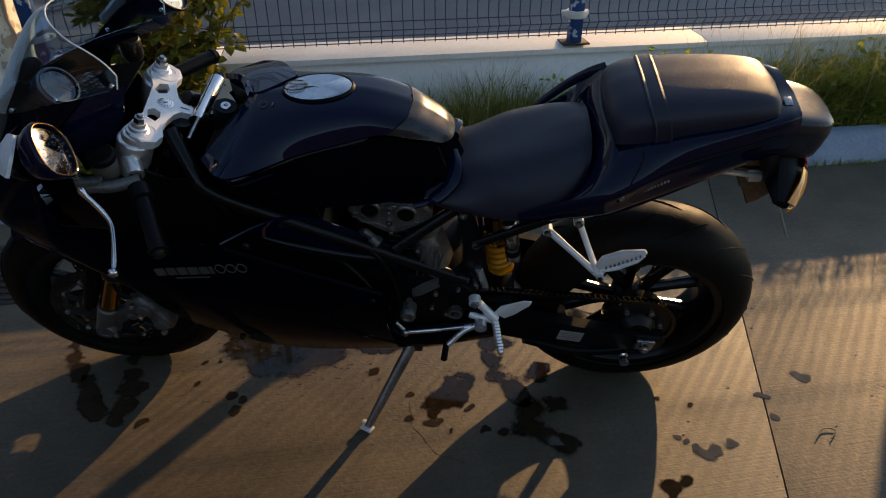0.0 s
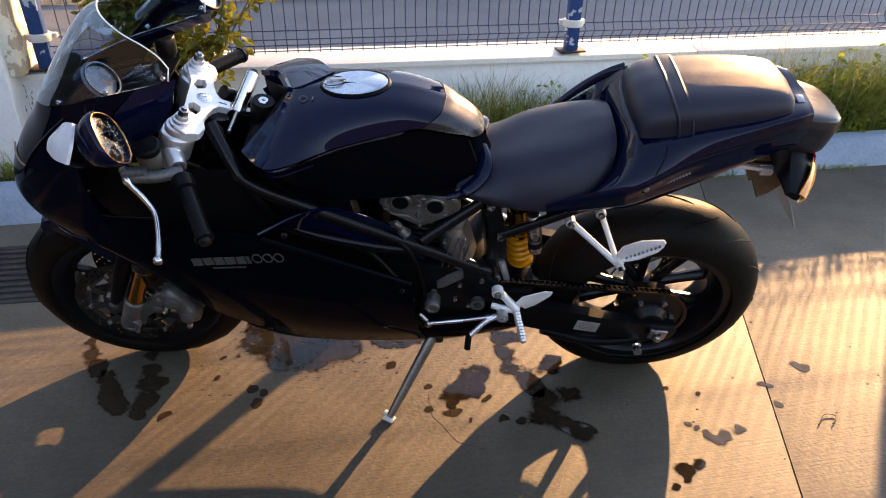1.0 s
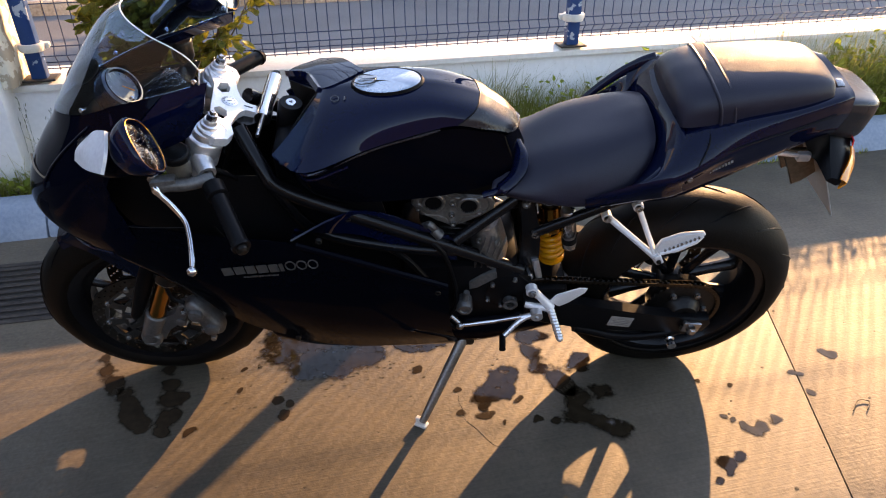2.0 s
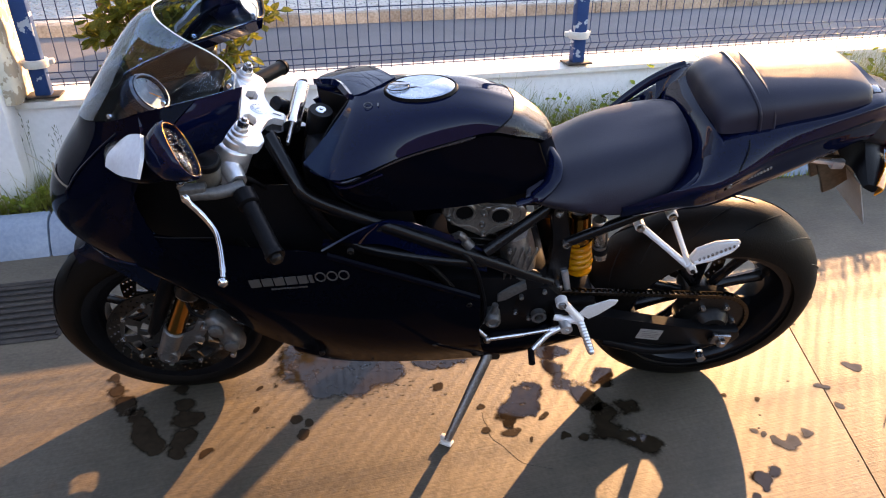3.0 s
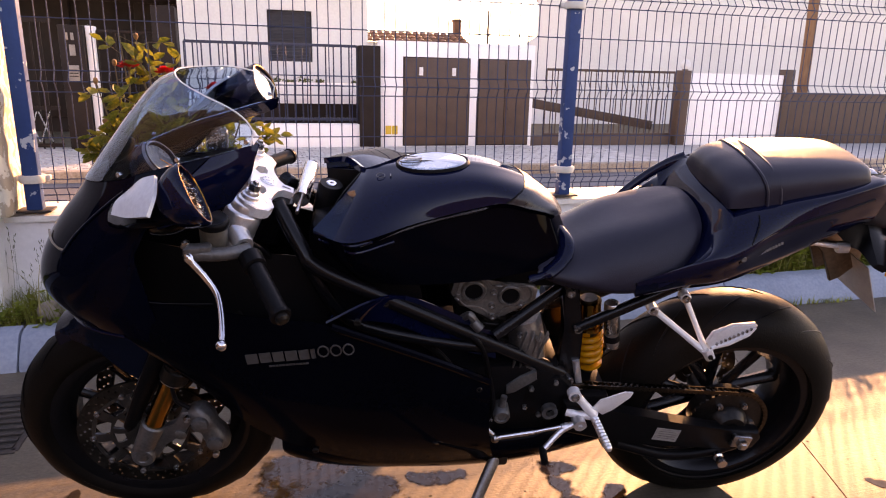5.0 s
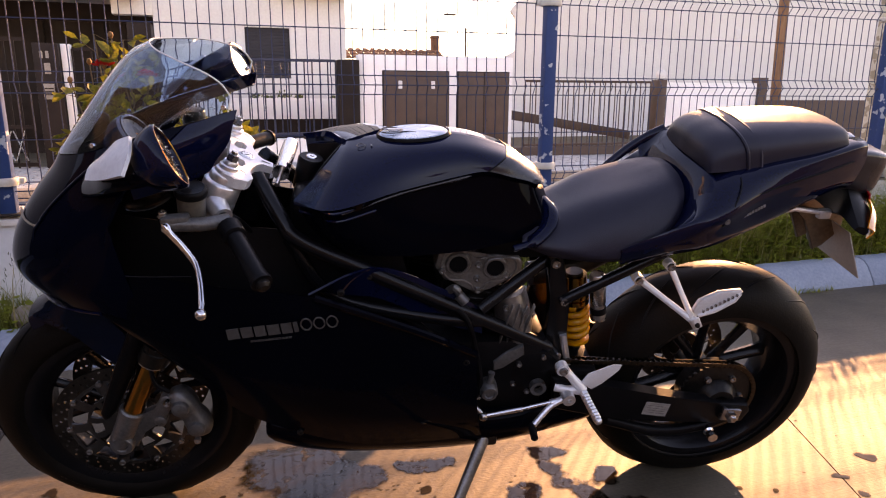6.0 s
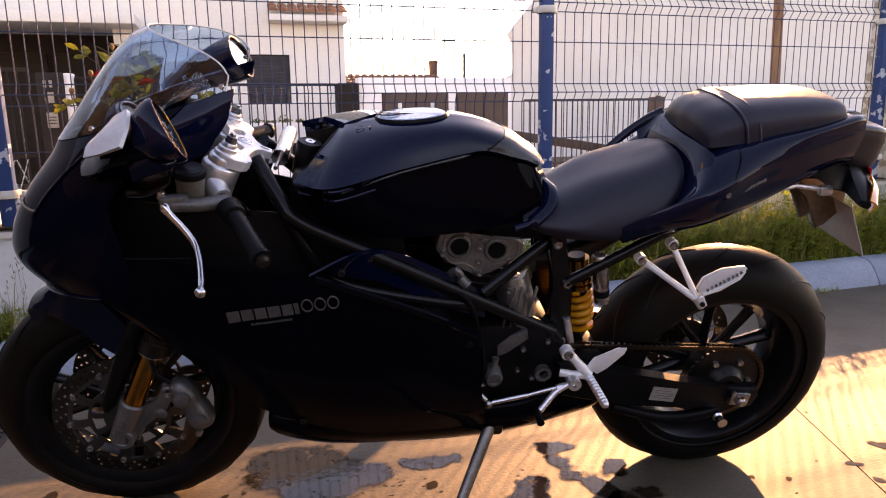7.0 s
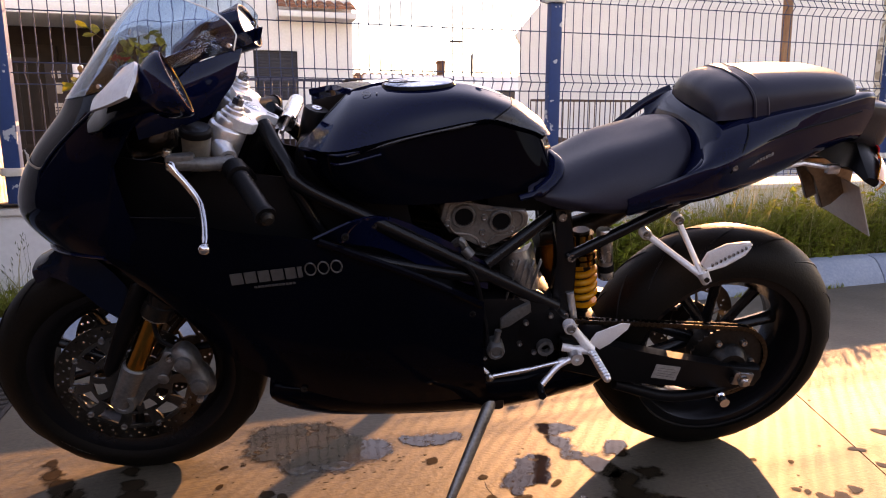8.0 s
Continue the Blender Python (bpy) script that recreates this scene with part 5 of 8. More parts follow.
lathe(bm, [(0, 0.016), (0.012, 0.016), (0.012, 0.02)], axis_matrix((-0.262, 0.012, 0.893), (0.25, -0.05, 1)), 20)
ign = part("ignition_lock", bm, SATIN, bike)
bm = bmesh.new()
lathe(bm, [(0.0045, 0.0225), (0.010, 0.0225), (0.0115, 0.021), (0.0115, 0.0195)], axis_matrix((-0.262, 0.012, 0.893), (0.25, -0.05, 1)), 20)
box(bm, (0.002, 0.008, 0.002), axis_matrix((-0.2565, 0.011, 0.9148), (0.25, -0.05, 1)))
part("key_ring", bm, POLISHED, ign, "bright key surround")

# handlebars
for s, inner, outer in ((-1, Vector((-0.425, -0.135, 0.868)), Vector((-0.326, -0.324, 0.812))), (1, Vector((-0.475, 0.15, 0.872)), Vector((-0.378, 0.305, 0.853)))):
    d = (outer - inner).normalized()
    L = (outer - inner).length
    bm = bmesh.new()
    tube(bm, [inner, outer - d * 0.004], 0.0115, 12)
    bar = part("clip_on_bar", bm, DARKMETAL, bike, "dark clip-on handlebar")
    bm = bmesh.new()
    prof = [inner + d * (L - 0.125)]
    rad = [0.0165]
    for k in range(13):
        prof.append(inner + d * (L - 0.12 + k * 0.0092))
        rad.append(0.0172 if k % 2 else 0.0163)
    prof += [outer - d * 0.008, outer - d * 0.007, outer]
    rad += [0.0165, 0.0195, 0.0185]
    tube(bm, prof, rad, 18)
    grip = part("grip", bm, SATIN, bar, "black rubber grip")
    bm = bmesh.new()
    tube(bm, [outer, outer + d * 0.008, outer + d * 0.012], [0.012, 0.012, 0.007], 14)
    part("bar_end", bm, DARKMETAL, grip)
    bm = bmesh.new()
    tube(bm, [inner + d * (L - 0.165), inner + d * (L - 0.16), inner + d * (L - 0.13), inner + d * (L - 0.127)], [0.016, 0.022, 0.022, 0.017], 14)
    part("switch_box", bm, SATIN, bar, "black switch block")
    bm = bmesh.new()
    tube(bm, [inner - d * 0.012, inner + d * 0.03], [0.022, 0.018], 16)
    part("clamp", bm, SILVER, bar, "silver bar clamp")
# clutch side: master cylinder, reservoir, lever
bm = bmesh.new()
tube(bm, catmull([(-0.40, -0.17, 0.858), (-0.45, -0.195, 0.862), (-0.507, -0.2, 0.868)], 4), [0.013] * 9, 12)
box(bm, (0.05, 0.026, 0.03), Matrix.Translation((-0.487, -0.197, 0.868)) @ Matrix.Rotation(radians(10), 4, "Z"), 0.006)
master = part("clutch_master", bm, CAST, bike, "silver clutch master cylinder")
bm = bmesh.new()
ctrl = [(-0.507, -0.194, 0.874), (-0.500, -0.212, 0.862), (-0.475, -0.225, 0.835), (-0.452, -0.243, 0.808), (-0.440, -0.275, 0.79), (-0.433, -0.31, 0.772), (-0.431, -0.332, 0.761)]
c = catmull(ctrl, 5)
n = len(c)
tube(bm, c, [0.011 if i < 6 else 0.0085 - 0.0015 * math.sin(math.pi * i / n) if i < n - 4 else 0.0068 for i in range(n)], 14, flat=0.75)
lever = part("clutch_lever", bm, POLISHED, master, "polished alloy clutch lever")
bm = bmesh.new()
bmesh.ops.create_uvsphere(bm, u_segments=16, v_segments=10, radius=0.0105, matrix=Matrix.Translation((-0.431, -0.333, 0.760)))
part("lever_ball", bm, POLISHED, lever)
bolt(master, (-0.508, -0.196, 0.884), (0.2, 0, 1), 0.008, 0.006)
res_m = axis_matrix((-0.468, -0.155, 0.862), (0.12, -0.15, 1))
bm = bmesh.new()
lathe(bm, [(0.0, 0.048), (0.025, 0.048), (0.026, 0.046), (0.024, 0.0), (0.012, -0.012), (0.0, -0.012)], res_m, 28)
pot = part("fluid_reservoir", bm, TANKARD, bike, "beige clutch fluid reservoir")
bm = bmesh.new()
lathe(bm, [(0, 0.060), (0.020, 0.060), (0.024, 0.062), (0.027, 0.060), (0.029, 0.056), (0.029, 0.047), (0.025, 0.045)], res_m, 28)
part("cap", bm, SATIN, pot, "black screw cap")
bm = bmesh.new()
lathe(bm, [(0, 0.022), (0.022, 0.022), (0.025, 0.018), (0.025, -0.02), (0.02, -0.03), (0, -0.03)], axis_matrix((-0.53, 0.215, 0.93), (0.1, 0, 1)), 24)
part("brake_reservoir", bm, DARKMETAL, bike, "dark brake fluid reservoir")
bm = bmesh.new()
tube(bm, catmull([(-0.41, -0.14, 0.86), (-0.38, -0.12, 0.82), (-0.36, -0.08, 0.74), (-0.4, -0.06, 0.66)], 6), 0.005, 8)
part("cable", bm, SATIN, bike, "black control cable")
bm = bmesh.new()
tube(bm, catmull([(-0.46, -0.19, 0.85), (-0.5, -0.12, 0.8), (-0.44, -0.06, 0.72)], 6), 0.005, 8)
part("cable", bm, SATIN, bike, "black control cable")

# upper fairing with headlamp
GRID_NOSE = [
    [(-0.735, 0, 0.937), (-0.752, 0, 0.912), (-0.805, 0, 0.848), (-0.846, 0, 0.78), (-0.858, 0, 0.72), (-0.82, 0, 0.655)],
    [(-0.712, 0.058, 0.945), (-0.733, 0.07, 0.910), (-0.785, 0.085, 0.845), (-0.82, 0.095, 0.78), (-0.828, 0.095, 0.72), (-0.79, 0.085, 0.655)],
    [(-0.642, 0.106, 0.968), (-0.675, 0.130, 0.920), (-0.712, 0.155, 0.85), (-0.735, 0.172, 0.78), (-0.738, 0.176, 0.725), (-0.721, 0.165, 0.675)],
    [(-0.555, 0.123, 1.000), (-0.585, 0.152, 0.955), (-0.612, 0.182, 0.90), (-0.632, 0.204, 0.80), (-0.638, 0.212, 0.735), (-0.640, 0.209, 0.688)],
    [(-0.46, 0.133, 1.028), (-0.505, 0.154, 0.99), (-0.545, 0.173, 0.952), (-0.60, 0.198, 0.88), (-0.585, 0.215, 0.768), (-0.56, 0.218, 0.66)],
]
bm = bmesh.new()
surface(bm, [[flip(p) for p in r] for r in reversed(GRID_NOSE[1:])] + GRID_NOSE, 5, 5, thick=0.004)
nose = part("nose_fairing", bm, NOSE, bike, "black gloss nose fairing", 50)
for s in (-1, 1):
    bm = bmesh.new()
    rows = [[(-0.575, 0.121, 0.992), (-0.57, 0.150, 0.965), (-0.565, 0.166, 0.935), (-0.56, 0.17, 0.90)], [(-0.46, 0.132, 1.027), (-0.463, 0.152, 1.000), (-0.463, 0.160, 0.965), (-0.475, 0.158, 0.925)], [(-0.40, 0.136, 1.048), (-0.402, 0.150, 1.020), (-0.408, 0.154, 0.988), (-0.43, 0.152, 0.945)], [(-0.371, 0.137, 1.056), (-0.378, 0.148, 1.032), (-0.388, 0.151, 1.0), (-0.42, 0.150, 0.958)]]
    surface(bm, [[(x, s * y, z) for x, y, z in (r if s < 0 else r[:2])] for r in rows], 5, 4, thick=0.004)
    part("cockpit_panel", bm, GLOSS, nose, "black inner cockpit panel")
bm = bmesh.new()
bmesh.ops.create_uvsphere(bm, u_segments=20, v_segments=12, radius=1.0, matrix=Matrix.Translation((-0.700, 0.072, 0.958)) @ Matrix.Rotation(radians(-35), 4, "Y") @ Matrix.Diagonal((0.045, 0.022, 0.022, 1)))
part("intake_lip", bm, SATIN, nose, "rounded black lip beside the screen")
bm = bmesh.new()
lip = catmull([(-0.645, 0.206, 0.684), (-0.721, 0.165, 0.673), (-0.79, 0.085, 0.652), (-0.82, 0, 0.652)], 6)
tube(bm, lip + [flip(v) for v in reversed(lip[:-1])], 0.0055, 10, flat=0.7)
part("lower_lip", bm, GLOSS, nose, "rounded lower edge of the nose")
for s in (-1, 1):
    bm = bmesh.new()
    tube(bm, catmull([(-0.764, s * 0.1395, 0.80), (-0.759, s * 0.1345, 0.826), (-0.747, s * 0.1345, 0.842), (-0.726, s * 0.1335, 0.868), (-0.688, s * 0.1355, 0.905), (-0.648, s * 0.1355, 0.939), (-0.622, s * 0.131, 0.958)], 5), 0.0022, 8)
    part("cowl_crease", bm, GUARD, nose, "rounded crease beside the headlamp cowl")
    bm = bmesh.new()
    tube(bm, catmull([(-0.812, s * 0.052, 0.836), (-0.794, s * 0.089, 0.833), (-0.771, s * 0.117, 0.832), (-0.753, s * 0.133, 0.835)], 5), 0.0022, 8)
    part("lamp_edge", bm, BRONZE, nose, "thin bright edge of the headlamp")
for z0, z1, w in ((0.69, 0.745, 0.052), (0.765, 0.825, 0.058)):
    bm = bmesh.new()
    rows = []
    for k in range(7):
        t = k / 6
        z = z0 + (z1 - z0) * t
        xn = -0.862 + 0.06 * max(0.0, (z - 0.72)) / 0.1
        bulge = 0.006
        rows.append([(xn + 0.09 * (v * w / 0.1) ** 2 - bulge * (1 - (2 * t - 1) ** 2), v * w, z) for v in (-1, -0.5, 0, 0.5, 1)])
    surface(bm, rows, 2, 3, thick=0.004)
    part("headlamp", bm, LENS, nose, "clear headlamp lens")
for s in (-1, 1):
    bm = bmesh.new()
    tube(bm, catmull([(-0.70, s * 0.181, 0.769), (-0.58, s * 0.214, 0.769), (-0.47, s * 0.219, 0.768)], 6), 0.0012, 6)
    part("panel_seam", bm, SATIN, nose, "thin panel seam")

# windscreen: lower edge on the fairing, arched top
bm = bmesh.new()
GRID_SCREEN = [
    [(-0.735, 0, 0.939), (-0.685, 0, 1.002), (-0.625, 0, 1.075), (-0.575, 0, 1.125), (-0.535, 0, 1.146)],
    [(-0.712, 0.058, 0.947), (-0.665, 0.058, 1.003), (-0.605, 0.056, 1.075), (-0.555, 0.054, 1.118), (-0.515, 0.05, 1.14)],
    [(-0.642, 0.107, 0.970), (-0.605, 0.106, 1.015), (-0.555, 0.104, 1.068), (-0.508, 0.101, 1.105), (-0.465, 0.098, 1.130)],
    [(-0.555, 0.124, 1.002), (-0.525, 0.124, 1.038), (-0.49, 0.123, 1.072), (-0.455, 0.122, 1.098), (-0.42, 0.12, 1.116)],
    [(-0.46, 0.134, 1.030), (-0.445, 0.134, 1.047), (-0.425, 0.134, 1.068), (-0.41, 0.133, 1.086), (-0.392, 0.131, 1.099)],
    [(-0.385, 0.138, 1.052), (-0.383, 0.138, 1.057), (-0.381, 0.137, 1.064), (-0.379, 0.136, 1.071), (-0.378, 0.135, 1.078)],
]
surface(bm, [[flip(p) for p in r] for r in reversed(GRID_SCREEN[1:])] + GRID_SCREEN, 5, 5, thick=0.0025)
screen = part("windscreen", bm, CLEAR, bike, "lightly smoked acrylic windscreen with water drops", 50)
screen.visible_shadow = False
bm = bmesh.new()
rim = [flip(GRID_SCREEN[-1][0])] + list(catmull([flip(r[-1]) for r in reversed(GRID_SCREEN[1:])] + [r[-1] for r in GRID_SCREEN], 5)) + [GRID_SCREEN[-1][0]]
tube(bm, rim, 0.0014, 6)
part("screen_edge", bm, LABEL, screen, "pale bright edge")
for s in (-1, 1):
    for p in ((-0.629, 0.104, 0.977), (-0.513, 0.127, 1.017), (-0.386, 0.138, 1.057)):
        bolt(screen, (p[0] - 0.005, s * (p[1] + 0.005), p[2] + 0.004), (-0.3, s, 0.35), 0.0045, 0.002, POLISHED, "screw")
bm = bmesh.new()
rng = random.Random(6)
for k in range(260):
    t, u = rng.uniform(0.0, 1.0) ** 0.8, rng.uniform(0, 1)
    a, b = Vector((-0.50, -0.128, 1.025)), Vector((-0.40, -0.1375, 1.058))
    c = Vector((-0.43, -0.130, 1.088))
    p = a.lerp(b, t).lerp(c, u * 0.9)
    r = rng.uniform(0.0004, 0.0011)
    bmesh.ops.create_icosphere(bm, subdivisions=1, radius=r, matrix=Matrix.Translation(p + Vector((0, -0.001, 0))))
tagged(part("water_drops", bm, DROP, screen, "clustered water drops"), kind="stuff")

# instrument
dash_m = axis_matrix((-0.592, -0.006, 0.966), (0.78, -0.06, 0.60))
bm = bmesh.new()
lathe(bm, [(0, 0.002), (0.036, 0.002), (0.037, 0.012), (0.041, 0.012), (0.046, -0.004), (0.046, -0.02), (0.03, -0.05), (0, -0.05)], dash_m, 36)
dash = part("instrument", bm, GUARD, bike, "black instrument housing")
bm = bmesh.new()
lathe(bm, [(0, 0.004), (0.035, 0.004), (0.036, 0.001)], dash_m, 36)
dial = part("dial", bm, DIAL, dash, "pale grey round dial")
for k in range(11):
    bm = bmesh.new()
    a = radians(-40 + k * 26)
    box(bm, (0.006, 0.0016, 0.0008), dash_m @ Matrix.Rotation(a, 4, "Z") @ Matrix.Translation((0.030, 0, 0.0045)))
    part("dial_mark", bm, STEEL, dial)
bm = bmesh.new()
box(bm, (0.027, 0.0014, 0.001), dash_m @ Matrix.Rotation(radians(-60), 4, "Z") @ Matrix.Translation((0.012, 0, 0.0058)))
part("needle", bm, AMBER, dial)
bm = bmesh.new()
lathe(bm, [(0.0368, 0.0105), (0.0372, 0.0122), (0.0405, 0.0122), (0.0445, 0.004)], dash_m, 36)
part("bezel", bm, DIAL, dash, "thin grey bezel")
bm = bmesh.new()
surface(bm, [[(-0.70, y, 0.90 - abs(y) * 0.1), (-0.6, y, 0.925 - abs(y) * 0.05), (-0.47, y, 0.94)] for y in (-0.14, -0.07, 0, 0.07, 0.14)], 3, 3, thick=0.004)
part("cockpit_tray", bm, SATIN, bike, "black cockpit tray")

bm = bmesh.new()
surface(bm, [[(-0.70, 0.112, 0.90), (-0.725, 0.12, 0.79), (-0.715, 0.112, 0.64)], [(-0.60, 0.125, 0.93), (-0.57, 0.135, 0.82), (-0.53, 0.125, 0.66)], [(-0.49, 0.13, 0.93), (-0.465, 0.135, 0.82), (-0.44, 0.125, 0.66)]], 4, 4, thick=0.003)
part("inner_wall", bm, SATIN, bike, "black inner wall of the fairing")
bm = bmesh.new()
rows = []
for v, q in ((-0.048, 0.018), (-0.040, 0.034), (-0.01, 0.042), (0.02, 0.040), (0.044, 0.030), (0.052, 0.014)):
    rows.append([Vector((-0.575 + v, -0.045 + q * 0.8 * math.cos(a), 0.868 + v * 0.25 + q * math.sin(a))) for a in [2 * math.pi * k / 20 for k in range(21)]])
surface(bm, rows, 3, 1, caps=True)
part("headlamp_back", bm, SPIDER, bike, "grey metal back of the headlamp")

# mirrors
for s in (-1, 1):
    bm = bmesh.new()
    off = 0.0 if s < 0 else 0.03
    stations = [((-0.635, 0.165, 0.93), 0.016, 0.024), ((-0.60, 0.205, 0.955), 0.019, 0.031), ((-0.555, 0.255, 0.988), 0.023, 0.035), ((-0.505, 0.284, 1.010), 0.028, 0.037), ((-0.472, 0.288, 1.020), 0.030, 0.037)]
    rows = []
    for c, w, h in stations:
        c = Vector((c[0] + off, s * c[1], c[2] + off * 0.3))
        rows.append([c + Vector((0.32, s * -0.9, 0.2)).normalized() * (w * 0.9 * math.cos(a)) + Vector((0.1, s * 0.62, -0.6)).normalized() * (h * math.sin(a)) for a in [2 * math.pi * k / 12 for k in range(13)]])
    surface(bm, rows, 4, 2, caps=True)
    mir = part("mirror", bm, FAIR, bike, "black mirror pod with clear indicator")
    # shell round the glass
    long_axis = Vector((0.05, s * 0.069, -0.065)).normalized()
    ex = Vector((0.9, 0.2, 0.4) if s < 0 else (0.910, -0.145, 0.388)).normalized()
    ey = long_axis - ex * long_axis.dot(ex)
    ey.normalize()
    ez = ex.cross(ey)
    gm = Matrix(((ez.x, ey.x, ex.x, -0.456 + off), (ez.y, ey.y, ex.y, s * 0.283), (ez.z, ey.z, ex.z, 1.024 + off * 0.4), (0, 0, 0, 1)))
    shape = [(0.044 * math.copysign(abs(math.cos(a)) ** 0.75, math.cos(a)), 0.050 * math.copysign(abs(math.sin(a)) ** 0.8, math.sin(a))) for a in [2 * math.pi * k / 28 for k in range(28)]]
    bm = bmesh.new()
    rows = [[gm @ Vector((x * f, y * f, h)) for x, y in shape + shape[:1]] for f, h in (((0.45, -0.05), (0.82, -0.034)) if s < 0 else ((0.42, -0.118), (0.80, -0.095), (0.98, -0.05))) + ((1.04, -0.010), (1.06, 0.004), (0.97, 0.006), (0.93, -0.002))]
    surface(bm, rows, 2, 1, caps=False)
    part("shell", bm, GLOSS, mir, "black mirror shell")
    bm = bmesh.new()
    lens_rows = [[gm @ Vector((x * f, y * f, 0.001 - 0.0035 * f * f)) for x, y in shape + shape[:1]] for f in (0.02, 0.3, 0.6, 0.94)]
    surface(bm, lens_rows, 2, 1, caps=False)
    bm2 = bmesh.new()
    tube(bm2, [gm @ Vector((x * 0.965, y * 0.965, 0.005)) for x, y in shape + shape[:1]], 0.0014, 6, False)
    part("glass_rim", bm2, GOLD, mir, "thin bright rim")
    glass = part("mirror_glass", bm, MIRROR if s < 0 else GLARE_MIRROR, mir, "mirror glass covered in water drops" if s < 0 else "mirror glass made pale and rough for the sun's glare")
    bm = bmesh.new()
    rng = random.Random(8)
    for k in range(110):
        a, r = rng.uniform(0, 6.28), math.sqrt(rng.random()) * 0.86
        bmesh.ops.create_icosphere(bm, subdivisions=1, radius=rng.uniform(0.0006, 0.0016), matrix=gm @ Matrix.Translation((0.044 * r * math.cos(a), 0.050 * r * math.sin(a), 0.0008)))
    tagged(part("drops", bm, DROP, glass), kind="stuff")
    bm = bmesh.new()
    surface(bm, [[(-0.600, s * 0.254, 0.974), (-0.592, s * 0.246, 0.994), (-0.568, s * 0.236, 1.014)], [(-0.555, s * 0.308, 0.996), (-0.548, s * 0.292, 1.024), (-0.538, s * 0.260, 1.042)], [(-0.507, s * 0.352, 1.021), (-0.500, s * 0.326, 1.046), (-0.508, s * 0.284, 1.059)]], 4, 4, thick=0.006)
    part("indicator_lens", bm, LENS, mir, "clear white indicator lens")

# side fairings
GRID_SIDE = [
    [(-0.70, 0.180, 0.768), (-0.685, 0.190, 0.735), (-0.655, 0.204, 0.695), (-0.615, 0.206, 0.65), (-0.575, 0.198, 0.595)],
    [(-0.56, 0.213, 0.768), (-0.56, 0.223, 0.70), (-0.55, 0.222, 0.635), (-0.535, 0.214, 0.59), (-0.515, 0.202, 0.54)],
    [(-0.40, 0.221, 0.738), (-0.40, 0.230, 0.65), (-0.40, 0.233, 0.56), (-0.40, 0.222, 0.49), (-0.40, 0.20, 0.41)],
    [(-0.25, 0.228, 0.718), (-0.22, 0.240, 0.63), (-0.22, 0.243, 0.53), (-0.21, 0.228, 0.42), (-0.20, 0.195, 0.315)],
    [(-0.05, 0.232, 0.635), (-0.05, 0.240, 0.57), (-0.05, 0.241, 0.48), (-0.04, 0.225, 0.39), (-0.03, 0.19, 0.30)],
    [(0.075, 0.220, 0.565), (0.075, 0.228, 0.52), (0.08, 0.226, 0.44), (0.09, 0.212, 0.37), (0.105, 0.185, 0.305)],
]
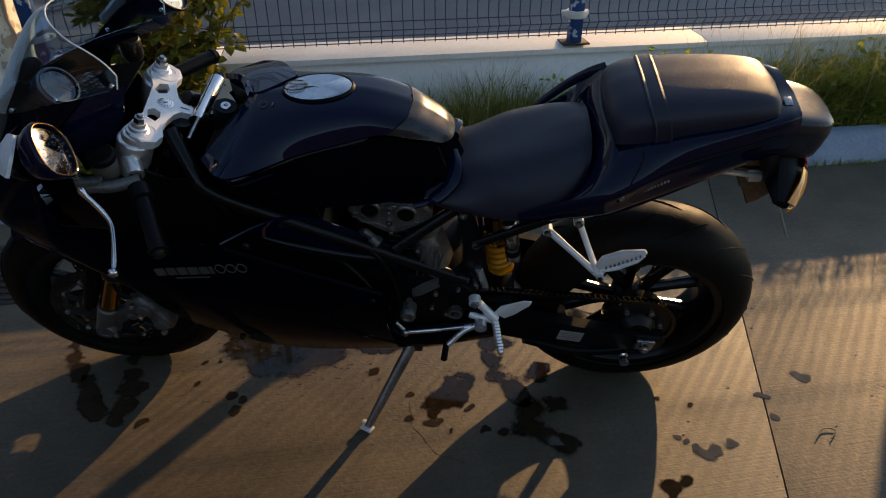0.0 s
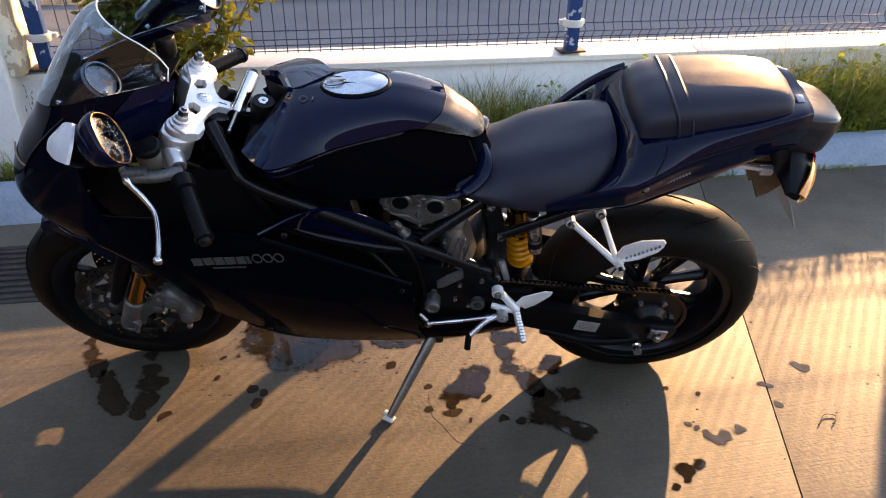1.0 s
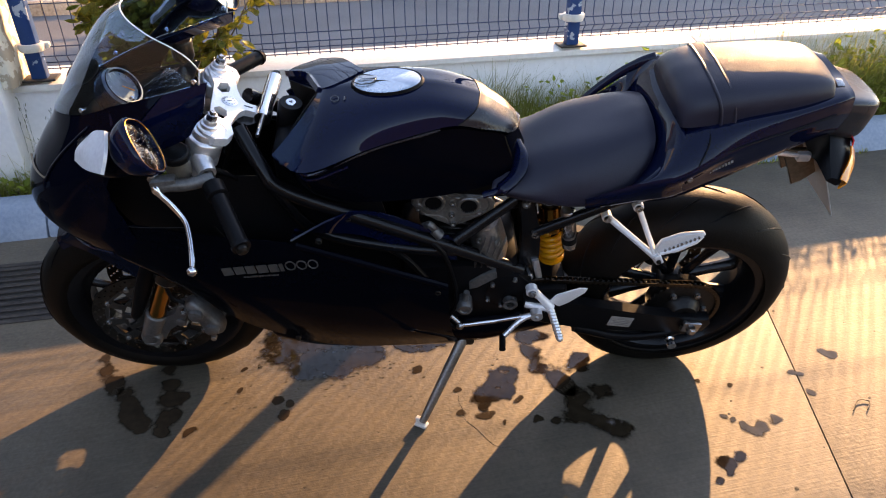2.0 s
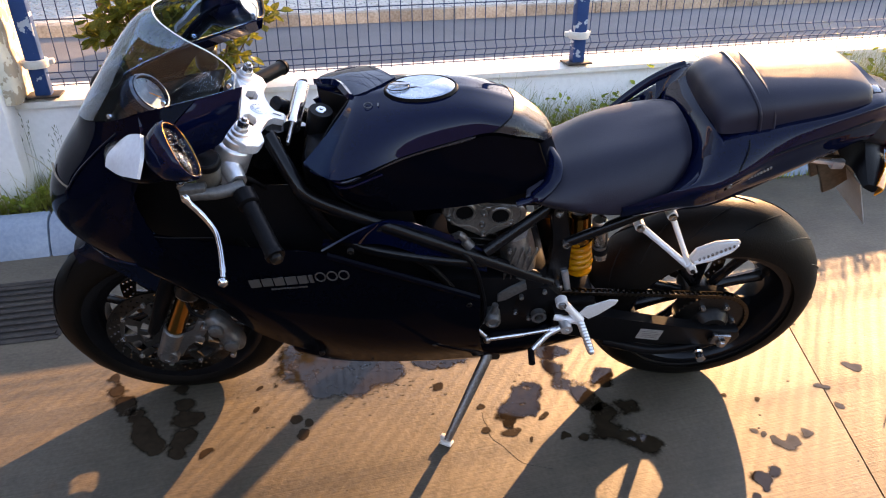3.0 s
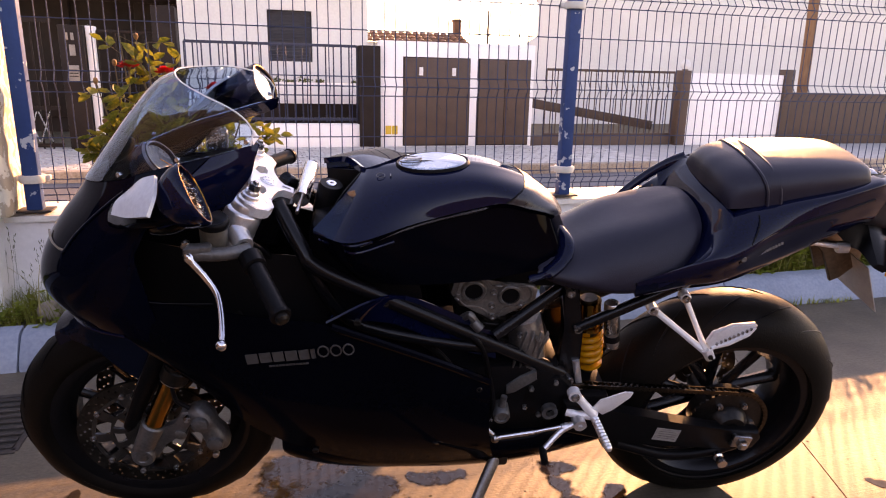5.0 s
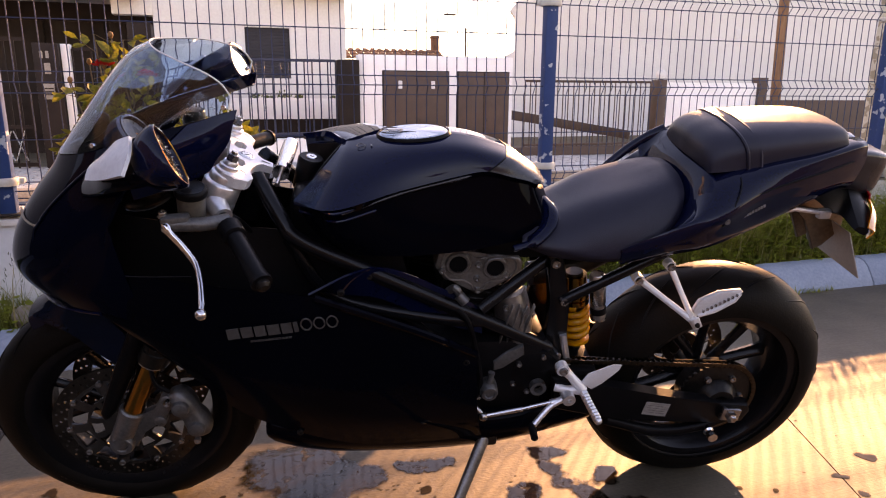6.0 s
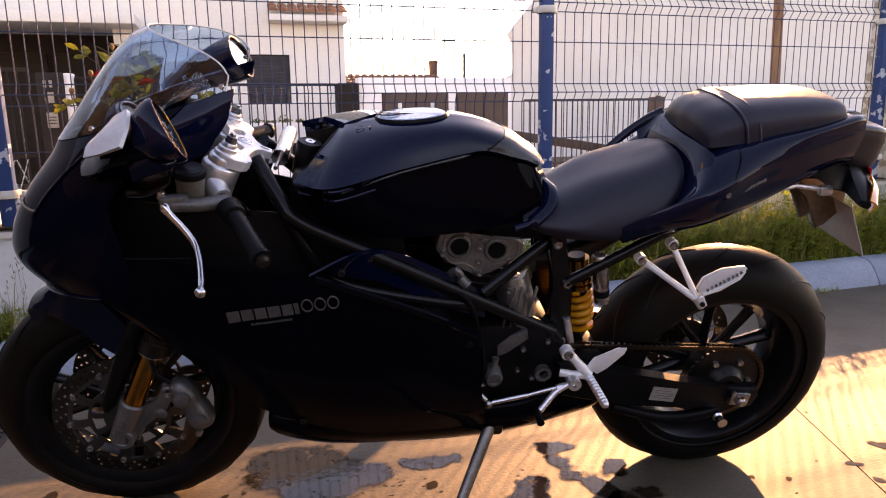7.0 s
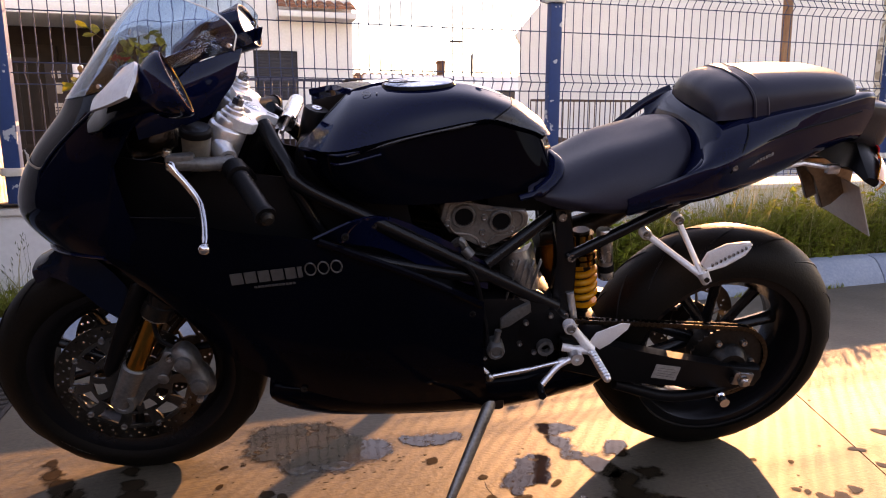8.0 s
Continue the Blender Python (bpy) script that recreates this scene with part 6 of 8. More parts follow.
for s in (-1, 1):
    bm = bmesh.new()
    surface(bm, [[(x, y * s, z) for x, y, z in r] for r in GRID_SIDE], 5, 5, thick=0.004)
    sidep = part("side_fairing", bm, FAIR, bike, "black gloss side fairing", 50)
    bm = bmesh.new()
    surface(bm, [[(-0.262, s * 0.216, 0.722), (-0.262, s * 0.20, 0.716), (-0.262, s * 0.16, 0.70)], [(-0.175, s * 0.172, 0.742), (-0.19, s * 0.165, 0.715), (-0.20, s * 0.15, 0.68)], [(-0.10, s * 0.128, 0.722), (-0.11, s * 0.132, 0.685), (-0.12, s * 0.135, 0.655)], [(0.02, s * 0.112, 0.655), (0.01, s * 0.125, 0.61), (0.0, s * 0.13, 0.588)], [(0.10, s * 0.106, 0.60), (0.10, s * 0.118, 0.572), (0.10, s * 0.122, 0.548)]], 4, 3, thick=0.004)
    vent = part("vent_panel", bm, GLOSS, sidep, "glossy duct panel")
    for p in ((-0.145, 0.148, 0.715), (0.03, 0.123, 0.605)):
        bolt(vent, (p[0], s * p[1], p[2]), (0, s, 0.3), 0.006, 0.005, DARKMETAL)
    bm = bmesh.new()
    surface(bm, [[(-0.66, s * 0.12, 0.86), (-0.63, s * 0.13, 0.72), (-0.56, s * 0.12, 0.60)], [(-0.50, s * 0.14, 0.84), (-0.46, s * 0.15, 0.70), (-0.44, s * 0.14, 0.55)], [(-0.30, s * 0.10, 0.80), (-0.28, s * 0.12, 0.66), (-0.25, s * 0.12, 0.45)], [(-0.08, s * 0.10, 0.76), (-0.05, s * 0.115, 0.62), (-0.02, s * 0.12, 0.40)]], 4, 4, thick=0.003)
    part("inner_cover", bm, SATIN, sidep, "black inner cover")
    bm = bmesh.new()
    tube(bm, catmull([(-0.25, s * 0.230, 0.72), (-0.05, s * 0.236, 0.637), (0.07, s * 0.222, 0.567)], 6), 0.008, 8)
    part("vent_lip", bm, FAIR, sidep)
    # emblem bars on the panel
    bm = bmesh.new()
    for k, (u, w) in enumerate(((0.0, 0.0245), (0.0265, 0.0235), (0.052, 0.0225), (0.0765, 0.0245), (0.103, 0.0215), (0.1265, 0.009))):
        x = -0.418 + u
        z = 0.648 + u * 0.12
        y = s * (0.2315 + 0.0085 * min(1.0, max(0.0, (x + 0.40) / 0.18)) + 0.0035)
        box(bm, (w * 0.93, 0.0016, 0.023), Matrix.Translation((x + w * 0.5, y, z)) @ Matrix.Rotation(radians(-7), 4, "Y") @ Matrix.Rotation(radians(0), 4, "Z"), 0.0)
    for k in range(3):
        x = -0.418 + 0.151 + k * 0.0245
        z = 0.651 + (0.151 + k * 0.0245) * 0.12
        y = s * (0.2315 + 0.0085 * min(1.0, max(0.0, (x + 0.40) / 0.18)) + 0.0036)
        ringed = [Matrix.Translation((x, y, z)) @ Matrix.Rotation(radians(-7), 4, "Y") @ Vector((0.0102 * math.cos(q), 0, 0.0128 * math.sin(q))) for q in [2 * math.pi * j / 18 for j in range(19)]]
        tube(bm, ringed, 0.0016, 5, False)
    for k in range(12):
        x = -0.372 + k * 0.0066
        box(bm, (0.0048, 0.0016, 0.004), Matrix.Translation((x, s * (0.2315 + 0.0085 * (x + 0.4) / 0.18 + 0.0035), 0.631 + (x + 0.37) * 0.12)))
    part("emblem", bm, DECAL, sidep, "grey block emblem")
    for p in ((-0.20, 0.226, 0.728), (0.05, 0.224, 0.55), (-0.30, 0.2, 0.36)):
        bolt(sidep, (p[0], s * (p[1] + 0.002), p[2]), (0, s, 0), 0.007, 0.004, DARKMETAL)

# belly pan
bm = bmesh.new()
rows = []
for x, w, zt, zb in ((-0.388, 0.095, 0.31, 0.268), (-0.37, 0.122, 0.33, 0.238), (-0.25, 0.138, 0.335, 0.212), (-0.05, 0.143, 0.335, 0.206), (0.10, 0.138, 0.335, 0.204), (0.19, 0.13, 0.335, 0.208), (0.30, 0.118, 0.35, 0.224), (0.41, 0.10, 0.355, 0.245), (0.47, 0.06, 0.34, 0.27)):
    rows.append([(x, 0, zt), (x, w, zt), (x, w + 0.025, zt - (zt - zb) * 0.35), (x, w - 0.005, zb + 0.02), (x, w * 0.55, zb), (x, 0, zb)])
surface(bm, rows, 4, 3, mirrored=True, caps=True)
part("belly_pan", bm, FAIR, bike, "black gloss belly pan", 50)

# front mudguard
bm = bmesh.new()
rows = []
for k in range(9):
    a = radians(172 - k * 15)
    if k == 3:
        a = radians(119)
    if k == 4:
        a = radians(110)
    if k > 7:
        a = radians(62)
    r = 0.322
    w = 0.066 if k < 6 else 0.07
    rows.append([STEER @ Vector((r * 0.93 * math.cos(a), -w, r * 0.93 * math.sin(a))) + FRONT, STEER @ Vector((r * math.cos(a), -w * 0.75, r * math.sin(a))) + FRONT, STEER @ Vector((r * 1.025 * math.cos(a), 0, r * 1.025 * math.sin(a))) + FRONT, STEER @ Vector((r * math.cos(a), w * 0.75, r * math.sin(a))) + FRONT, STEER @ Vector((r * 0.93 * math.cos(a), w, r * 0.93 * math.sin(a))) + FRONT])
rows = rows[3:]
surface(bm, rows, 4, 4, thick=0.003)
for s in (-1, 1):
    surface(bm, [[(-0.838, s * 0.058, 0.602), (-0.842, s * 0.068, 0.597), (-0.836, s * 0.074, 0.590)], [(-0.772, s * 0.074, 0.648), (-0.778, s * 0.086, 0.606), (-0.768, s * 0.092, 0.564)], [(-0.700, s * 0.082, 0.604), (-0.715, s * 0.094, 0.556), (-0.716, s * 0.098, 0.510)], [(-0.652, s * 0.088, 0.534), (-0.668, s * 0.097, 0.502), (-0.674, s * 0.10, 0.477)], [(-0.622, s * 0.092, 0.496), (-0.632, s * 0.099, 0.481), (-0.640, s * 0.10, 0.466)]], 4, 4, thick=0.003)
part("front_mudguard", bm, GUARD, bike, "black gloss front mudguard", 50)

# fuel tank
TANK_TOP = [
    [(-0.192, 0, 0.948), (-0.205, 0.035, 0.940), (-0.245, 0.085, 0.908), (-0.288, 0.119, 0.872)],
    [(-0.165, 0, 0.957), (-0.170, 0.065, 0.947), (-0.187, 0.130, 0.922), (-0.211, 0.193, 0.884)],
    [(-0.06, 0, 0.968), (-0.062, 0.068, 0.958), (-0.072, 0.108, 0.934), (-0.083, 0.134, 0.896)],
    [(0.05, 0, 0.967), (0.048, 0.058, 0.959), (0.046, 0.084, 0.944), (0.046, 0.100, 0.914)],
    [(0.148, 0, 0.938), (0.138, 0.052, 0.935), (0.118, 0.078, 0.928), (0.096, 0.090, 0.916)],
]
TANK_SIDE = [
    [(-0.278, 0.112, 0.860), (-0.265, 0.108, 0.82), (-0.24, 0.10, 0.78)],
    [(-0.204, 0.182, 0.868), (-0.20, 0.165, 0.81), (-0.18, 0.14, 0.765)],
    [(-0.081, 0.126, 0.882), (-0.078, 0.136, 0.81), (-0.075, 0.138, 0.755)],
    [(0.046, 0.093, 0.901), (0.050, 0.120, 0.82), (0.05, 0.127, 0.757)],
    [(0.096, 0.084, 0.904), (0.105, 0.112, 0.82), (0.12, 0.118, 0.765)],
    [(0.150, 0.074, 0.888), (0.160, 0.100, 0.81), (0.18, 0.104, 0.77)],
    [(0.186, 0.063, 0.876), (0.205, 0.090, 0.80), (0.215, 0.094, 0.765)],
    [(0.205, 0.056, 0.865), (0.232, 0.078, 0.80), (0.240, 0.080, 0.765)],
    [(0.232, 0.0, 0.857), (0.256, 0.0, 0.80), (0.262, 0.0, 0.765)],
]
TANK_BACK = [
    TANK_TOP[-1],
    [(0.184, 0, 0.916), (0.180, 0.042, 0.911), (0.168, 0.066, 0.906), (0.150, 0.080, 0.899)],
    [(0.215, 0, 0.893), (0.210, 0.036, 0.890), (0.200, 0.056, 0.888), (0.186, 0.069, 0.886)],
    [(0.234, 0, 0.868), (0.230, 0.031, 0.869), (0.221, 0.048, 0.871), (0.206, 0.061, 0.875)],
]
WHOLE = [catmull(r, 6) for r in TANK_TOP + TANK_BACK[1:]]
WHOLE = [catmull([r[j] for r in WHOLE], 6) for j in range(len(WHOLE[0]))]
WHOLE = [[c[i] for c in WHOLE] for i in range(len(WHOLE[0]))]
WHOLE = [[flip(v) for v in reversed(r[1:])] + list(r) for r in WHOLE]
SPLIT = 6 * (len(TANK_TOP) - 1)


def sheet(bm, rows):
    vs = [[bm.verts.new(v) for v in r] for r in rows]
    for a, b in zip(vs, vs[1:]):
        for k in range(len(a) - 1):
            bm.faces.new((a[k], a[k + 1], b[k + 1], b[k]))
    return vs


bm = bmesh.new()
vt = sheet(bm, WHOLE[:SPLIT + 1])
# front notch: the rim turns in and back
half = len(vt[0]) // 2
rim_in = [bm.verts.new(v.co + Vector((0.035, -v.co.y * 0.12, -0.035))) for v in vt[0]]
deep = [bm.verts.new(Vector((v.co.x * 0.35 - 0.09, v.co.y * 0.8, 0.80))) for v in vt[0]]
for a, b in ((vt[0], rim_in), (rim_in, deep)):
    for k in range(len(a) - 1):
        bm.faces.new((a[k], a[k + 1], b[k + 1], b[k]))
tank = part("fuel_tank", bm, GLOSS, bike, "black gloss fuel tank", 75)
for s in (-1, 1):
    bm = bmesh.new()
    surface(bm, [[(x, s * y, z) for x, y, z in r] for r in TANK_SIDE], 6, 5)
    top_edge = catmull([(r[-1][0], s * r[-1][1], r[-1][2]) for r in TANK_TOP + TANK_BACK[1:]], 6)
    low_edge = catmull([(r[0][0], s * r[0][1], r[0][2]) for r in TANK_SIDE[:8]], 6)
    a = [bm.verts.new(p) for p in top_edge]
    b = [bm.verts.new(p) for p in low_edge]
    for k in range(len(a) - 1):
        bm.faces.new((a[k], a[k + 1], b[k + 1], b[k]))
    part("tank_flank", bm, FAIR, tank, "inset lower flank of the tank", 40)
    bm = bmesh.new()
    tube(bm, catmull([(-0.195, s * 0.184, 0.872), (-0.083, s * 0.131, 0.889), (0.02, s * 0.104, 0.904), (0.06, s * 0.095, 0.910)], 6), [0.003] * 12 + [0.004] * 5 + [0.002, 0.001], 8)
    part("tank_rib", bm, PAD, tank, "raised rib under the crease")
bm = bmesh.new()
sheet(bm, [[v + Vector((0.0004, 0, 0.0002)) for v in r] for r in WHOLE[SPLIT:]])
part("tank_pad", bm, PAD, tank, "dark matt pad at the back of the tank", 75)
bm = bmesh.new()
seam = catmull([r for r in TANK_BACK[0]], 5)
tube(bm, [(p.x, -p.y, p.z) for p in reversed(seam[1:])] + list(seam), 0.0016, 6)
part("pad_seam", bm, SATIN, tank)
bm = bmesh.new()
cap_m = Matrix.Translation((-0.048, 0, 0.9685)) @ Matrix.Rotation(radians(-3), 4, "Y") @ Matrix.Diagonal((1.55, 1.0, 1, 1))
lathe(bm, [(0, 0.004), (0.043, 0.003), (0.046, 0.0), (0.046, -0.008)], cap_m, 40)
fcap = part("filler_cap", bm, CAP, tank, "oval silver filler cap")
bm = bmesh.new()
lathe(bm, [(0.0455, 0.001), (0.0475, 0.0022), (0.050, -0.004), (0.0455, -0.008)], cap_m, 40)
part("cap_seal", bm, SATIN, fcap)
bm = bmesh.new()
box(bm, (0.03, 0.002, 0.0012), Matrix.Translation((-0.085, -0.004, 0.9732)), 0.0003)
prism(bm, [(-0.112, 0.004), (-0.098, 0.012), (-0.07, 0.012), (-0.07, 0.004)], 0.001, Matrix.Translation((0, 0, 0.9732)))
part("key_flap", bm, STEEL, fcap)
bm = bmesh.new()
tube(bm, catmull([(-0.117, -0.008, 0.9728), (-0.105, -0.018, 0.9728), (-0.082, -0.016, 0.9726), (-0.073, -0.004, 0.9724), (-0.076, 0.012, 0.9724), (-0.098, 0.018, 0.9728), (-0.112, 0.010, 0.9728), (-0.117, -0.008, 0.9728)], 4), 0.0011, 6, False)
tube(bm, catmull([(-0.075, -0.006, 0.9724), (-0.055, -0.004, 0.972), (-0.04, -0.012, 0.9716)], 4), 0.0009, 6, False)
part("flap_outline", bm, DARKMETAL, fcap, "dark outline of the lock flap")
for s in (-1, 1):
    bm = bmesh.new()
    surface(bm, [[(-0.272, s * 0.112, 0.905 if s > 0 else 0.872), (-0.235, s * 0.06, 0.925 if s > 0 else 0.915), (-0.192, 0, 0.948)], [(-0.262, s * 0.098, 0.875 if s > 0 else 0.845), (-0.222, s * 0.05, 0.895 if s > 0 else 0.885), (-0.178, 0, 0.918)], [(-0.245, s * 0.085, 0.845 if s > 0 else 0.82), (-0.20, s * 0.04, 0.865 if s > 0 else 0.855), (-0.16, 0, 0.885)]], 4, 4, thick=0.003)
    part("notch_wall", bm, SATIN, tank, "black wall of the tank's front notch")
bm = bmesh.new()
surface(bm, [[(-0.270, 0.100, 0.868), (-0.222, 0.065, 0.89), (-0.185, 0.0, 0.90)], [(-0.275, 0.110, 0.917), (-0.224, 0.074, 0.938), (-0.189, 0.0, 0.947)], [(-0.276, 0.112, 0.921), (-0.225, 0.075, 0.942), (-0.190, 0.0, 0.951)], [(-0.262, 0.132, 0.925), (-0.20, 0.11, 0.945), (-0.16, 0.0, 0.961)], [(-0.205, 0.165, 0.928), (-0.15, 0.13, 0.946), (-0.10, 0.05, 0.964)]], 4, 4, thick=0.004)
part("front_wing", bm, GLOSS, tank, "raised front corner of the tank")
bm = bmesh.new()
tube(bm, catmull([(-0.284, -0.117, 0.866), (-0.245, -0.156, 0.872), (-0.207, -0.190, 0.876), (-0.15, -0.160, 0.880)], 5), 0.0035, 8)
tube(bm, catmull([(-0.276, -0.114, 0.848), (-0.238, -0.148, 0.852), (-0.203, -0.182, 0.856), (-0.13, -0.155, 0.866)], 5), 0.003, 8)
part("wing_rib", bm, GLOSS, tank, "rounded double rib under the wing")
bm = bmesh.new()
ring(bm, (-0.155, -0.045, 0.9565), (0.05, -0.15, 1), 0.009, 0.0075, 0.001, 20)
box(bm, (0.003, 0.012, 0.001), Matrix.Translation((-0.135, -0.045, 0.9575)))
part("tank_decal", bm, DECAL, tank, "tiny round decal")

# rider seat
GRID_SEAT = [
    [(0.215, 0, 0.805), (0.215, 0.055, 0.803), (0.20, 0.098, 0.79), (0.17, 0.125, 0.775), (0.19, 0.122, 0.755)],
    [(0.265, 0, 0.808), (0.265, 0.06, 0.807), (0.26, 0.108, 0.79), (0.25, 0.138, 0.76), (0.25, 0.125, 0.735)],
    [(0.345, 0, 0.845), (0.345, 0.08, 0.843), (0.35, 0.135, 0.812), (0.355, 0.16, 0.755), (0.355, 0.14, 0.73)],
    [(0.43, 0, 0.874), (0.43, 0.085, 0.868), (0.435, 0.128, 0.836), (0.445, 0.158, 0.785), (0.445, 0.145, 0.75)],
    [(0.485, 0, 0.893), (0.487, 0.065, 0.886), (0.490, 0.100, 0.868), (0.490, 0.130, 0.832), (0.49, 0.13, 0.79)],
    [(0.518, 0, 0.895), (0.518, 0.05, 0.890), (0.516, 0.090, 0.872), (0.510, 0.112, 0.842), (0.505, 0.115, 0.80)],
]
bm = bmesh.new()
surface(bm, GRID_SEAT, 5, 5, mirrored=True, caps=True)
part("rider_seat", bm, LEATHER, bike, "black vinyl rider seat", 60)
bm = bmesh.new()
edge = catmull([(0.225, 0.03, 0.818), (0.235, 0.075, 0.812), (0.225, 0.105, 0.795), (0.19, 0.128, 0.775), (0.15, 0.135, 0.765)], 5)
for s in (-1, 1):
    tube(bm, [(p.x, s * p.y, p.z) for p in edge], [0.021] * 10 + [0.019] * 6 + [0.010] * (len(edge) - 16), 12, flat=0.7)
part("seat_collar", bm, GLOSS, bike, "black gloss collar between tank and seat")

# tail fairing
GRID_TAIL = [
    [(0.37, 0, 0.745), (0.37, 0.14, 0.752), (0.37, 0.164, 0.772), (0.375, 0.155, 0.735), (0.39, 0.12, 0.72), (0.39, 0, 0.715)],
    [(0.48, 0, 0.775), (0.475, 0.150, 0.798), (0.47, 0.176, 0.825), (0.475, 0.180, 0.79), (0.48, 0.14, 0.745), (0.48, 0, 0.735)],
    [(0.555, 0, 0.895), (0.555, 0.118, 0.906), (0.545, 0.194, 0.866), (0.548, 0.192, 0.828), (0.555, 0.155, 0.768), (0.555, 0, 0.755)],
    [(0.66, 0, 0.92), (0.66, 0.116, 0.937), (0.655, 0.158, 0.902), (0.655, 0.158, 0.865), (0.66, 0.130, 0.792), (0.66, 0, 0.78)],
    [(0.78, 0, 0.94), (0.78, 0.110, 0.957), (0.78, 0.128, 0.935), (0.78, 0.128, 0.900), (0.77, 0.108, 0.835), (0.77, 0, 0.825)],
    [(0.87, 0, 0.965), (0.87, 0.094, 0.972), (0.87, 0.103, 0.95), (0.87, 0.102, 0.920), (0.86, 0.088, 0.866), (0.86, 0, 0.855)],
    [(0.915, 0, 0.968), (0.905, 0.078, 0.972), (0.908, 0.088, 0.95), (0.91, 0.087, 0.92), (0.90, 0.074, 0.866), (0.90, 0, 0.855)],
]
bm = bmesh.new()
surface(bm, GRID_TAIL, 5, 5, mirrored=True, caps=True)
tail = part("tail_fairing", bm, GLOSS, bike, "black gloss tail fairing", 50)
bm = bmesh.new()
rows = [[(x, 0, zt), (x - 0.004, w * 0.85, zt - 0.001), (x - 0.006, w, zt - 0.016), (x - 0.006, w * 0.98, zm), (x - 0.012, w * 0.85, zb), (x - 0.012, 0, zb)] for x, w, zt, zm, zb in ((0.912, 0.084, 0.952, 0.915, 0.862), (0.95, 0.079, 0.946, 0.905, 0.850), (0.982, 0.070, 0.938, 0.897, 0.846), (0.998, 0.055, 0.930, 0.893, 0.852))]
surface(bm, rows, 3, 4, mirrored=True, caps=True)
part("tail_cap", bm, PAD, tail, "grey-black tail end cap")
# rim round the back of the rider seat: a sloped face from the seat's edge up to the pillion
bm = bmesh.new()
RIM = [
    [(0.405, -0.13, 0.735), (0.410, -0.163, 0.772), (0.412, -0.168, 0.778), (0.415, -0.172, 0.765)],
    [(0.455, -0.13, 0.775), (0.466, -0.166, 0.812), (0.474, -0.174, 0.822), (0.480, -0.180, 0.808)],
    [(0.495, -0.115, 0.81), (0.510, -0.135, 0.846), (0.527, -0.161, 0.868), (0.536, -0.178, 0.858)],
    [(0.515, -0.090, 0.84), (0.527, -0.103, 0.878), (0.547, -0.125, 0.905), (0.560, -0.140, 0.900)],
    [(0.520, -0.050, 0.855), (0.531, -0.055, 0.891), (0.550, -0.095, 0.917), (0.570, -0.100, 0.908)],
    [(0.520, 0.0, 0.86), (0.530, 0.0, 0.902), (0.551, -0.02, 0.923), (0.575, -0.02, 0.915)],
    [(0.515, 0.06, 0.86), (0.526, 0.066, 0.896), (0.552, 0.055, 0.926), (0.578, 0.055, 0.918)],
    [(0.508, 0.105, 0.85), (0.521, 0.125, 0.881), (0.552, 0.104, 0.926), (0.582, 0.100, 0.920)],
]
surface(bm, RIM, 5, 4, thick=0.003)
part("seat_rim", bm, GLOSS, tail, "black gloss rim behind the rider seat", 45)
# raised shoulder with its duct opening on the far side
bm = bmesh.new()
surface(bm, [
    [(0.545, 0.100, 0.915), (0.560, 0.118, 0.938), (0.566, 0.140, 0.936), (0.562, 0.166, 0.905), (0.555, 0.184, 0.870)],
    [(0.580, 0.096, 0.925), (0.590, 0.116, 0.944), (0.596, 0.136, 0.940), (0.594, 0.160, 0.912), (0.590, 0.178, 0.880)],
    [(0.640, 0.100, 0.925), (0.645, 0.115, 0.936), (0.648, 0.130, 0.930), (0.648, 0.150, 0.910), (0.646, 0.160, 0.885)],
], 4, 4, thick=0.003)
surface(bm, [[(0.500, 0.115, 0.85), (0.521, 0.125, 0.881), (0.538, 0.114, 0.906), (0.552, 0.104, 0.926)], [(0.506, 0.138, 0.868), (0.526, 0.142, 0.892), (0.548, 0.132, 0.917), (0.566, 0.125, 0.938)], [(0.508, 0.159, 0.884), (0.530, 0.158, 0.903), (0.555, 0.150, 0.925), (0.580, 0.146, 0.937)]], 4, 4, thick=0.003)
c = catmull([(0.566, 0.147, 0.926), (0.535, 0.156, 0.908), (0.490, 0.166, 0.872), (0.442, 0.165, 0.830), (0.395, 0.158, 0.785)], 5)
tube(bm, c, [0.014 - 0.006 * i / (len(c) - 1) for i in range(len(c))], 10, flat=0.55)
part("duct_shoulder", bm, GLOSS, tail, "black gloss shoulder arching over a duct", 45)
for s in (-1, 1):
    bm = bmesh.new()
    tube(bm, catmull([(0.585, s * 0.181, 0.862), (0.64, s * 0.164, 0.892), (0.72, s * 0.146, 0.912), (0.80, s * 0.126, 0.925), (0.87, s * 0.105, 0.938)], 5), 0.002, 6)
    part("tail_seam", bm, SATIN, tail)
    bm = bmesh.new()
    tube(bm, catmull([(0.609, s * 0.120, 0.924), (0.598, s * 0.160, 0.908), (0.578, s * 0.186, 0.876), (0.560, s * 0.192, 0.835)], 5), 0.0016, 6)
    part("panel_joint", bm, SATIN, tail)
for s in (-1, 1):
    bolt(tail, (0.566, s * 0.190, 0.846), (0, s, 0), 0.006, 0.005, STEEL)
    bm = bmesh.new()
    for k in range(10):
        box(bm, (0.0042, 0.0012, 0.0062), Matrix.Translation((0.602 + k * 0.0064, s * (0.1725 - k * 0.0015), 0.842 + k * 0.0024)) @ Matrix.Rotation(radians(-14), 4, "Y"))
    part("tail_emblem", bm, STICKER, tail, "tiny grey block emblem")

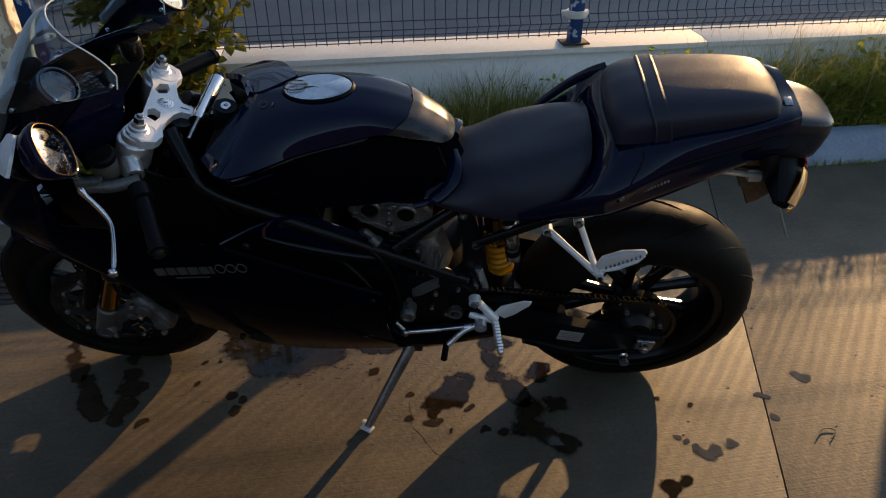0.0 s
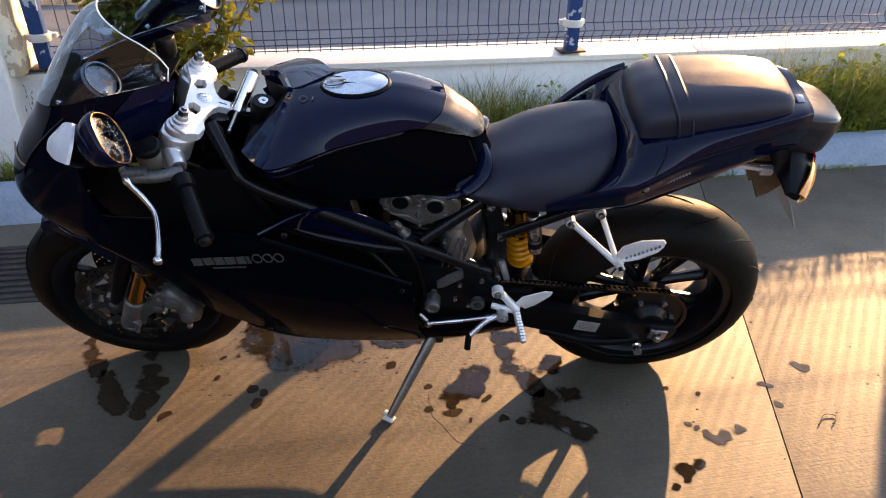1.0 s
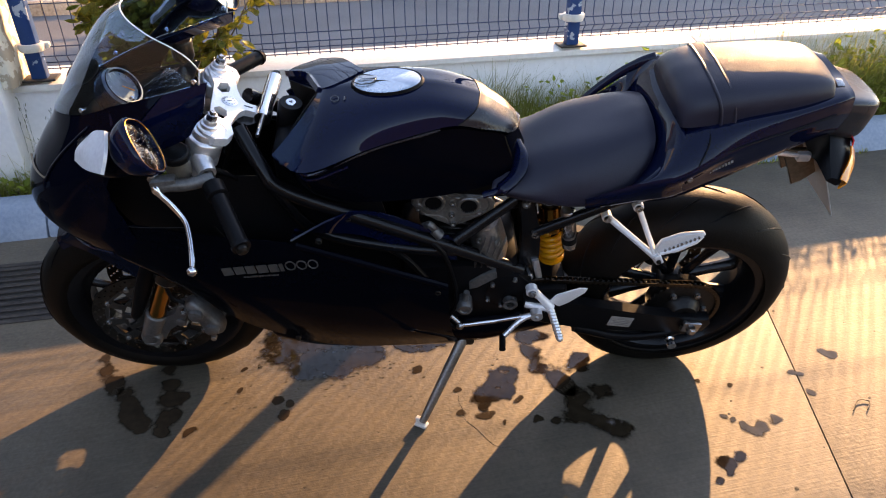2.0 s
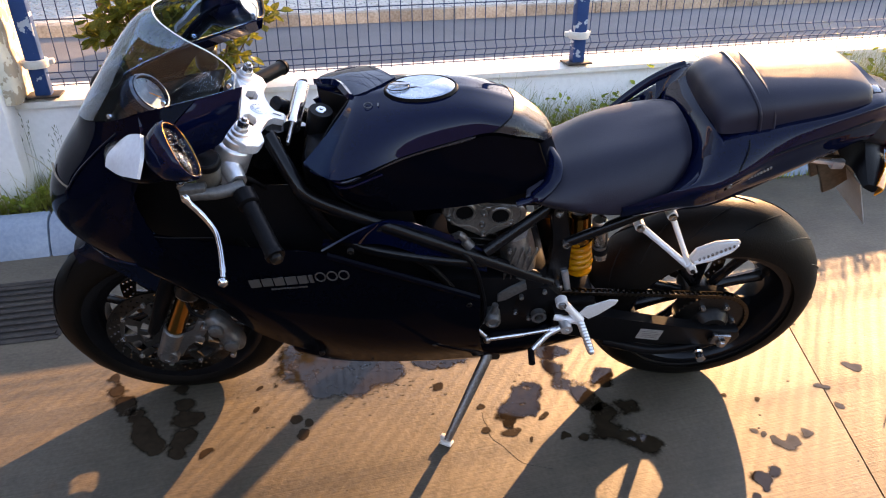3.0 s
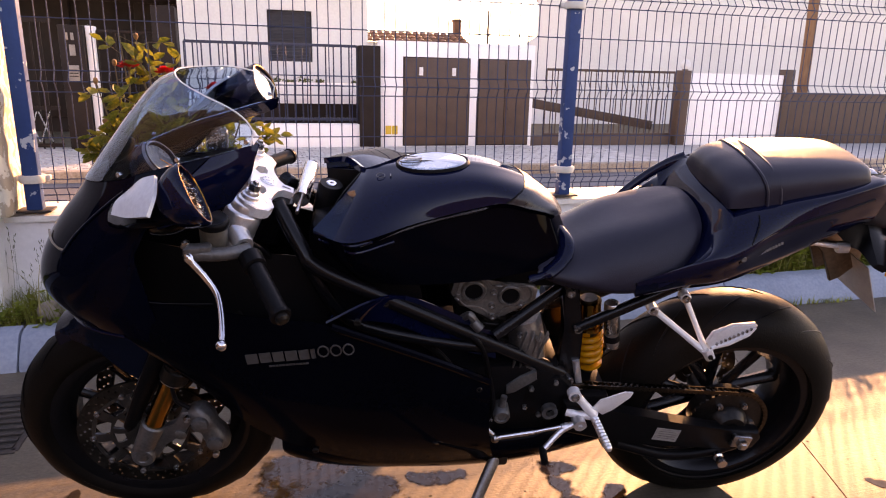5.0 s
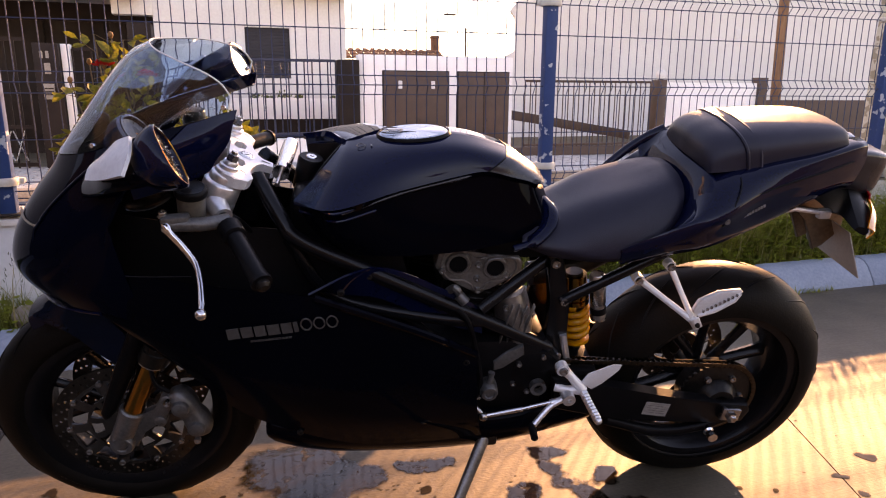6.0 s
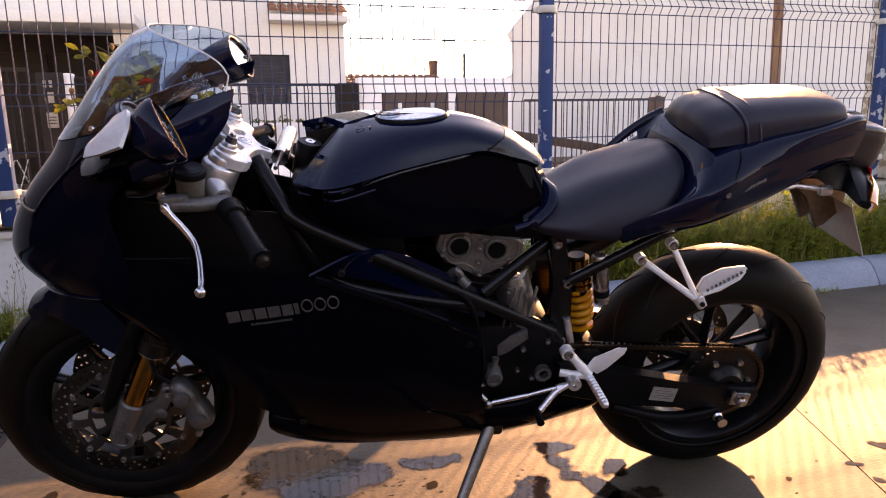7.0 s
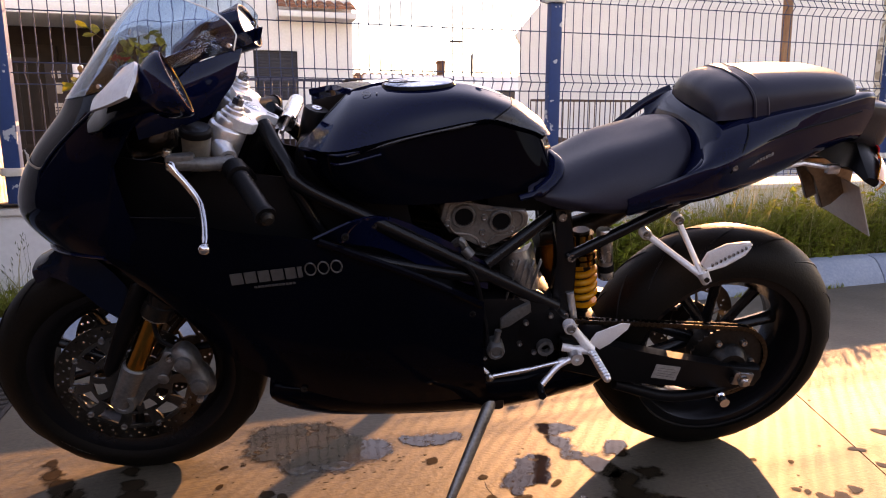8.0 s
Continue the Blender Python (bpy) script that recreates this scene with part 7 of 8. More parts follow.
# pillion seat
GRID_PILLION = [
    [(0.540, 0, 0.925), (0.543, 0.06, 0.925), (0.549, 0.092, 0.922), (0.552, 0.106, 0.916)],
    [(0.540, 0, 0.970), (0.545, 0.07, 0.964), (0.552, 0.104, 0.945), (0.557, 0.116, 0.920)],
    [(0.585, 0, 0.997), (0.588, 0.075, 0.990), (0.592, 0.112, 0.966), (0.595, 0.120, 0.925)],
    [(0.69, 0, 1.007), (0.69, 0.076, 1.001), (0.69, 0.109, 0.977), (0.69, 0.114, 0.938)],
    [(0.79, 0, 1.010), (0.79, 0.073, 1.004), (0.79, 0.100, 0.984), (0.79, 0.105, 0.953)],
    [(0.848, 0, 1.004), (0.848, 0.066, 0.999), (0.848, 0.087, 0.984), (0.85, 0.094, 0.962)],
    [(0.872, 0, 0.988), (0.868, 0.060, 0.984), (0.863, 0.080, 0.975), (0.862, 0.090, 0.963)],
    [(0.878, 0, 0.962), (0.873, 0.058, 0.962), (0.867, 0.078, 0.961), (0.866, 0.088, 0.960)],
]
bm = bmesh.new()
surface(bm, GRID_PILLION, 5, 5, mirrored=True, caps=True)
pillion = part("pillion_seat", bm, LEATHER, bike, "black vinyl pillion seat with strap", 60)
for k, x in enumerate((0.603, 0.630)):
    bm = bmesh.new()
    half = [(x + 0.004, 0, 1.000 + k * 0.004), (x + 0.006, 0.077, 0.993 + k * 0.004), (x + 0.016, 0.1125, 0.970 + k * 0.002), (x + 0.026, 0.1195, 0.926 + k * 0.004)]
    c = catmull(half, 5)
    tube(bm, [(p.x, -p.y, p.z) for p in reversed(c[1:])] + list(c), 0.0048, 8, flat=0.8)
    part("strap_edge", bm, LEATHER, pillion, "stitched edge of the strap")
bm = bmesh.new()
rows = [[(x, 0, z), (x + 0.002, 0.078, z - 0.006), (x + 0.012, 0.1145, z - 0.029), (x + 0.022, 0.1215, z - 0.072)] for x, z in ((0.606, 1.0015), (0.621, 1.0045), (0.636, 1.0065))]
surface(bm, rows, 3, 5, mirrored=True, thick=0.002)
part("strap", bm, LEATHER, pillion, "flat black strap across the seat")
bm = bmesh.new()
box(bm, (0.016, 0.022, 0.006), Matrix.Translation((0.888, -0.045, 0.974)) @ Matrix.Rotation(radians(12), 4, "X"), 0.0015)
part("seat_catch", bm, STEEL, pillion, "small steel seat catch")

# rear lamp with winged indicators, bracket, plate
WING = [
    [(0.900, 0, 0.80), (0.915, 0, 0.88), (0.975, 0, 0.875), (0.99, 0, 0.845), (0.97, 0, 0.80), (0.900, 0, 0.80)],
    [(0.890, 0.06, 0.80), (0.908, 0.06, 0.866), (0.948, 0.066, 0.848), (0.968, 0.066, 0.828), (0.958, 0.06, 0.79), (0.890, 0.06, 0.80)],
    [(0.880, 0.105, 0.815), (0.898, 0.105, 0.842), (0.935, 0.108, 0.83), (0.953, 0.108, 0.812), (0.944, 0.105, 0.786), (0.880, 0.105, 0.815)],
    [(0.888, 0.150, 0.799), (0.896, 0.150, 0.807), (0.911, 0.153, 0.804), (0.919, 0.155, 0.797), (0.913, 0.153, 0.787), (0.888, 0.150, 0.799)],
]
bm = bmesh.new()
surface(bm, [[flip(p) for p in r] for r in reversed(WING[1:])] + WING, 4, 2, caps=True)
tl = part("tail_lamp", bm, SATIN, bike, "black tail lamp housing", 30)
for s in (-1, 1):
    bm = bmesh.new()
    surface(bm, [[(0.956, s * 0.085, 0.842), (0.972, s * 0.085, 0.822), (0.962, s * 0.085, 0.786)], [(0.942, s * 0.118, 0.832), (0.960, s * 0.118, 0.812), (0.950, s * 0.118, 0.780)], [(0.914, s * 0.156, 0.808), (0.930, s * 0.160, 0.798), (0.920, s * 0.157, 0.780)]], 3, 3, thick=0.003)
    part("indicator", bm, AMBER, tl, "amber indicator lens")
bm = bmesh.new()
surface(bm, [[(0.962, y, 0.872 - abs(y) * 0.28), (0.984 - abs(y) * 0.25, y, 0.862 - abs(y) * 0.3), (0.993 - abs(y) * 0.3, y, 0.842 - abs(y) * 0.2)] for y in (-0.078, -0.04, 0, 0.04, 0.078)], 3, 3, thick=0.003)
part("stop_lamp", bm, RED, tl, "red stop lamp lens")
bm = bmesh.new()
prism(bm, [(0.80, 0.815), (0.87, 0.79), (0.95, 0.795), (0.955, 0.74), (0.92, 0.70), (0.90, 0.69), (0.86, 0.77)], 0.012, Matrix.Translation((0, -0.03, 0)) @ Matrix(((1, 0, 0, 0), (0, 0, 1, 0), (0, 1, 0, 0), (0, 0, 0, 1))), 0.003)
prism(bm, [(0.80, 0.815), (0.87, 0.79), (0.95, 0.795), (0.955, 0.74), (0.92, 0.70), (0.90, 0.69), (0.86, 0.77)], 0.012, Matrix.Translation((0, 0.03, 0)) @ Matrix(((1, 0, 0, 0), (0, 0, 1, 0), (0, 1, 0, 0), (0, 0, 0, 1))), 0.003)
part("plate_bracket", bm, BRONZE, bike, "brownish metal plate bracket")
bm = bmesh.new()
box(bm, (0.136, 0.20, 0.0025), Matrix.Translation((0.957, 0, 0.706)) @ Matrix.Rotation(radians(62), 4, "Y"), 0.0)
part("number_plate", bm, WHITEPLATE, bike, "blank plate seen from its grey back")
bm = bmesh.new()
for k in range(6):
    box(bm, (0.045, 0.014, 0.002), Matrix.Translation((0.9595, -0.058 + k * 0.023, 0.7075)) @ Matrix.Rotation(radians(62), 4, "Y"))
part("plate_bars", bm, SATIN, bike, "dark bars on the plate")
bm = bmesh.new()
tube(bm, [(0.72, -0.07, 0.80), (0.80, -0.066, 0.812), (0.87, -0.063, 0.80)], 0.006, 8)
box(bm, (0.03, 0.016, 0.022), (0.876, -0.063, 0.797), 0.004)
part("tail_stay", bm, SILVER, bike, "bright alloy stay under the tail")

# ---- frame ----
TUBES = {
    "main_tube": ([(-0.36, 0.06, 0.90), (-0.31, 0.12, 0.83), (-0.28, 0.135, 0.795), (-0.15, 0.135, 0.722), (0.262, 0.108, 0.49)], 0.0165),
    "cross_tube": ([(0.095, 0.115, 0.605), (0.252, 0.07, 0.708)], 0.014),
    "seat_tube": ([(0.285, 0.10, 0.612), (0.48, 0.105, 0.722), (0.62, 0.09, 0.79)], 0.0125),
    "upper_seat_tube": ([(0.255, 0.065, 0.712), (0.40, 0.09, 0.735), (0.50, 0.09, 0.76)], 0.010),
    "lower_tube": ([(-0.30, 0.12, 0.79), (-0.22, 0.125, 0.66), (-0.02, 0.13, 0.60), (0.12, 0.118, 0.575)], 0.014),
}
for s in (-1, 1):
    for name, (pts, r) in TUBES.items():
        bm = bmesh.new()
        pts = [(x, s * y, z) for x, y, z in pts]
        tube(bm, catmull(pts, 5) if len(pts) > 2 else pts, r, 14)
        part(name, bm, FRAME, bike, "black trellis frame tube")
    bm = bmesh.new()
    prism(bm, [(0.235, 0.725), (0.275, 0.725), (0.30, 0.60), (0.312, 0.43), (0.30, 0.34), (0.265, 0.34), (0.25, 0.45), (0.262, 0.60)], 0.03, Matrix.Translation((0, s * 0.085, 0)) @ Matrix(((1, 0, 0, 0), (0, 0, 1, 0), (0, 1, 0, 0), (0, 0, 0, 1))), 0.006)
    plate = part("frame_plate", bm, FRAME, bike, "black upright frame plate")
    for p in ((0.255, 0.71), (0.285, 0.612), (0.262, 0.49), (0.286, 0.463)):
        bolt(plate, (p[0], s * 0.104, p[1]), (0, s, 0), 0.010, 0.008, STEEL)
bm = bmesh.new()
tube(bm, [(-0.40, 0.004, 0.79), (-0.362, 0.004, 0.885)], 0.03, 20)
part("steering_head", bm, FRAME, bike)

# ---- engine ----
bm = bmesh.new()
box(bm, (0.30, 0.26, 0.22), Matrix.Translation((0.11, 0, 0.42)), 0.03)
box(bm, (0.30, 0.22, 0.14), Matrix.Translation((0.0, 0, 0.33)), 0.03)
box(bm, (0.20, 0.20, 0.26), Matrix.Translation((-0.16, 0, 0.44)) @ Matrix.Rotation(radians(-12), 4, "Y"), 0.03)
engine = part("engine", bm, SATIN, bike, "dark engine crankcase")
bm = bmesh.new()
XZ = Matrix(((1, 0, 0, 0), (0, 0, 1, 0), (0, 1, 0, 0), (0, 0, 0, 1)))
H1, H2 = Vector((0.044, -0.09, 0.709)), Vector((0.125, -0.09, 0.697))
lobes = [(-0.006, 0.702), (0.002, 0.738), (0.020, 0.748), (0.060, 0.745), (0.078, 0.729), (0.098, 0.727), (0.118, 0.731), (0.148, 0.725), (0.176, 0.722), (0.186, 0.706), (0.184, 0.684), (0.160, 0.664), (0.130, 0.659), (0.112, 0.648), (0.100, 0.632), (0.082, 0.632), (0.072, 0.650), (0.050, 0.662), (0.016, 0.668)]
prism(bm, lobes, 0.05, Matrix.Translation((0, -0.068, 0)) @ XZ, 0.006)
head = part("cylinder_head", bm, ENGINE, engine, "grey cast cylinder head cover")
bm = bmesh.new()
inset = [Vector((0.082 + (x - 0.082) * 0.86, -0.0935, 0.694 + (z - 0.694) * 0.84)) for x, z in lobes]
tube(bm, catmull(inset + inset[:1], 3), 0.0024, 6, False)
for x, z, w in ((0.035, 0.741, 0.020), (0.098, 0.722, 0.016), (0.135, 0.719, 0.014)):
    box(bm, (w, 0.012, 0.006), (x, -0.092, z), 0.002, 1)
part("cast_ridge", bm, ENGINE, head, "raised cast ridge")
for c in (H1, H2):
    bm = bmesh.new()
    lathe(bm, [(0.0195, -0.02), (0.0195, 0.0065), (0.0205, 0.0085), (0.0245, 0.0085), (0.027, 0.006), (0.0285, 0.003), (0.0285, -0.012)], axis_matrix(c, (0, -1, 0)), 28)
    boss = part("cam_boss", bm, ENGINE, head, "cast ring boss")
    bm = bmesh.new()
    lathe(bm, [(0, -0.002), (0.0195, -0.002), (0.0196, 0.002)], axis_matrix(c - Vector((0, 0.006, 0)), (0, -1, 0)), 24)
    part("cam_plug", bm, SATIN, boss, "deep dark recess")
for p in ((0.010, 0.694), (0.086, 0.672), (0.088, 0.706), (0.150, 0.678), (0.090, 0.643)):
    bolt(head, (p[0], -0.094, p[1]), (0, -1, 0), 0.0075, 0.006, STEEL)
bm = bmesh.new()
box(bm, (0.13, 0.13, 0.14), Matrix.Translation((0.085, 0.01, 0.66)) @ Matrix.Rotation(radians(10), 4, "Y"), 0.012)
part("cam_box", bm, DARKMETAL, engine)
for k in range(6):
    bm = bmesh.new()
    box(bm, (0.115, 0.15, 0.006), Matrix.Translation((0.10 + k * 0.005, 0, 0.545 + k * 0.019)) @ Matrix.Rotation(radians(10), 4, "Y"), 0.002, 1)
    part("fin", bm, DARKMETAL, engine)
bm = bmesh.new()
box(bm, (0.09, 0.13, 0.13), Matrix.Translation((0.115, 0, 0.585)) @ Matrix.Rotation(radians(10), 4, "Y"), 0.01)
part("cylinder", bm, DARKMETAL, engine, "grey engine cylinder")
bm = bmesh.new()
surface(bm, [[(0.125, -0.07, 0.615), (0.15, -0.105, 0.625), (0.185, -0.10, 0.63), (0.205, -0.06, 0.63)], [(0.135, -0.08, 0.57), (0.16, -0.118, 0.575), (0.20, -0.11, 0.58), (0.22, -0.06, 0.58)], [(0.14, -0.085, 0.52), (0.175, -0.122, 0.52), (0.215, -0.115, 0.515), (0.235, -0.06, 0.51)], [(0.12, -0.09, 0.485), (0.16, -0.12, 0.475), (0.21, -0.115, 0.465), (0.23, -0.06, 0.46)]], 4, 4, caps=True)
for k in range(4):
    box(bm, (0.003, 0.012, 0.10), Matrix.Translation((0.155 + k * 0.016, -0.117, 0.565)) @ Matrix.Rotation(radians(14), 4, "Y"), 0.001, 1)
part("belt_cover", bm, ENGINE, engine, "ribbed silver engine cover")
for p in ((0.15, -0.122, 0.61), (0.195, -0.117, 0.595), (0.165, -0.124, 0.49), (0.205, -0.12, 0.475)):
    bolt(engine, p, (0, -1, 0), 0.006, 0.005, STEEL)
bm = bmesh.new()
lathe(bm, [(0, 0.016), (0.010, 0.016), (0.012, 0.020), (0.017, 0.020), (0.020, 0.014), (0.021, 0.0), (0.021, -0.03)], axis_matrix((0.120, -0.15, 0.410), (0, -1, 0)), 24)
tube(bm, [(0.121, -0.15, 0.425), (0.123, -0.149, 0.440), (0.125, -0.148, 0.456)], [0.010, 0.007, 0.008], 12)
part("clutch_slave", bm, CAST, engine, "round silver slave cylinder")
bm = bmesh.new()
prism(bm, [(0.131, 0.476), (0.158, 0.500), (0.196, 0.516), (0.200, 0.492), (0.152, 0.456), (0.132, 0.450)], 0.016, Matrix.Translation((0, -0.128, 0)) @ XZ, 0.003)
part("chain_guard", bm, CAST, engine, "plain grey front chain guard")
bm = bmesh.new()
ring(bm, (0.238, -0.142, 0.402), (0, -1, 0), 0.019, 0.011, 0.016, 20)
part("pivot_cap", bm, CAST, engine)
bm = bmesh.new()
prism(bm, [(0.17, 0.40), (0.175, 0.455), (0.205, 0.49), (0.255, 0.495), (0.29, 0.46), (0.29, 0.42), (0.26, 0.385), (0.21, 0.375)], 0.04, Matrix.Translation((0, -0.112, 0)) @ XZ, 0.008)
cover = part("sprocket_cover", bm, SATIN, engine, "black sprocket cover")
for p in ((0.18, 0.41), (0.19, 0.465), (0.245, 0.482), (0.215, 0.385)):
    bolt(cover, (p[0], -0.134, p[1]), (0, -1, 0), 0.006, 0.006, STEEL)
bm = bmesh.new()
lathe(bm, [(0, 0.012), (0.03, 0.012), (0.036, 0.006), (0.05, 0.004), (0.054, -0.01)], axis_matrix((0.06, -0.128, 0.36), (0, -1, 0)), 36)
gen = part("generator_cover", bm, SATIN, engine, "round dark generator cover")
for k in range(6):
    a = k * math.pi / 3 + 0.3
    bolt(gen, (0.06 + 0.044 * math.cos(a), -0.133, 0.36 + 0.044 * math.sin(a)), (0, -1, 0), 0.005, 0.005, STEEL)
bm = bmesh.new()
tube(bm, catmull([(0.02, -0.10, 0.64), (0.035, -0.12, 0.665), (0.05, -0.115, 0.64), (0.06, -0.1, 0.62)], 4), 0.009, 8)
tube(bm, [(0.045, -0.118, 0.645), (0.06, -0.125, 0.63)], 0.012, 10)
part("coolant_fitting", bm, CAST, engine, "silver hose fitting")
bm = bmesh.new()
tube(bm, catmull([(0.0, -0.12, 0.64), (0.06, -0.14, 0.6), (0.09, -0.135, 0.5), (0.1, -0.15, 0.42), (0.075, -0.16, 0.36), (0.10, -0.165, 0.33)], 6), 0.006, 8)
part("hose", bm, SATIN, engine, "black hose")
bm = bmesh.new()
tube(bm, catmull([(-0.1, -0.12, 0.62), (-0.02, -0.13, 0.56), (0.05, -0.14, 0.45), (0.07, -0.14, 0.38)], 6), 0.008, 8)
part("hose", bm, SATIN, engine, "black hose")
bm = bmesh.new()
box(bm, (0.36, 0.2, 0.14), Matrix.Translation((-0.12, 0, 0.80)), 0.03)
box(bm, (0.16, 0.18, 0.06), Matrix.Translation((0.17, 0, 0.74)), 0.02)
part("airbox", bm, SATIN, bike, "black airbox under the tank")
bm = bmesh.new()
box(bm, (0.03, 0.30, 0.30), Matrix.Translation((-0.40, 0, 0.56)) @ Matrix.Rotation(radians(-20), 4, "Y"), 0.006)
part("radiator", bm, DARKMETAL, bike, "black radiator")
bm = bmesh.new()
tube(bm, catmull([(0.24, 0.04, 0.60), (0.38, 0.06, 0.62), (0.52, 0.05, 0.72), (0.70, 0.03, 0.80)], 6), 0.03, 14)
part("exhaust_pipe", bm, DARKMETAL, bike, "dark exhaust pipe under the seat")

# shock absorber
sb, st = Vector((0.356, -0.03, 0.435)), Vector((0.330, -0.02, 0.64))
sd = (st - sb).normalized()
bm = bmesh.new()
tube(bm, [sb - sd * 0.03, sb, sb + sd * 0.005, st], [0.013, 0.013, 0.02, 0.02], 16)
shock = part("shock_absorber", bm, DARKMETAL, bike, "rear shock absorber")
bm = bmesh.new()
turns, pts = 4.6, []
e1 = sd.orthogonal().normalized()
e2 = sd.cross(e1)
for k in range(96):
    t = k / 95
    a = 2 * math.pi * turns * t
    pts.append(sb + sd * (0.032 + 0.090 * t) + (e1 * math.cos(a) + e2 * math.sin(a)) * 0.0285)
tube(bm, pts, 0.0078, 10)
part("spring", bm, SPRING, shock, "yellow coil spring")
bm = bmesh.new()
tube(bm, [sb + sd * 0.122, sb + sd * 0.125, sb + sd * 0.136, sb + sd * 0.138, sb + sd * 0.141, sb + sd * 0.152, sb + sd * 0.154, sb + sd * 0.2], [0.028, 0.034, 0.034, 0.029, 0.034, 0.034, 0.029, 0.029], 24)
part("preload_ring", bm, GOLD, shock, "gold preload rings and body")
bm = bmesh.new()
tube(bm, [sb + sd * 0.012, sb + sd * 0.018, sb + sd * 0.025], [0.02, 0.034, 0.034], 24)
part("spring_seat", bm, SPRING, shock)
bm = bmesh.new()
ra, rb = Vector((0.378, -0.090, 0.550)), Vector((0.359, -0.088, 0.668))
rd = (rb - ra).normalized()
tube(bm, [ra, ra + rd * 0.003, ra + rd * 0.03, ra + rd * 0.032, ra + rd * 0.045, ra + rd * 0.047, rb, rb + rd * 0.004], [0.015, 0.018, 0.018, 0.0165, 0.0165, 0.018, 0.018, 0.015], 20)
res = part("reservoir", bm, STEEL, shock, "silver shock reservoir")
bm = bmesh.new()
tube(bm, [ra + rd * 0.02, ra + rd * 0.036], 0.0184, 20)
part("band", bm, SATIN, res, "dark band")
bm = bmesh.new()
tube(bm, [(0.295, -0.10, 0.52), (0.315, -0.095, 0.44), (0.33, -0.09, 0.405)], 0.009, 10)
tube(bm, [(0.36, -0.03, 0.42), (0.40, -0.04, 0.37)], 0.014, 10)
part("linkage_rod", bm, SILVER, bike, "silver suspension rod")

# swing arm, chain, sprocket
bm = bmesh.new()
for s in (-1, 1):
    prism(bm, [(0.27, 0.43), (0.36, 0.412), (0.452, 0.390), (0.56, 0.362), (0.70, 0.331), (0.775, 0.325), (0.785, 0.30), (0.77, 0.268), (0.70, 0.272), (0.56, 0.284), (0.42, 0.305), (0.28, 0.34)], 0.03, Matrix.Translation((0, s * 0.138, 0)) @ XZ, 0.007)
box(bm, (0.10, 0.25, 0.10), (0.34, 0, 0.38), 0.02)
arm = part("swing_arm", bm, SATIN, bike, "black swing arm")
bm = bmesh.new()
tube(bm, catmull([(0.42, -0.135, 0.285), (0.55, -0.14, 0.245), (0.66, -0.14, 0.25), (0.75, -0.14, 0.285)], 5), 0.014, 10)
part("lower_brace", bm, SATIN, arm)
bm = bmesh.new()
box(bm, (0.063, 0.0012, 0.038), Matrix.Translation((0.535, -0.1545, 0.326)) @ Matrix.Rotation(radians(11), 4, "Y"))
stick = part("warning_sticker", bm, STICKER, arm, "grey rectangular sticker")
bm = bmesh.new()
for k in range(4):
    box(bm, (0.046, 0.0004, 0.001), Matrix.Translation((0.535, -0.1553, 0.336 - k * 0.007)) @ Matrix.Rotation(radians(11), 4, "Y"))
part("print_bars", bm, DECAL, stick)
bm = bmesh.new()
box(bm, (0.05, 0.014, 0.036), Matrix.Translation((0.728, -0.158, 0.302)) @ Matrix.Rotation(radians(8), 4, "Y"), 0.004)
block = part("axle_block", bm, STEEL, arm, "silver chain adjuster block")
bm = bmesh.new()
lathe(bm, [(0, 0.018), (0.008, 0.018), (0.010, 0.014), (0.014, 0.012), (0.014, 0.0)], axis_matrix((0.726, -0.164, 0.302), (0, -1, 0)), 6)
part("axle_nut", bm, STEEL, block)
bm = bmesh.new()
lathe(bm, [(0, 0.02), (0.012, 0.02), (0.013, 0.012), (0.009, 0.008), (0.009, 0.0), (0.013, -0.004), (0.013, -0.012)], axis_matrix((0.684, -0.165, 0.25), (0, -1, 0)), 16)
part("stand_bobbin", bm, POLISHED, arm, "polished stand bobbin")
bm = bmesh.new()
teeth = []
SPR = REAR + Vector((0, -0.105, 0))
for k in range(39 * 2):
    a = math.pi * k / 39
    r = 0.101 if k % 2 else 0.096
    teeth.append((SPR.x + r * math.cos(a), SPR.z + r * math.sin(a)))
prism(bm, teeth, 0.006, Matrix.Translation((0, SPR.y, 0)) @ XZ)
spr = part("sprocket", bm, DARKMETAL, rear, "dark rear sprocket")
bm = bmesh.new()
lathe(bm, [(0.02, 0.03), (0.036, 0.03), (0.04, 0.024), (0.05, 0.012), (0.052, 0.003)], axis_matrix(SPR, (0, -1, 0)), 32)
part("sprocket_carrier", bm, DARKMETAL, spr, "grey sprocket carrier")
bm = bmesh.new()
lathe(bm, [(0.03, 0.0), (0.070, 0.0), (0.078, -0.006), (0.080, -0.04), (0.05, -0.05)], axis_matrix(SPR + Vector((0, 0.012, 0)), (0, -1, 0)), 32)
part("drive_hub", bm, DARKMETAL, spr, "dark cush drive hub")
for k in range(6):
    a = 2 * math.pi * k / 6
    bolt(spr, SPR + Vector((0.064 * math.cos(a), -0.004, 0.064 * math.sin(a))), (0, -1, 0), 0.008, 0.008, STEEL)


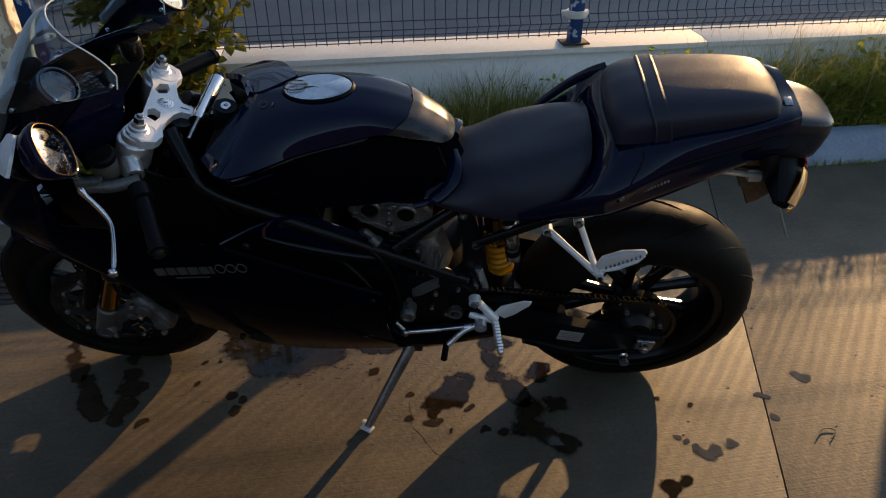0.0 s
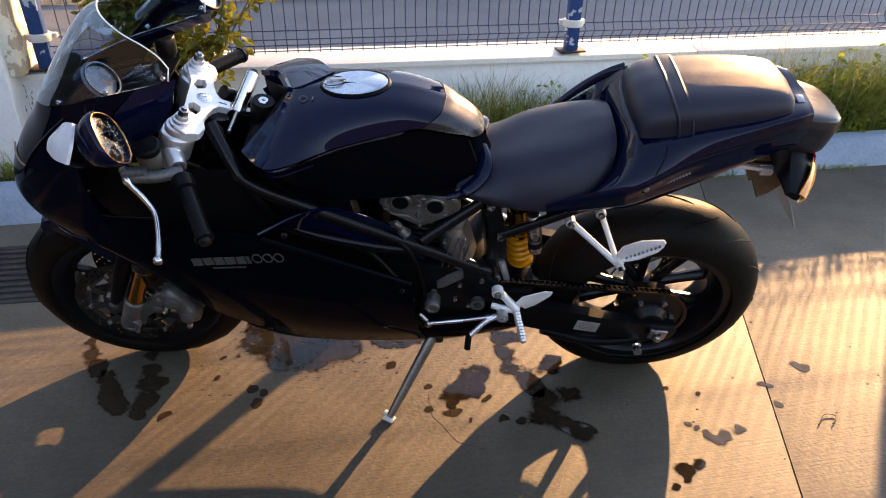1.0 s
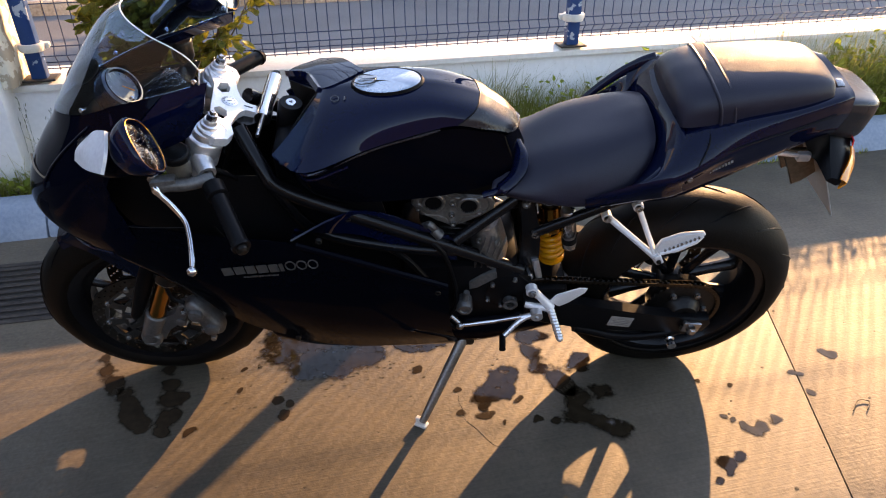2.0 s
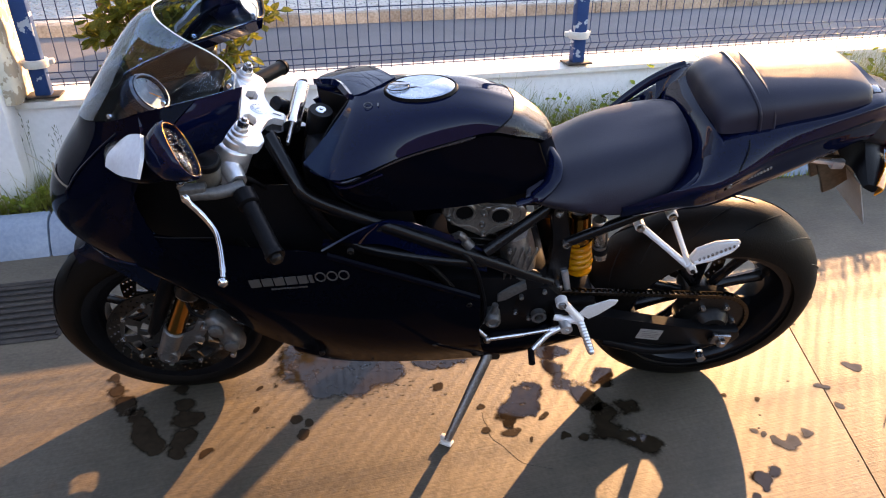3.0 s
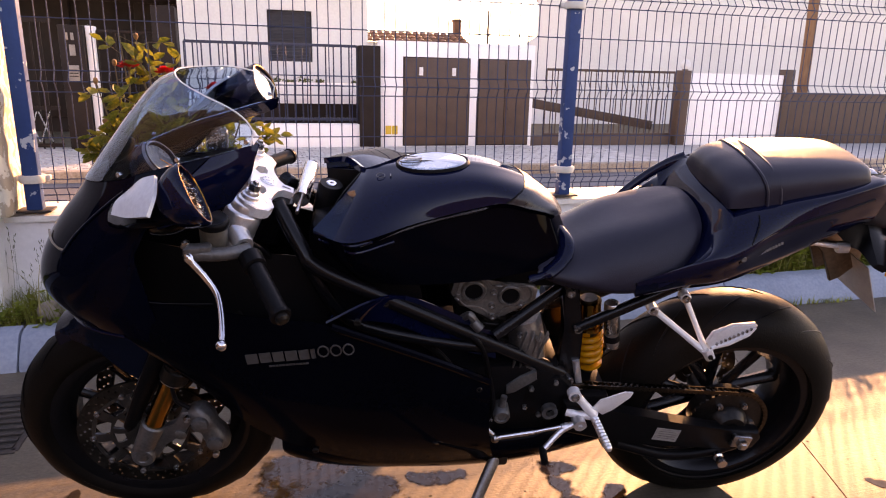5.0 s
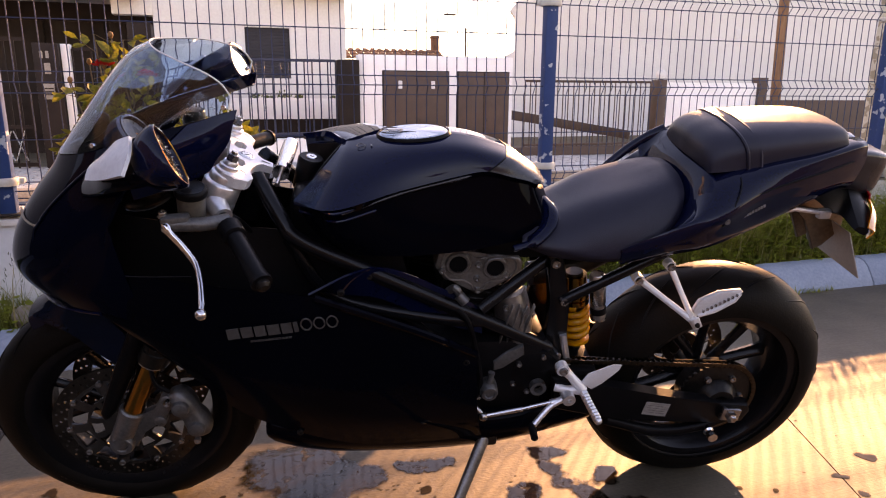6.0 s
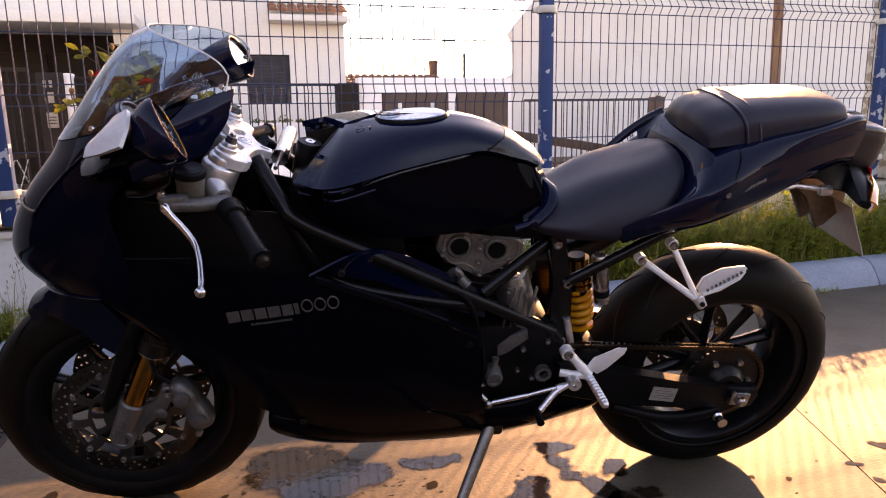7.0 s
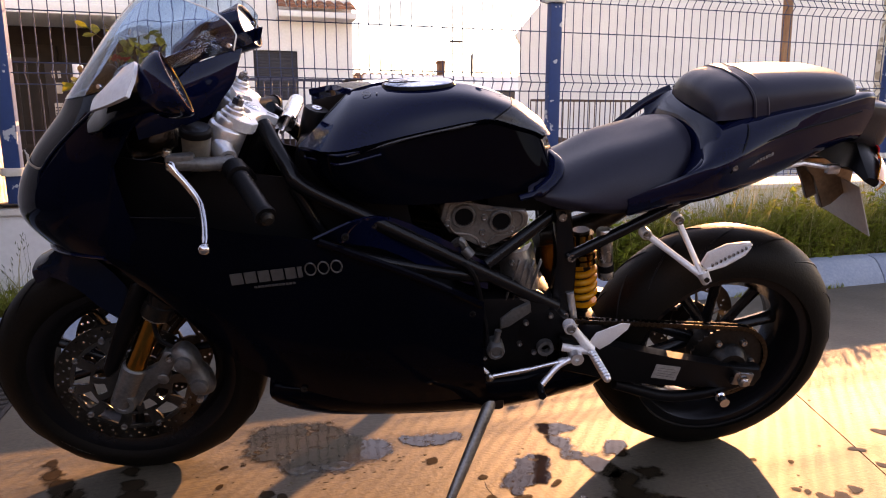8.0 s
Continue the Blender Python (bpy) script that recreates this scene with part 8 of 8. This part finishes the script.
def chain_path(t):
    """A point of the chain's loop, t from 0 to 1."""
    a, b = Vector((0.235, -0.105, 0.425)), SPR
    ra, rb = 0.03, 0.0985
    span = (b - a).length
    loop = [("line", span), ("arc", math.pi * rb), ("line", span), ("arc", math.pi * ra)]
    total = sum(x for _, x in loop)
    s = t * total
    d = (b - a).normalized()
    n = Vector((-d.z, 0, d.x)) if d.x > 0 else Vector((d.z, 0, -d.x))
    if n.z < 0:
        n = -n
    for i, (_, length) in enumerate(loop):
        if s <= length:
            f = s / length
            if i == 0:
                return (a + n * ra).lerp(b + n * rb, f)
            if i == 1:
                ang = math.pi / 2 - math.pi * f
                return b + n * (rb * math.sin(ang)) + d * (rb * math.cos(ang))
            if i == 2:
                return (b - n * rb).lerp(a - n * ra, f)
            ang = -math.pi / 2 - math.pi * f
            return a + n * (ra * math.sin(ang)) + d * (ra * math.cos(ang))
        s -= length
    return a + n * ra


links = 96
bm = bmesh.new()
lathe(bm, [(0, -0.008), (0.0052, -0.008), (0.0058, -0.006), (0.0058, 0.006), (0.0052, 0.008), (0, 0.008)], Matrix.Rotation(radians(90), 4, "X"), 8)
box(bm, (0.0165, 0.0018, 0.011), (0.0085, -0.007, 0), 0.0)
box(bm, (0.0165, 0.0018, 0.011), (0.0085, 0.007, 0), 0.0)
link_mesh = mesh_of("chain_link", bm, OILY)
bm = bmesh.new()
tube(bm, [chain_path(k / 120) for k in range(121)], 0.0035, 6)
chain = part("chain", bm, DARKMETAL, bike, "oily drive chain")
for k in range(links):
    p, q = chain_path(k / links), chain_path((k + 1) / links % 1.0)
    d = (q - p).normalized()
    ob = new("link", link_mesh)
    ob.parent = chain
    ob.matrix_local = Matrix.Translation(p) @ Matrix.Rotation(math.atan2(-d.z, d.x), 4, "Y")

# passenger foot rest hangers and rider foot rests
for s in (-1, 1):
    low = Vector((0.562, s * 0.172, 0.592))
    bm = bmesh.new()
    for top in (Vector((0.510, s * 0.110, 0.703)), Vector((0.446, s * 0.105, 0.667))):
        d = low - top
        tube(bm, [top, top + d * 0.5, low], [0.0082, 0.0074, 0.0082], 10, flat=0.8)
        ring(bm, top, (0, s, 0), 0.012, 0.006, 0.02, 16)
    tube(bm, [low + Vector((-0.006, 0, 0.010)), low + Vector((0.002, 0, -0.002)), low + Vector((0.010, 0, -0.016))], [0.0085, 0.010, 0.008], 12)
    for k in (-1, 1):
        box(bm, (0.016, 0.004, 0.030), Matrix.Translation(low + Vector((0.004, k * 0.009, 0.002))) @ Matrix.Rotation(radians(-28), 4, "Y"), 0.0015, 1)
    hanger = part("passenger_hanger", bm, PALE, bike, "silver passenger foot rest hanger")
    for top in (Vector((0.510, s * 0.112, 0.703)), Vector((0.446, s * 0.107, 0.667))):
        bolt(hanger, top + Vector((0, s * 0.008, 0)), (0, s, 0), 0.009, 0.007, STEEL)
    bm = bmesh.new()
    prism(bm, [(0.0, 0.0), (0.01, 0.026), (0.05, 0.046), (0.10, 0.050), (0.105, 0.045), (0.088, 0.022), (0.03, -0.004), (0.012, -0.014)], 0.012, Matrix.Translation((0.553, s * 0.170, 0.622)) @ XZ, 0.003)
    peg = part("folding_peg", bm, PALE, hanger, "folded silver foot peg")
    bolt(hanger, low + Vector((0.004, s * 0.012, -0.002)), (0, s, 0), 0.0055, 0.004, DARKMETAL, "pivot_pin")
    bm = bmesh.new()
    tube(bm, [(0.566, s * 0.178, 0.611), (0.60, s * 0.179, 0.624), (0.640, s * 0.178, 0.648), (0.652, s * 0.177, 0.664)], [0.004, 0.0055, 0.005, 0.003], 8)
    part("peg_edge", bm, PALE, peg, "rounded lower edge of the peg")
    bm = bmesh.new()
    for k in range(9):
        box(bm, (0.004, 0.004, 0.006), Matrix.Translation((0.575 + k * 0.0085, s * 0.178, 0.622 + k * 0.0048)))
    part("peg_teeth", bm, STEEL, peg)
    # rider's
    bm = bmesh.new()
    tube(bm, [(0.286, s * 0.150, 0.463), (0.31, s * 0.155, 0.438), (0.338, s * 0.165, 0.405)], [0.012, 0.010, 0.013], 10)
    tube(bm, [(0.338, s * 0.165, 0.405), (0.30, s * 0.158, 0.405), (0.275, s * 0.15, 0.408)], [0.011, 0.009, 0.011], 10)
    ring(bm, (0.286, s * 0.153, 0.463), (0, s, 0), 0.015, 0.006, 0.02, 16)
    rest = part("foot_rest_hanger", bm, PALE, bike, "silver rider foot rest hanger")
    bolt(rest, (0.286, s * 0.163, 0.463), (0, s, 0), 0.010, 0.007, STEEL)
    bm = bmesh.new()
    d = Vector((0.012, s * 0.074, -0.016))
    p0 = Vector((0.338, s * 0.172, 0.405))
    pts, rad = [], []
    for k in range(19):
        pts.append(p0 + d * (k / 18))
        rad.append(0.0103 if k % 2 else 0.0085)
    tube(bm, pts, rad, 12)
    bmesh.ops.create_uvsphere(bm, u_segments=10, v_segments=8, radius=0.0092, matrix=Matrix.Translation(p0 + d * 1.03))
    part("foot_peg", bm, SILVER, rest, "knurled silver foot peg")
    bm = bmesh.new()
    prism(bm, [(0.335, 0.42), (0.350, 0.445), (0.405, 0.468), (0.425, 0.466), (0.421, 0.452), (0.385, 0.415), (0.362, 0.400)], 0.005, Matrix.Translation((0, s * 0.155, 0)) @ XZ, 0.0015)
    part("heel_guard", bm, PALE, rest, "brushed silver heel guard")
# gear lever
bm = bmesh.new()
tube(bm, [(0.31, -0.17, 0.393), (0.285, -0.172, 0.385), (0.262, -0.175, 0.382)], 0.008, 10)
tube(bm, catmull([(0.30, -0.172, 0.393), (0.262, -0.18, 0.376), (0.232, -0.195, 0.352), (0.215, -0.205, 0.338)], 4), 0.007, 10)
ring(bm, (0.302, -0.172, 0.395), (0, -1, 0), 0.015, 0.006, 0.03, 16)
gear = part("gear_lever", bm, SILVER, bike, "silver gear lever")
bm = bmesh.new()
tube(bm, [(0.217, -0.20, 0.34), (0.212, -0.245, 0.345)], 0.0085, 12)
part("toe_rubber", bm, SATIN, gear, "black toe rubber")
bm = bmesh.new()
tube(bm, [(0.118, -0.165, 0.345), (0.20, -0.168, 0.362), (0.202, -0.168, 0.3625), (0.272, -0.172, 0.383)], [0.0065, 0.0065, 0.005, 0.005], 10)
part("shift_rod", bm, POLISHED, gear, "polished shift rod")
bm = bmesh.new()
bmesh.ops.create_uvsphere(bm, u_segments=14, v_segments=10, radius=0.011, matrix=Matrix.Translation((0.110, -0.165, 0.342)))
tube(bm, [(0.11, -0.16, 0.342), (0.085, -0.15, 0.365)], 0.009, 10)
part("rod_end", bm, STEEL, gear)

# side stand, down
foot = BIKE.inverted() @ Vector((0.0, 0.0, 0.006))
hinge = Vector((0.128, -0.135, 0.265))
d = (foot - hinge).normalized()
bm = bmesh.new()
pts = [hinge - d * 0.03, hinge, hinge.lerp(foot, 0.3), hinge.lerp(foot, 0.75), foot - d * 0.035, foot - d * 0.006]
tube(bm, pts, [0.016, 0.020, 0.019, 0.0165, 0.015, 0.014], 14, flat=0.7)
stand = part("side_stand", bm, ENGINE, bike, "grey steel side stand, down", 45)
bm = bmesh.new()
box(bm, (0.034, 0.024, 0.008), BIKE.inverted() @ Matrix.Translation((0.0, 0.0, 0.006)) @ Matrix.Rotation(radians(-40), 4, "Z"), 0.003)
box(bm, (0.02, 0.014, 0.02), BIKE.inverted() @ Matrix.Translation((-0.004, 0.008, 0.014)) @ Matrix.Rotation(radians(-40), 4, "Z"), 0.003)
part("stand_foot", bm, CREAM, stand, "pale worn foot pad")
bm = bmesh.new()
box(bm, (0.05, 0.04, 0.06), Matrix.Translation(hinge), 0.01)
part("stand_bracket", bm, DARKMETAL, stand)
